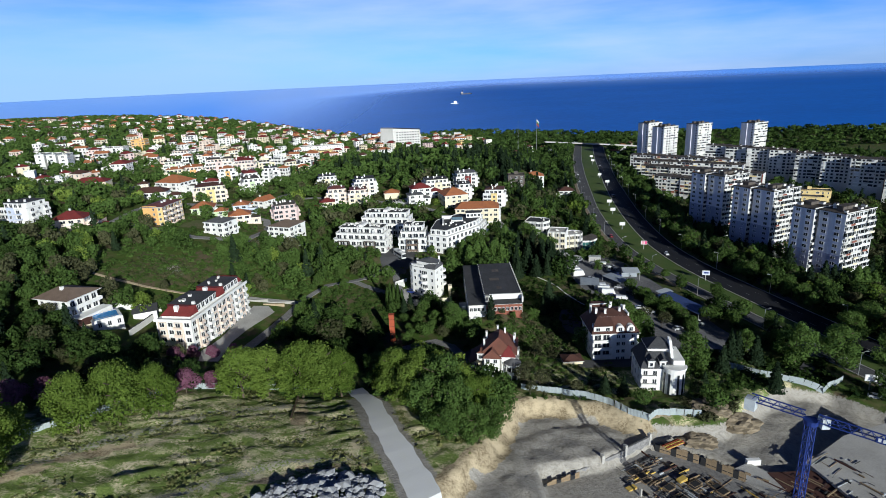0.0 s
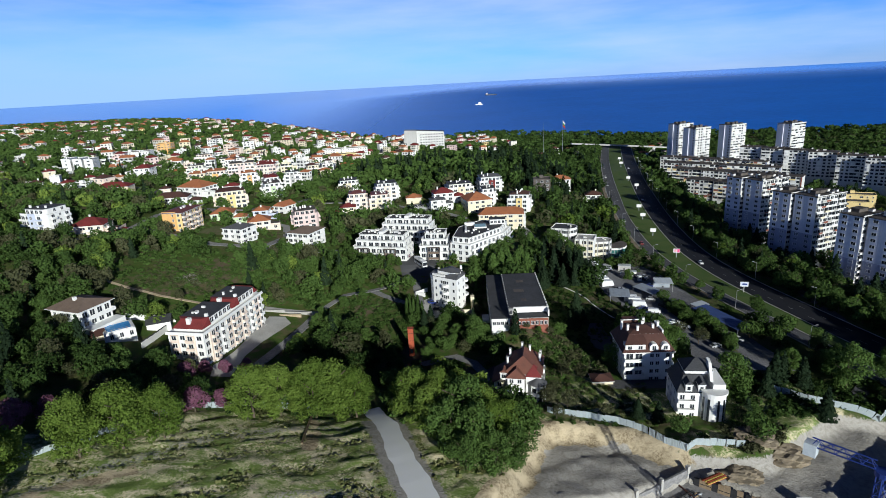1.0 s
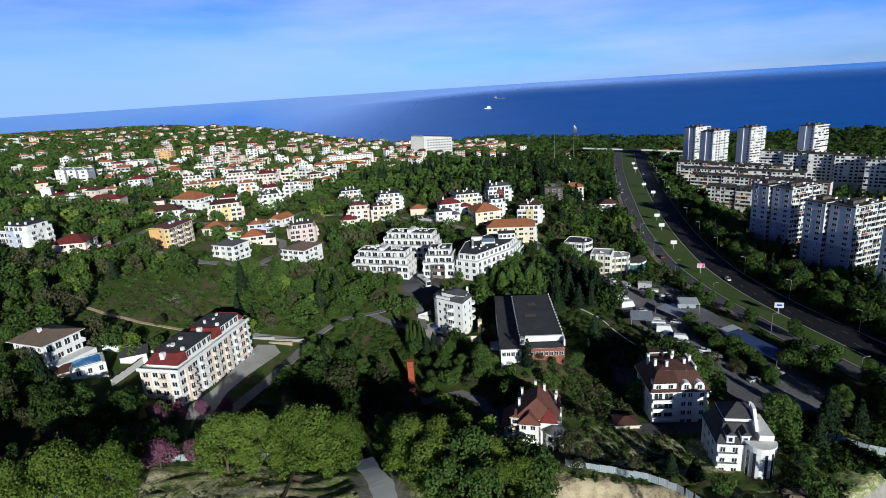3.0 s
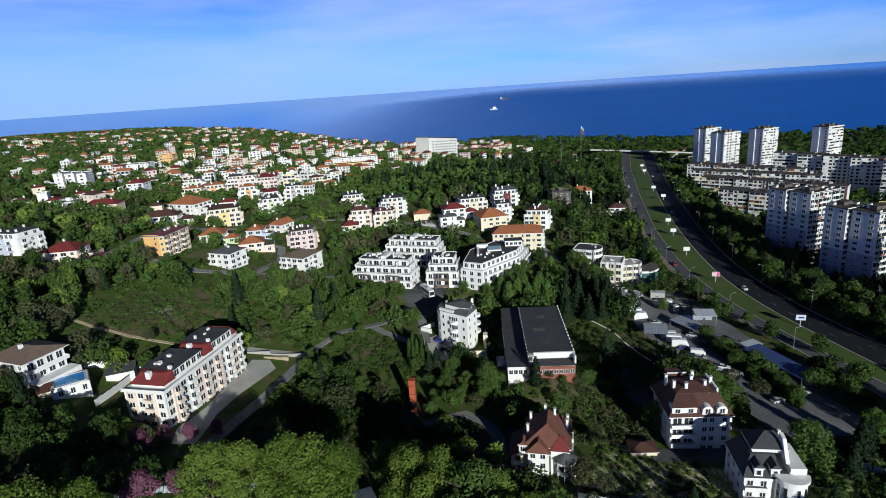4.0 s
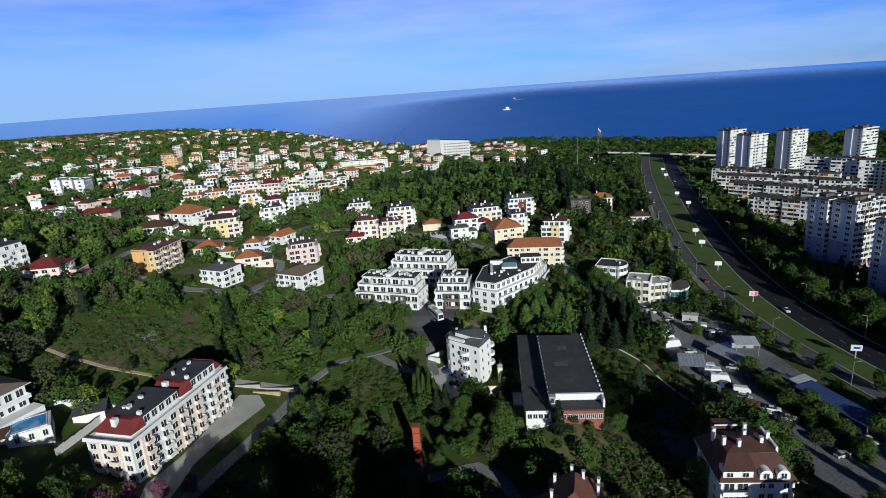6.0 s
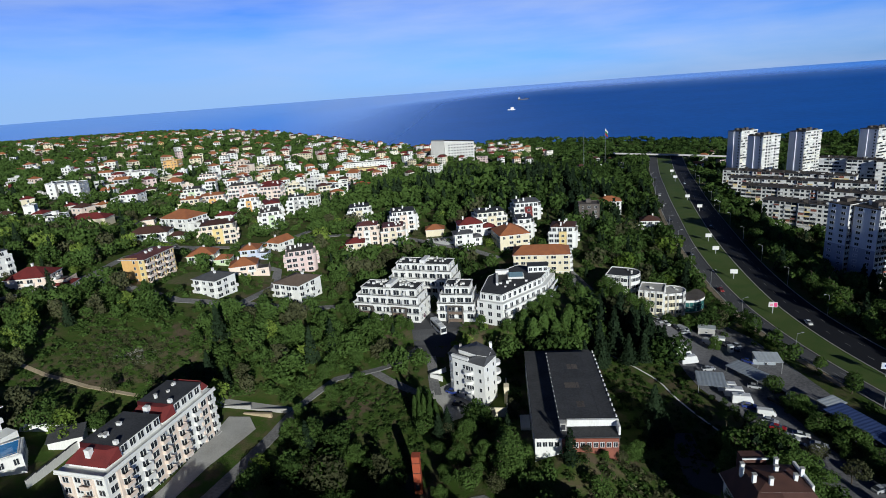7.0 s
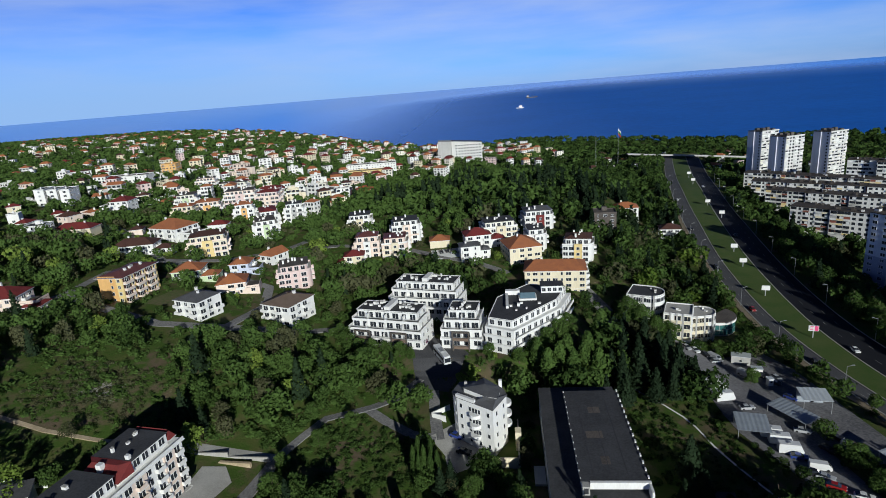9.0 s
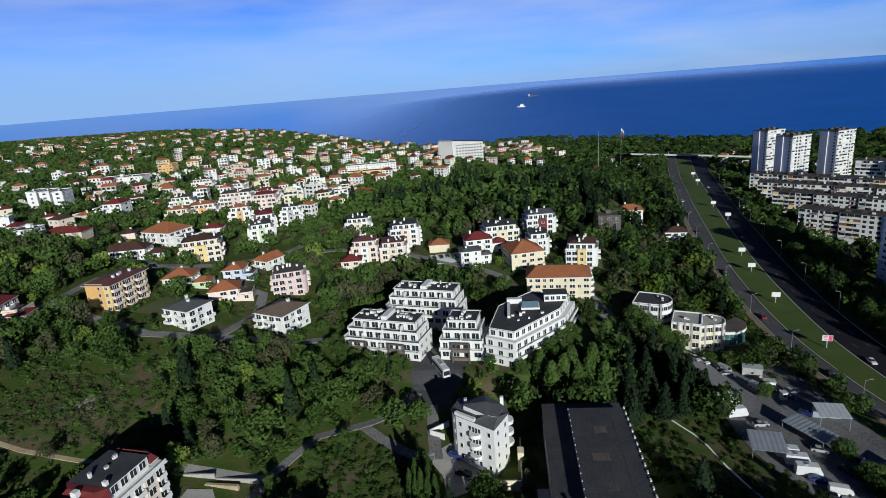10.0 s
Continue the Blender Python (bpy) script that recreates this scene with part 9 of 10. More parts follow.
    st = thing("timber_stack", "stack of long boards beside the pit", "timber", pose(58.5, 128.5, gz(60, 134) + 0.1, 0, 0, 25))
    for k in range(9):
        part("board", Shape().box(-3, 3, -0.14, 0.14, 0, 0.16, M["yellow_wood"] if k % 2 else M["rust_red"]), st, at=pose(rng.uniform(-0.4, 0.4), (k % 5) * 0.5 - 1, 0.17 * (k // 5)))


pit_works()


def tower_crane(x, y, top):
    zb = gz(x, y)
    t = thing("tower_crane", "blue lattice tower crane with pale counterweight", "crane", pose(x, y, zb, 0, 0, 0))
    H = top - zb
    b = M["blue_paint"]
    w = 0.6
    for i, j in ((-1, -1), (1, -1), (1, 1), (-1, 1)):
        part("mast_chord", Shape().beam((i * w, j * w, 0), (i * w, j * w, H), 0.15, b), t)
    for k in range(int(H / 1.9)):
        z = k * 1.9
        s = Shape()
        for (i, j), (p, q) in (((-1, -1), (1, -1)), ((1, -1), (1, 1)), ((1, 1), (-1, 1)), ((-1, 1), (-1, -1))):
            s.beam((i * w, j * w, z), (p * w, q * w, z + 1.9), 0.1, b)
            s.beam((i * w, j * w, z), (p * w, q * w, z), 0.1, b)
        part("mast_lattice", s, t)
    part("slew_ring", Shape().tube(0, 0, H, H + 0.8, 1.2, 1.2, b, 12), t)
    part("cab", Shape().box(0.9, 2.3, -1.6, -0.2, H - 0.2, H + 1.7, M["sheet"]), t, "pale operator's cab")
    yaw = -45.0
    c, sn = math.cos(radians(yaw)), math.sin(radians(yaw))
    P = lambda u, v, z: (u * c - v * sn, u * sn + v * c, H + z)

    def boom(u0, u1, name):
        for v, z in ((-0.6, 1.0), (0.6, 1.0), (0, 2.2)):
            part(name + "_chord", Shape().beam(P(u0, v, z), P(u1, v, z), 0.17, b), t)
        n = int(abs(u1 - u0) / 1.6)
        for k in range(n):
            a, e = u0 + (u1 - u0) * k / n, u0 + (u1 - u0) * (k + 1) / n
            s = Shape()
            for v in (-0.6, 0.6):
                s.beam(P(a, v, 1.0), P((a + e) / 2, 0, 2.2), 0.08, b)
                s.beam(P((a + e) / 2, 0, 2.2), P(e, v, 1.0), 0.08, b)
            s.beam(P(a, -0.6, 1.0), P(a, 0.6, 1.0), 0.08, b)
            part(name + "_lattice", s, t)

    boom(1, 38, "jib")
    boom(-1, -9.5, "counter_jib")
    part("counterweight", Shape().add([P(u, v, z) for z in (-0.9, 1.3) for u, v in ((-10.4, -0.9), (-8.6, -0.9), (-8.6, 0.9), (-10.4, 0.9))], [(3, 2, 1, 0), (4, 5, 6, 7), (0, 1, 5, 4), (1, 2, 6, 5), (2, 3, 7, 6), (3, 0, 4, 7)], M["sheet"]), t, "pale concrete counterweight")
    part("name_plate", Shape().add([P(u, v, z) for v in (-0.75, -0.7) for u, z in ((9, 0.9), (14, 0.9), (14, 2.0), (9, 2.0))], [(0, 1, 2, 3), (7, 6, 5, 4), (0, 4, 5, 1), (1, 5, 6, 2), (2, 6, 7, 3), (3, 7, 4, 0)], b), t)
    for k in range(7):
        u = 9.3 + k * 0.65
        part("plate_bar", Shape().add([P(u, -0.77, 1.15), P(u + 0.42, -0.77, 1.15), P(u + 0.42, -0.77, 1.8), P(u, -0.77, 1.8)], [(0, 1, 2, 3)], M["frame"]), t)
    FOOT.append((x, y, 3, 3, 0))


tower_crane(61.8, 84.2, 37.5)


# ---- where things may grow ----
CLEAR = [
    (SITE, 1.0),
    ([(-110, 75), (-92, 118), (-75, 142), (-62, 148), (-32, 152), (8, 136), (2, 120), (-3, 105), (-12, 75)], 0.0),
    ([(64, 190), (60, 255), (60, 300), (72, 296), (92, 290), (108, 250), (110, 205), (112, 190), (90, 188)], 0.0),
    ([(-150, 230), (-124, 224), (-102, 226), (-100, 246), (-112, 262), (-136, 262), (-151, 252)], 0.0),
    ([(-88, 170), (-84, 222), (-78, 232), (-61, 230), (-65, 214), (-71, 188), (-72, 168)], 0.0),
    ([(-142, 210), (-142, 227), (-98, 228), (-103, 213), (-112, 205), (-131, 206)], 0.0),
    ([(-30, 299), (-34, 284), (-29, 262), (-19, 262), (-13, 280), (-17, 287)], 0.0),
    ([(-24, 238), (-16, 248), (-6, 228), (-16, 220)], 0.0),
    ([(45, 200), (52, 196), (57, 206), (54, 214), (54, 224), (49, 224), (45, 214)], 0.0),
    ([(74, 210), (76, 188), (82, 178), (96, 179), (112, 186), (108, 205), (90, 212)], 0.0),
    ([(24, 152), (24, 178), (47, 176), (54, 150), (72, 149), (72, 140), (46, 146)], 0.0),
    ([(-127, 182), (-118, 178), (-104, 172), (-94, 184), (-98, 202), (-112, 202)], 0.0),
    ([(-63, 219), (-56, 234), (-46, 246), (-38, 248), (-27, 238), (-24, 224), (-23, 204), (-34, 205), (-44, 213), (-54, 214)], 0.0),
    ([(33, 208), (33, 256), (40, 262), (46, 272), (56, 258), (62, 232), (60, 212), (50, 202), (42, 206)], 0.0),
    ([(24, 176), (24, 203), (33, 206), (42, 206), (49, 198), (48, 176)], 0.0),
    ([(74, 152), (74, 172), (86, 180), (104, 186), (126, 182), (138, 172), (128, 156), (100, 148), (86, 146)], 0.0),
]
CLEAR.append(([(-25, 184), (-25, 203), (-16, 203), (-16, 184)], 0.0))
CLEAR.append(([(-142, 292), (-139, 316), (-122, 316), (-124, 294)], 0.0))
CLEAR.append(([(43, 164), (43, 178), (70, 178), (70, 164)], 0.0))
CLEAR.append(([(8, 156), (8, 166), (26, 166), (26, 152)], 0.0))
PATHS = [
    ([(-196, 262), (-186, 276), (-176, 300), (-178, 330), (-166, 352), (-140, 360), (-118, 384), (-108, 412)], 5.0),
    ([(-176, 300), (-150, 290), (-128, 284), (-104, 288), (-76, 292), (-62, 298)], 4.6),
    ([(-166, 352), (-128, 340), (-104, 330), (-98, 310), (-104, 288)], 5.0),
    ([(-118, 384), (-90, 396), (-60, 394), (-36, 378), (-10, 362), (2, 352)], 5.0),
    ([(-29, 158), (-25, 149), (-17, 127), (-9, 110), (-4, 96)], 7.0),
    ([(-63, 226), (-58, 236), (-53.5, 244), (-46, 248), (-41, 251), (-35, 256), (-29, 268)], 4.4),
    ([(-62.3, 227), (-64.5, 215.2), (-67.2, 202.5), (-71.2, 186.6), (-73.2, 175.8), (-73.4, 163.5)], 4.4),
    ([(-42, 249.5), (-36, 244.8), (-27.4, 239.6), (-20.5, 239)], 3.6),
    ([(-18, 189.6), (-11, 191.3), (-4.6, 193.4), (1.6, 188.2), (4.7, 181), (5.2, 173)], 4.0),
    ([(-150, 228), (-138, 224.6), (-124, 223.4), (-110, 224.6), (-98, 227)], 2.6),
    ([(-24, 262), (-22, 248), (-22, 238)], 4.0),
    ([(40, 272), (46, 261), (51, 250), (56, 235)], 2.0),
]


def WOODS(x, y):
    rng_field = np.sin(x / 17.0 + 1.3 * np.sin(y / 23.0)) * np.sin(y / 19.0 + np.sin(x / 29.0))
    return 0.86 + 0.14 * rng_field


def PINES(x, y):
    hill = np.exp(-((x - 45) ** 2 / 70**2 + (y - 500) ** 2 / 110**2))
    grove = np.exp(-((x - 44) ** 2 / 14**2 + (y - 265) ** 2 / 35**2))
    return 0.07 + 0.6 * hill * (1 - 0.8 * np.exp(-((x + 5) ** 2 / 28**2 + (y - 520) ** 2 / 45**2))) + 0.7 * np.exp(-((x + 75) ** 2 / 30**2 + (y - 505) ** 2 / 16**2)) + 0.8 * grove


def TALL(x, y):
    return 1 - 0.5 * np.exp(-((x + 9) ** 2 / 15**2 + (y - 210) ** 2 / 17**2)) - 0.58 * np.exp(-((x + 40) ** 2 / 34**2 + (y - 174) ** 2 / 17**2)) + 0.4 * np.exp(-((x - 26) ** 2 / 90**2 + (y - 505) ** 2 / 110**2)) + 0.4 * np.exp(-((x - 35) ** 2 / 26**2 + (y - 272) ** 2 / 45**2))


# ---- trees ----
def outer_leaves(rng, c, r, n, lo, hi, flat):
    """n places and ways out, on the outer skin of a heap of balls at c with radii r."""
    m = 4 * n
    b = rng.choice(len(r), m, p=r**2 / (r**2).sum())
    d = rng.normal(size=(m, 3))
    d /= np.linalg.norm(d, axis=1)[:, None]
    p = c[b] + d * (r[b] * rng.uniform(lo, hi, m))[:, None] * flat
    deep = (np.linalg.norm((p[:, None] - c[None]) / flat, axis=2) / r[None]).min(axis=1)
    keep = np.argsort(deep < lo, kind="stable")[:n]
    return p[keep], d[keep]


def crown(kind, n, seed, size):
    """Sprays of leaves in a crown of unit height and about unit width: corners and three-cornered faces."""
    rng = np.random.default_rng(seed)
    if kind == "broad":
        k = 7
        c = np.stack([rng.uniform(-0.27, 0.27, k), rng.uniform(-0.27, 0.27, k), rng.uniform(0.34, 0.74, k)], 1)
        c[0] = (0, 0, 0.62)
        r = rng.uniform(0.2, 0.31, k)
        p, d = outer_leaves(rng, c, r, n, 0.72, 1.1, np.array([1, 1, 0.85]))
    elif kind == "round":
        k = 34
        z = rng.uniform(0.14, 0.9, k)
        a = rng.uniform(0, 2 * math.pi, k)
        w = 0.40 * np.sin(np.pi * np.clip(z + 0.06, 0, 1)) ** 0.8 * rng.uniform(0.3, 1.0, k)
        c = np.stack([np.cos(a) * w, np.sin(a) * w, z], 1)
        r = rng.uniform(0.065, 0.165, k)
        p, d = outer_leaves(rng, c, r, n, 0.6, 1.18, np.ones(3))
    elif kind == "cone":
        h = 1 - np.sqrt(rng.uniform(0.0, 1, n)) * 0.92
        a = rng.uniform(0, 2 * math.pi, n)
        tier = 0.75 + 0.25 * np.cos(h * 46)
        rad = (1.02 - h) * 0.32 * rng.uniform(0.55, 1.05, n) * tier + 0.01
        d = np.stack([np.cos(a), np.sin(a), np.full(n, 0.35)], 1)
        p = np.stack([np.cos(a) * rad, np.sin(a) * rad, h], 1)
    elif kind == "poplar":
        h = rng.uniform(0.08, 1, n)
        a = rng.uniform(0, 2 * math.pi, n)
        rad = 0.15 * np.sin(np.pi * np.clip(h, 0, 1) ** 0.8) ** 0.6 * rng.uniform(0.6, 1.1, n) + 0.01
        d = np.stack([np.cos(a), np.sin(a), np.full(n, 0.2)], 1)
        p = np.stack([np.cos(a) * rad, np.sin(a) * rad, h], 1)
    else:  # bush
        d = rng.normal(size=(n, 3))
        d /= np.linalg.norm(d, axis=1)[:, None]
        d[:, 2] = np.abs(d[:, 2])
        p = d * np.array([0.5, 0.5, 0.9]) * (rng.uniform(0.6, 1.05, n) * (0.8 + 0.25 * np.sin(d[:, 0] * 5 + d[:, 1] * 4)))[:, None]
    nor = d + rng.normal(0, 0.45, (n, 3))
    nor /= np.linalg.norm(nor, axis=1)[:, None]
    t = np.cross(nor, rng.normal(size=(n, 3)))
    t /= np.linalg.norm(t, axis=1)[:, None]
    u = np.cross(nor, t)
    s = size * rng.uniform(0.6, 1.25, n)[:, None]
    tip = rng.uniform(0.15, 0.55, (n, 1))
    v = np.stack([p - t * s * 0.55 - u * s * 0.3, p + t * s * 0.55 - u * s * 0.3 + nor * s * 0.2 * tip, p + u * s * 0.75 - nor * s * 0.2], 1).reshape(-1, 3)
    return v, np.arange(3 * n).reshape(-1, 3)


def free(x, y, pad=0.0):
    """True where no building, road or yard stands."""
    ok = np.ones(np.shape(x), bool)
    for fx, fy, hw, hd, rot in FOOT:
        c, s = math.cos(radians(rot)), math.sin(radians(rot))
        dx, dy = x - fx, y - fy
        ok &= ~((np.abs(c * dx + s * dy) < hw + pad) & (np.abs(-s * dx + c * dy) < hd + pad))
    off = x - road_x(y)
    ok &= ~((off > np.interp(y, EDGE_Y, EDGES[0]) - 2 - pad) & (off < np.interp(y, EDGE_Y, EDGES[3]) + 2 + pad) & (y < 850))
    for poly, p in CLEAR:
        ok &= ~(inside(poly, x, y) | (edge_distance(poly, x, y) < p + pad * 0.6))
    for pts, w in PATHS:
        ok &= edge_line(pts, x, y) > w / 2 + 0.8 + pad
    return ok


def beside(x, y, pad, low):
    """Garden trees stay low: the factor for heights beside houses."""
    k = np.ones(np.shape(x))
    for fx, fy, hw, hd, rot in FOOT:
        c, s = math.cos(radians(rot)), math.sin(radians(rot))
        dx, dy = x - fx, y - fy
        k[(np.abs(c * dx + s * dy) < hw + pad) & (np.abs(-s * dx + c * dy) < hd + pad)] = low
    return k


def scatter(x0, x1, y0, y1, step, seed):
    rng = np.random.default_rng(seed)
    X, Y = np.meshgrid(np.arange(x0, x1, step), np.arange(y0, y1, step))
    X, Y = X.ravel(), Y.ravel()
    return X + rng.uniform(-0.5, 0.5, X.size) * step, Y + rng.uniform(-0.5, 0.5, Y.size) * step, rng


def plant(name, kinds, x, y, h, wide, m, label, seed, category="trees"):
    """Many trees joined into one mesh."""
    rng = np.random.default_rng(seed)
    V, Q, T, n = [], [], [], 0
    z = ground(x, y)
    which = rng.integers(0, len(kinds), len(x))
    for k, (tv, tq) in enumerate(kinds):
        sel = np.where(which == k)[0]
        if not len(sel):
            continue
        a = rng.uniform(0, 2 * math.pi, len(sel))
        c, s = np.cos(a)[:, None], np.sin(a)[:, None]
        W, Hh = wide[sel][:, None], h[sel][:, None]
        vx = (tv[None, :, 0] * c - tv[None, :, 1] * s) * W + x[sel][:, None]
        vy = (tv[None, :, 0] * s + tv[None, :, 1] * c) * W + y[sel][:, None]
        vz = tv[None, :, 2] * Hh + z[sel][:, None] - 0.2
        V.append(np.stack([vx, vy, vz], -1).reshape(-1, 3))
        Q.append((tq[None] + (np.arange(len(sel)) * len(tv))[:, None, None] + n).reshape(-1, tq.shape[1]))
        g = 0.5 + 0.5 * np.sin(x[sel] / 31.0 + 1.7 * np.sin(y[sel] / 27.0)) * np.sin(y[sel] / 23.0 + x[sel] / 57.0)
        # tint also carries shade: lowered round two spots where the trees lie shaded
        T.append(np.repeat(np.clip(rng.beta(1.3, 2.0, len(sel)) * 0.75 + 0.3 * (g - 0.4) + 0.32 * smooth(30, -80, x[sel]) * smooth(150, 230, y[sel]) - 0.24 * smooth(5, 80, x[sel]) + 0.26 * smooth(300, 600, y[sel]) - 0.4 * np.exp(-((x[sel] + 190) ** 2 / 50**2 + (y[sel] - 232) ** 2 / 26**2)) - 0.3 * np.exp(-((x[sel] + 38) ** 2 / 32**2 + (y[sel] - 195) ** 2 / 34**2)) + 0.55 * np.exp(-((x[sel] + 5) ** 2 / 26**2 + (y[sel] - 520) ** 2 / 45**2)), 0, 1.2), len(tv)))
        n += len(sel) * len(tv)
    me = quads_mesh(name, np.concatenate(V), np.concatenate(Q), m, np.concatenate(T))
    return tagged(new(name, me), label, category, kind="stuff")


def forest():
    # middle distance
    layers = [(0, 232, [crown("round" if k % 2 else "broad", 740, 10 + k, 0.071) for k in range(5)]), (232, 320, [crown("round" if k % 2 else "broad", 440, 20 + k, 0.091) for k in range(5)]), (320, 999, [crown("broad", 215, 25 + k, 0.13) for k in range(4)])]
    x, y, rng = scatter(-330, 330, 140, 430, 6.4, 5)
    view = (np.abs(x - 5) < 0.86 * y + 25)
    keep = free(x, y, 1.2) & view & (rng.uniform(size=x.size) < WOODS(x, y))
    x, y = x[keep], y[keep]
    pine = rng.uniform(size=x.size) < PINES(x, y)
    h = (4.5 + 8.0 * rng.beta(1.5, 1.7, x.size)) * TALL(x, y) * np.where(y > 262, beside(x, y, 9.0, 0.48), 1.0)
    wide = h * rng.uniform(0.8, 1.1, x.size)
    sort = rng.uniform(size=x.size)
    for k, (a, b, crowns) in enumerate(layers):
        for j, (lo, hi, m, words) in enumerate(((0.0, 0.74, "leaf", "dense mixed spring woodland on the slopes"), (0.74, 0.82, "leaf_bright", "fresh yellow-green trees among the woodland"), (0.82, 1.0, "bare", "brownish trees still coming into leaf"))):
            s = ~pine & (y >= a) & (y < b) & (sort >= lo) & (sort < hi)
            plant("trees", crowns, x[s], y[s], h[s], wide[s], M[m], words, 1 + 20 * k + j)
    con = [crown("cone", 420, 30 + k, 0.075) for k in range(3)]
    plant("conifers", con, x[pine], y[pine], h[pine] * 1.25, h[pine] * 1.0, M["needle"], "dark conifers in the woodland", 2)
    # row of trees along the car park's edge
    rng = np.random.default_rng(77)
    y = np.linspace(203, 239, 15) + rng.uniform(-1, 1, 15)
    x = np.interp(y, [200, 210, 218, 236, 250], [76, 76, 75, 67.5, 63]) - rng.uniform(0.5, 3.0, 15)
    h = rng.uniform(2.4, 5.0, 15)
    plant("trees", layers[0][2], x, y, h, h * rng.uniform(0.8, 1.0, 15), M["leaf"], "row of low dark green trees beside the car park", 91)
    x, y = rng.uniform(84, 97, 90), rng.uniform(196, 243, 90)
    x, y = x[inside(PLANTED, x, y)], y[inside(PLANTED, x, y)]
    h = rng.uniform(1.4, 5.6, x.size)
    plant("shrubs", layers[0][2], x, y, h, h * rng.uniform(1.0, 1.3, x.size), M["leaf"], "dense shrubs and small trees between parked cars", 92, "shrubs")
    # shrubs
    bu = [crown("bush", 70, 50 + k, 0.22) for k in range(3)]
    x, y, rng = scatter(-290, 190, 125, 390, 4.2, 6)
    keep = free(x, y, 0.4) & (np.abs(x - 5) < 0.86 * y + 15) & (rng.uniform(size=x.size) < 0.5)
    x, y = x[keep], y[keep]
    h = rng.uniform(1.2, 3.4, x.size)
    plant("shrubs", bu, x, y, h, h * 1.5, M["leaf"], "undergrowth of green shrubs", 3, "shrubs")
    # farther
    far = [crown("broad", 95, 60 + k, 0.2) for k in range(4)]
    x, y, rng = scatter(-680, 560, 430, 830, 8.6, 7)
    keep = free(x, y, 1.0) & (rng.uniform(size=x.size) < WOODS(x, y)) & (np.abs(x - 5) < 0.86 * y + 25)
    x, y = x[keep], y[keep]
    pine = rng.uniform(size=x.size) < PINES(x, y)
    h = rng.uniform(6, 11, x.size) * TALL(x, y) * beside(x, y, 7.0, 0.75)
    plant("trees", far, x[~pine], y[~pine], h[~pine], h[~pine] * rng.uniform(0.8, 1.15, (~pine).sum()), M["leaf"], "green trees between far houses", 4)
    fc = [crown("cone", 130, 70 + k, 0.14) for k in range(2)]
    plant("conifers", fc, x[pine], y[pine], h[pine] * 1.3, h[pine] * 1.2, M["needle"], "dark conifers on the wooded hill", 5)
    vf = [crown("broad", 34, 80 + k, 0.32) for k in range(3)]
    x, y, rng = scatter(-1900, 1200, 830, 2250, 16.0, 8)
    keep = (y < coast_y(x) - 5) & (rng.uniform(size=x.size) < 0.8) & free(x, y) & (np.abs(x - 5) < 0.9 * y + 40)
    x, y = x[keep], y[keep]
    h = rng.uniform(7, 13, x.size)
    plant("trees", vf, x, y, h, h * 1.3, M["leaf"], "distant woods and gardens towards the sea", 6)


# ---- single trees near the camera's way ----
def trunk_mesh(seed, h, r, limbs=6):
    rng = random.Random(seed)
    s = Shape()
    pts = [Vector((0, 0, -0.6))]
    for k in range(4):
        pts.append(pts[-1] + Vector((rng.uniform(-0.25, 0.25), rng.uniform(-0.25, 0.25), h * 0.18)))
    n = 7
    v, f = [], []
    for i, p in enumerate(pts):
        rr = r * (1 - 0.17 * i)
        v += [(p.x + rr * math.cos(2 * math.pi * k / n), p.y + rr * math.sin(2 * math.pi * k / n), p.z) for k in range(n)]
        if i:
            a = n * (i - 1)
            f += [(a + k, a + (k + 1) % n, a + n + (k + 1) % n, a + n + k) for k in range(n)]
    s.add(v, f, M["bark"])
    for k in range(limbs):
        a = 2 * math.pi * k / limbs + rng.uniform(-0.4, 0.4)
        b = pts[2 + k % 3]
        e = b + Vector((math.cos(a) * h * 0.24, math.sin(a) * h * 0.24, h * rng.uniform(0.12, 0.3)))
        s.beam(b, e, r * 0.5, M["bark"])
    return s.mesh("trunk")


def tree_kind(name, label, kind, m, seed, h, wide, n, size, tint, group):
    t = thing(name, label, "tree", group=group)
    v, q = crown(kind, n, seed, size)
    v = v * np.array([wide, wide, h])
    rng = np.random.default_rng(seed)
    part("crown", quads_mesh("crown", v, q, m, np.full(len(v), tint)), t)
    part("trunk", trunk_mesh(seed, h, h * 0.022 if kind != "poplar" else h * 0.012, 6 if kind in ("broad", "round") else 0), t)
    return t


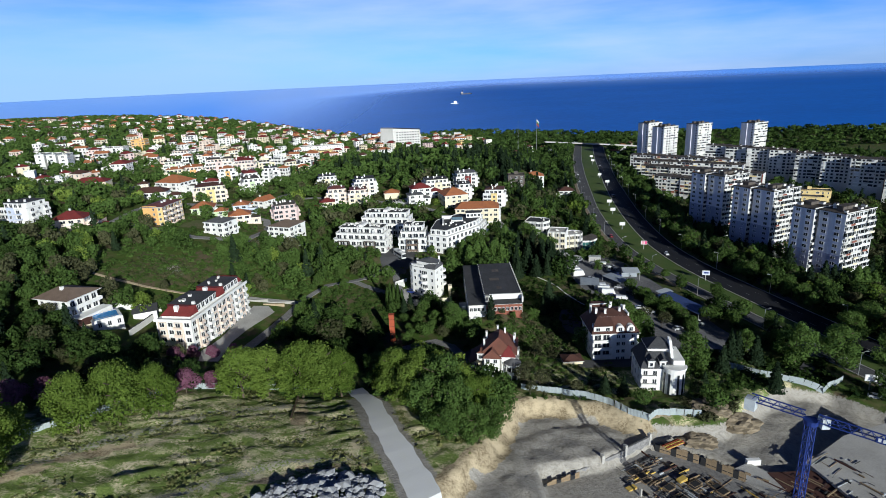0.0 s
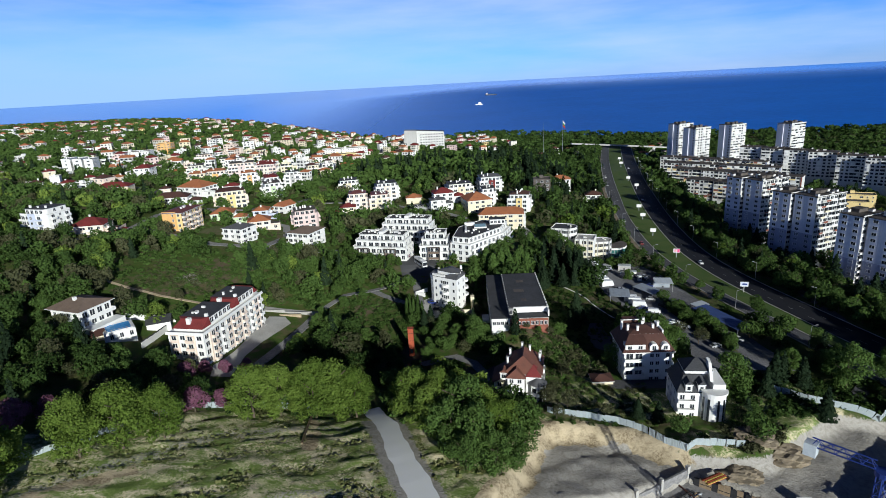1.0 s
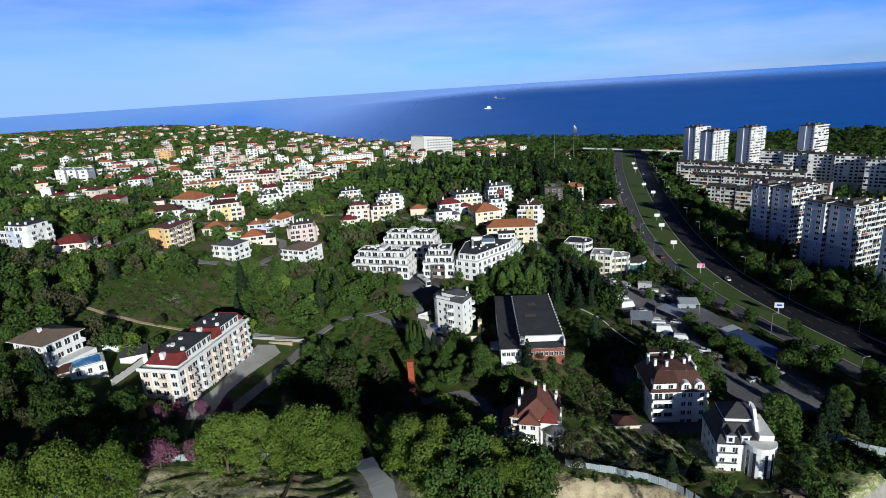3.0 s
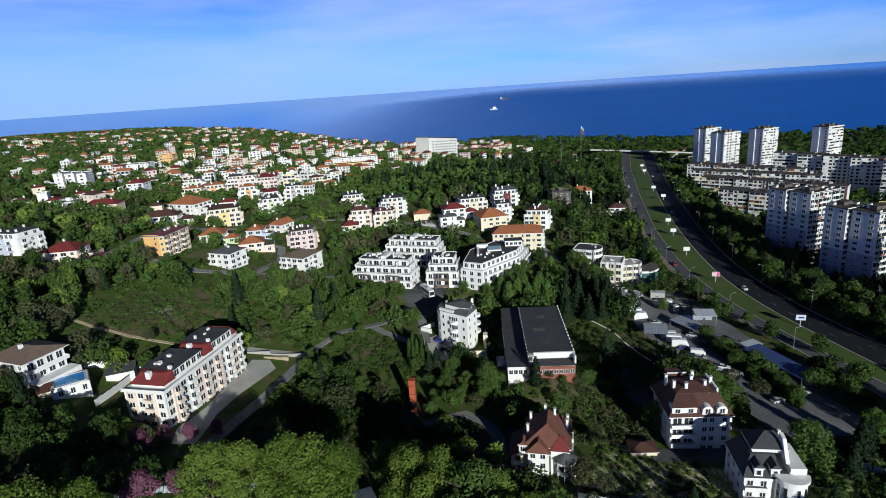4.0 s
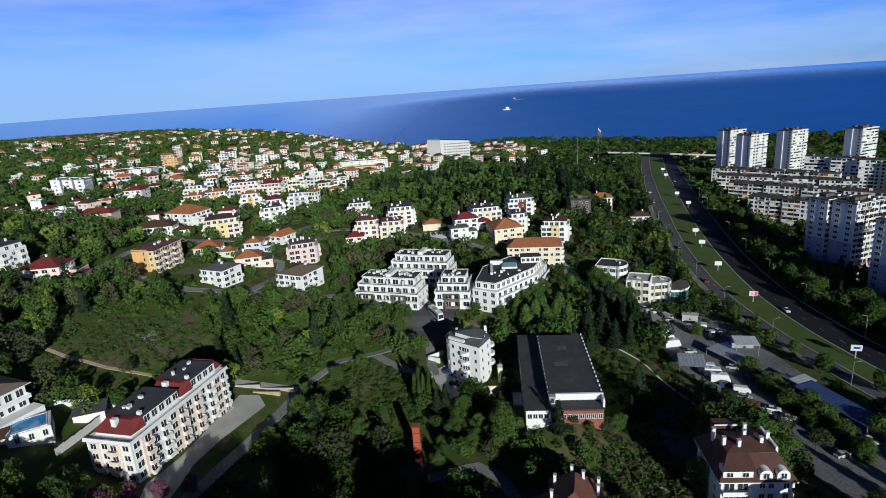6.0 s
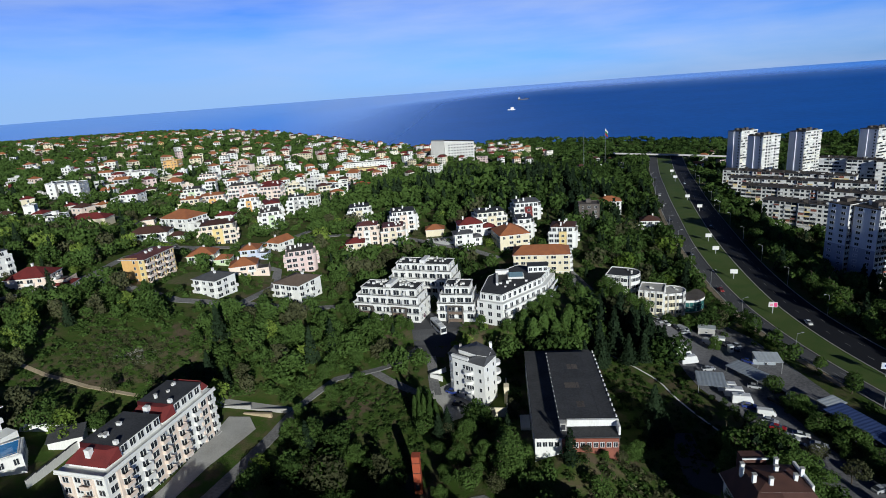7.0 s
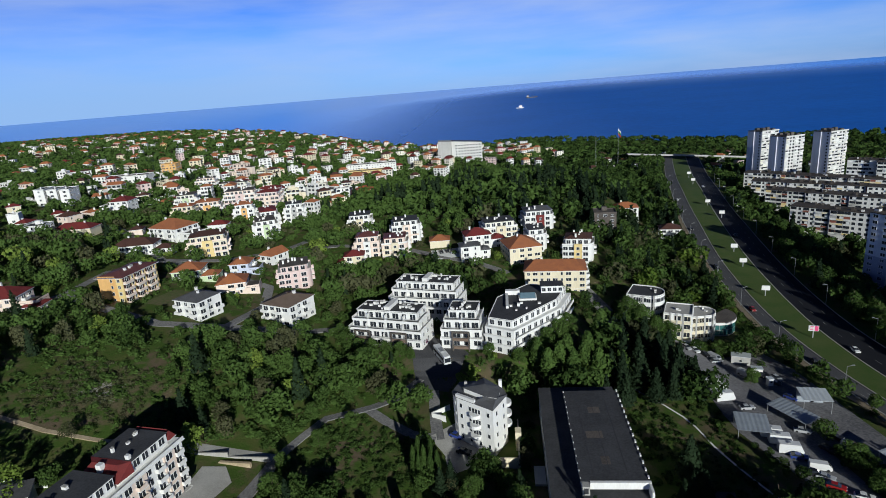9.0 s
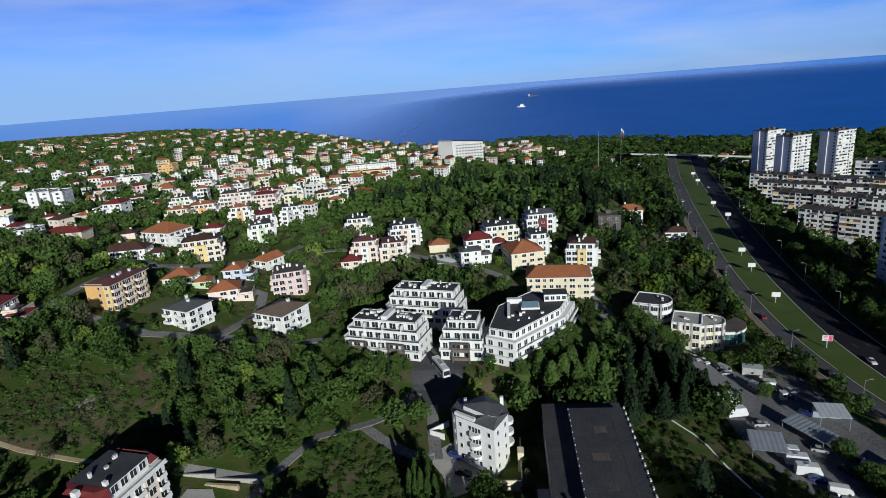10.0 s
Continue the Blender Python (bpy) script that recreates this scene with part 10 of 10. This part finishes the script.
def single_trees():
    rng = random.Random(21)
    kinds = {
        "plane": [tree_kind("tree", "broad tree with fresh yellow-green spring leaves", "round", M["leaf_bright"], 100 + k, 14, 14.2 + k, 9000, 0.027, 0.1 + 0.14 * k, "fresh green trees above the site") for k in range(3)],
        "green": [tree_kind("tree", "broad tree with dense mid-green leaves", "round", M["leaf"], 110 + k, 13, 14, 4600, 0.036, 0.5 + 0.22 * k, "green trees among the houses") for k in range(3)],
        "belt": [tree_kind("tree", "roadside tree with dark green leaves", "broad", M["leaf"], 160 + k, 13, 12.5, 1100, 0.068, 0.25 + 0.2 * k, "trees of the green belt by the road") for k in range(3)],
        "spruce": [tree_kind("conifer", "dark pointed conifer with drooping branches", "cone", M["needle"], 120 + k, 15, 15, 1800, 0.058, 0.3 + 0.2 * k, "conifers beside the hall") for k in range(2)],
        "poplar": [tree_kind("poplar", "slender upright poplar in fresh leaf", "poplar", M["leaf"], 130 + k, 15, 17, 1300, 0.056, 0.6, "poplars behind the hall") for k in range(2)],
        "cypress": [tree_kind("poplar", "slender pointed poplar with dull olive leaves", "poplar", M["leaf"], 136 + k, 15, 9.5, 1300, 0.05, 0.12 + 0.1 * k, "poplars beside the lane") for k in range(2)],
        "pink": [tree_kind("blossom_tree", "small tree in pink blossom", "broad", M["blossom"], 140, 6, 6, 2400, 0.05, 0.3, "blossom trees")],
        "bare": [tree_kind("bare_tree", "small grey tree still almost bare", "broad", M["bare"], 150, 7, 7, 900, 0.055, 0.3, "bare trees")],
    }
    used = {}

    def put(kind, x, y, h):
        opts = kinds[kind]
        k = rng.randrange(len(opts))
        src = opts[k]
        base = {"plane": 14, "green": 13, "belt": 13, "spruce": 15, "poplar": 15, "cypress": 15, "pink": 6, "bare": 7}[kind]
        s = h / base
        m = pose(x, y, gz(x, y), 0, 0, rng.uniform(0, 360)) @ Matrix.Diagonal((s * rng.uniform(0.9, 1.1), s * rng.uniform(0.9, 1.1), s, 1))
        if (kind, k) not in used:
            used[kind, k] = True
            src.matrix_basis = m
        else:
            c = copy_thing(src, m)
            c.matrix_basis = m

    # the row above the site and the clump beside the track
    for x, y, h in ((-89, 119, 14), (-82, 124, 15), (-75.5, 130, 13), (-97, 103, 14), (-94, 95, 13), (-101, 110, 13), (-60, 147.5, 14), (-53.5, 150, 14), (-44, 152, 16), (-38, 151.5, 16), (-32.5, 153, 14),
                    (-19, 160, 11), (-14, 157, 12), (-24, 166, 10), (-15, 150, 14), (-10, 141, 13), (-5, 134, 13), (1, 131, 13), (6, 136, 11), (-2, 142, 15), (3, 146, 11), (10, 142, 9), (-9, 149, 14), (11, 128, 10), (-1, 125, 9), (6, 126, 9)):
        put("plane" if x < -28 else rng.choice(("plane", "green")), x, y, h * 1.08)
    # round the hall's front and the shaded yard before it
    for x, y, h in ((7, 205, 5.5), (12, 206, 2.5), (17, 206.5, 2.4), (32.5, 208.5, 3.2), (18, 202, 3), (26, 203, 3), (2.6, 201.5, 11.5), (33, 206, 5.5), (36, 211, 4.5), (-6, 199, 6), (-11, 206, 6.5), (-9, 216, 7), (-14, 200, 5), (-4, 208, 6), (-52, 209, 9), (-45, 211, 7), (-38.5, 207, 6), (-58, 214, 7), (-52, 232.5, 5.5), (-45, 241.5, 5), (-59, 223, 5.5), (-38, 254, 6), (-49, 254, 6), (-57, 243, 6), (-28, 196, 6), (-15, 193, 5), (-24, 188, 5), (-18, 186, 4.5), (50, 306, 11), (55, 302, 9), (60, 302, 8), (77, 299, 6), (80.8, 297.7, 6), (79.3, 278, 6), (47, 311, 12), (-57, 283, 7), (-52, 281, 6), (-47, 280, 6.5), (-42, 279, 6), (-37, 278.5, 6), (-33, 277, 5), (-60, 288, 7), (4, 274, 6), (9, 278, 7), (14, 283, 8), (18, 288, 8), (22, 294, 8), (-6, 277, 5)):
        put("green", x, y, h)
    # street and yard trees
    for x, y, h in ((60, 206, 12), (65, 210, 11), (69, 206, 11), (63, 201, 12), (71, 213, 8), (57.5, 199, 11.5), (73, 204, 9), (68, 198, 12), (61, 194, 12), (55, 192, 11), (66, 190, 12), (72, 194, 10), (59, 213, 9), (50, 186, 10), (57, 186, 11), (86.3, 247.4, 6.5), (118.8, 174.4, 15), (132.4, 173.3, 15), (89.7, 238, 6), (87.7, 224, 6.5), (93, 224.5, 7), (94.7, 219, 6.5), (94, 207, 7), (93.5, 198, 7), (106, 210, 9), (119.5, 233, 8), (109, 246, 8), (80.2, 168.5, 13), (117, 184, 9),
                    (108, 186, 8), (97, 268, 5), (108, 262, 6), (150, 170, 15), (162, 180, 15), (148, 190, 12), (158, 195, 13), (172, 200, 14), (125, 200, 8)):
        put("belt" if y > 200 else "green", x, y, h)
    # green belt between the road and the towers
    for y in range(195, 470, 6):
        x = float(road_edge(3, y)) + 6 + rng.uniform(-2, 4)
        put("belt", x, y, rng.uniform(7, 10))
        if rng.random() < 0.7:
            put("belt", x + rng.uniform(7, 12), y + rng.uniform(-3, 3), rng.uniform(7, 11))
            put("belt", x + rng.uniform(13, 19), y + rng.uniform(-3, 3), rng.uniform(6, 10))
    # dark trees before the towers
    for px, py in ((183, 249), (181, 303), (178, 352)):
        for k in range(7):
            put("spruce" if k % 3 != 1 else "belt", px - 22 + k * 6.5 + rng.uniform(-2, 2), py - 15 + k * 2.9 + rng.uniform(-2, 2), rng.uniform(10, 15))
    # conifers and poplars
    for x, y, h in ((44.5, 228, 13), (62, 204, 13), (58, 195, 13), (66, 201, 12), (64, 215, 9), (40, 217, 8), (42.5, 219, 8.5), (46, 221, 8), (35, 262, 13), (38, 277, 16), (42, 270, 15), (45, 262.5, 12), (51, 264.5, 13), (57, 269, 12), (59, 264.5, 10), (46, 284, 16), (52, 273, 14), (56, 277, 13), (39, 285, 16), (33, 270, 14), (48, 291, 15), (60, 274, 10), (36, 268, 14), (43, 278, 15), (50, 280, 15), (55, 286, 13), (98.8, 152.4, 11), (94.3, 171.2, 12), (88.3, 163.8, 10),
                    (103, 171, 11), (99, 175, 10), (77, 152, 7), (-14.5, 219, 9), (-17, 217.5, 8), (168, 262, 17), (164, 255, 14), (171, 240, 15), (47, 152, 7), (52, 150, 7)):
        put("spruce", x, y, h)
    for x, y, h in ((13, 268, 14), (17, 271, 15), (21, 268, 14), (25, 272, 15), (29, 269, 14), (10, 274, 13), (20, 276, 15), (33, 290, 17), (27, 280, 14), (183, 236, 15), (188, 238, 15), (194, 240, 13)):
        put("poplar", x, y, h)
    for x, y, h in ((-24, 222, 10), (-23, 224.4, 11), (-21.4, 222.4, 10), (-19.8, 224.6, 10.5), (-18, 222, 9), (-22.4, 220.4, 9), (-19.6, 221, 9)):
        put("cypress", x, y, h)
    for x, y, h in ((-110, 128, 9), (-106, 134, 7), (-75, 145, 8.5), (-70, 150.5, 6.5), (-68, 158, 6), (-87, 165, 7), (-73, 178, 5.5), (-79, 174, 5.5), (-84, 172, 5), (-30, 287, 4.5), (8, 160, 5)):
        put("pink", x, y, h)
    for x, y, h in ((28, 156, 6), (22, 158, 7), (25, 164, 6), (74, 147, 6), (24, 150, 5), (38, 152, 4.5), (83, 201, 7), (79, 208, 6), (30, 178, 6), (-115, 222, 6), (-100, 214, 5), (24, 208.5, 2.6), (28, 209, 3.4), (30, 204, 3.6), (22, 204, 3)):
        put("bare", x, y, h)


single_trees()


def grass_tufts():
    """Tufts and weeds on the slopes above the site."""
    rng = np.random.default_rng(14)
    n = 19000
    x, y = rng.uniform(-104, 24, n), rng.uniform(84, 158, n)
    ok = ~inside(SITE, x, y) & (edge_line(TRACK, x, y) > 4.6) & (np.sin(x / 5.1 + np.sin(y / 4.0)) + np.sin(y / 6.3) > -0.7)
    x, y = x[ok], y[ok]
    bu = [crown("bush", 8, 200 + k, 0.55) for k in range(3)]
    h = rng.uniform(0.12, 0.5, x.size) * (1 + (rng.uniform(size=x.size) < 0.06))
    plant("grass_tufts", bu, x, y, h, h * 1.8, M["weed"], "dry grass tufts and low weeds on the slope", 9, "grass")


grass_tufts()


def clearing():
    """Brushwood and brambles on the open meadow and the waste plots."""
    rng = np.random.default_rng(17)
    spots = [(-140, -106, 231, 256, 460, "bare", 0.3, 1.3), (-148, -98, 216, 266, 300, "leaf", 0.3, 1.3), (-150, -98, 226, 268, 130, "leaf", 1.0, 2.6), (-143, -100, 205, 227, 300, "leaf", 0.3, 1.2), (-100, -45, 232, 272, 330, "leaf", 0.8, 2.8), (24, 56, 148, 178, 120, "bare", 0.5, 1.5), (24, 56, 148, 178, 150, "leaf", 0.4, 1.5), (28, 54, 150, 176, 420, "weed", 0.2, 0.7), (34, 62, 206, 272, 620, "leaf", 0.3, 1.5), (-63, -23, 204, 247, 760, "leaf", 0.3, 1.5), (66, 84, 136, 148, 110, "bare", 0.8, 2.0), (25, 47, 178, 204, 90, "bare", 0.8, 2.2), (25, 47, 178, 204, 150, "leaf", 0.5, 2.0), (76, 130, 152, 178, 260, "leaf", 0.8, 2.8)]
    for k, (x0, x1, y0, y1, n, m, h0, h1) in enumerate(spots):
        x, y = rng.uniform(x0, x1, n), rng.uniform(y0, y1, n)
        ok = ~inside(SITE, x, y)
        for pts, wd in PATHS:
            ok &= edge_line(pts, x, y) > wd / 2 + 0.6
        for fx, fy, hw, hd, rot in FOOT:
            c, s = math.cos(radians(rot)), math.sin(radians(rot))
            ok &= ~((np.abs(c * (x - fx) + s * (y - fy)) < hw) & (np.abs(-s * (x - fx) + c * (y - fy)) < hd))
        x, y = x[ok], y[ok]
        h = rng.uniform(h0, h1, x.size)
        plant({"bare": "brushwood", "leaf": "brambles", "weed": "dry_grass"}[m], [crown("bush", 70, 300 + 5 * k + j, 0.22) for j in range(2)], x, y, h, h * 1.9, M[m], {"bare": "grey-brown leafless brushwood on waste ground", "leaf": "low green brambles on waste ground", "weed": "tufts of dry grass and stalks on waste ground"}[m], 40 + k, "shrubs")


clearing()
forest()
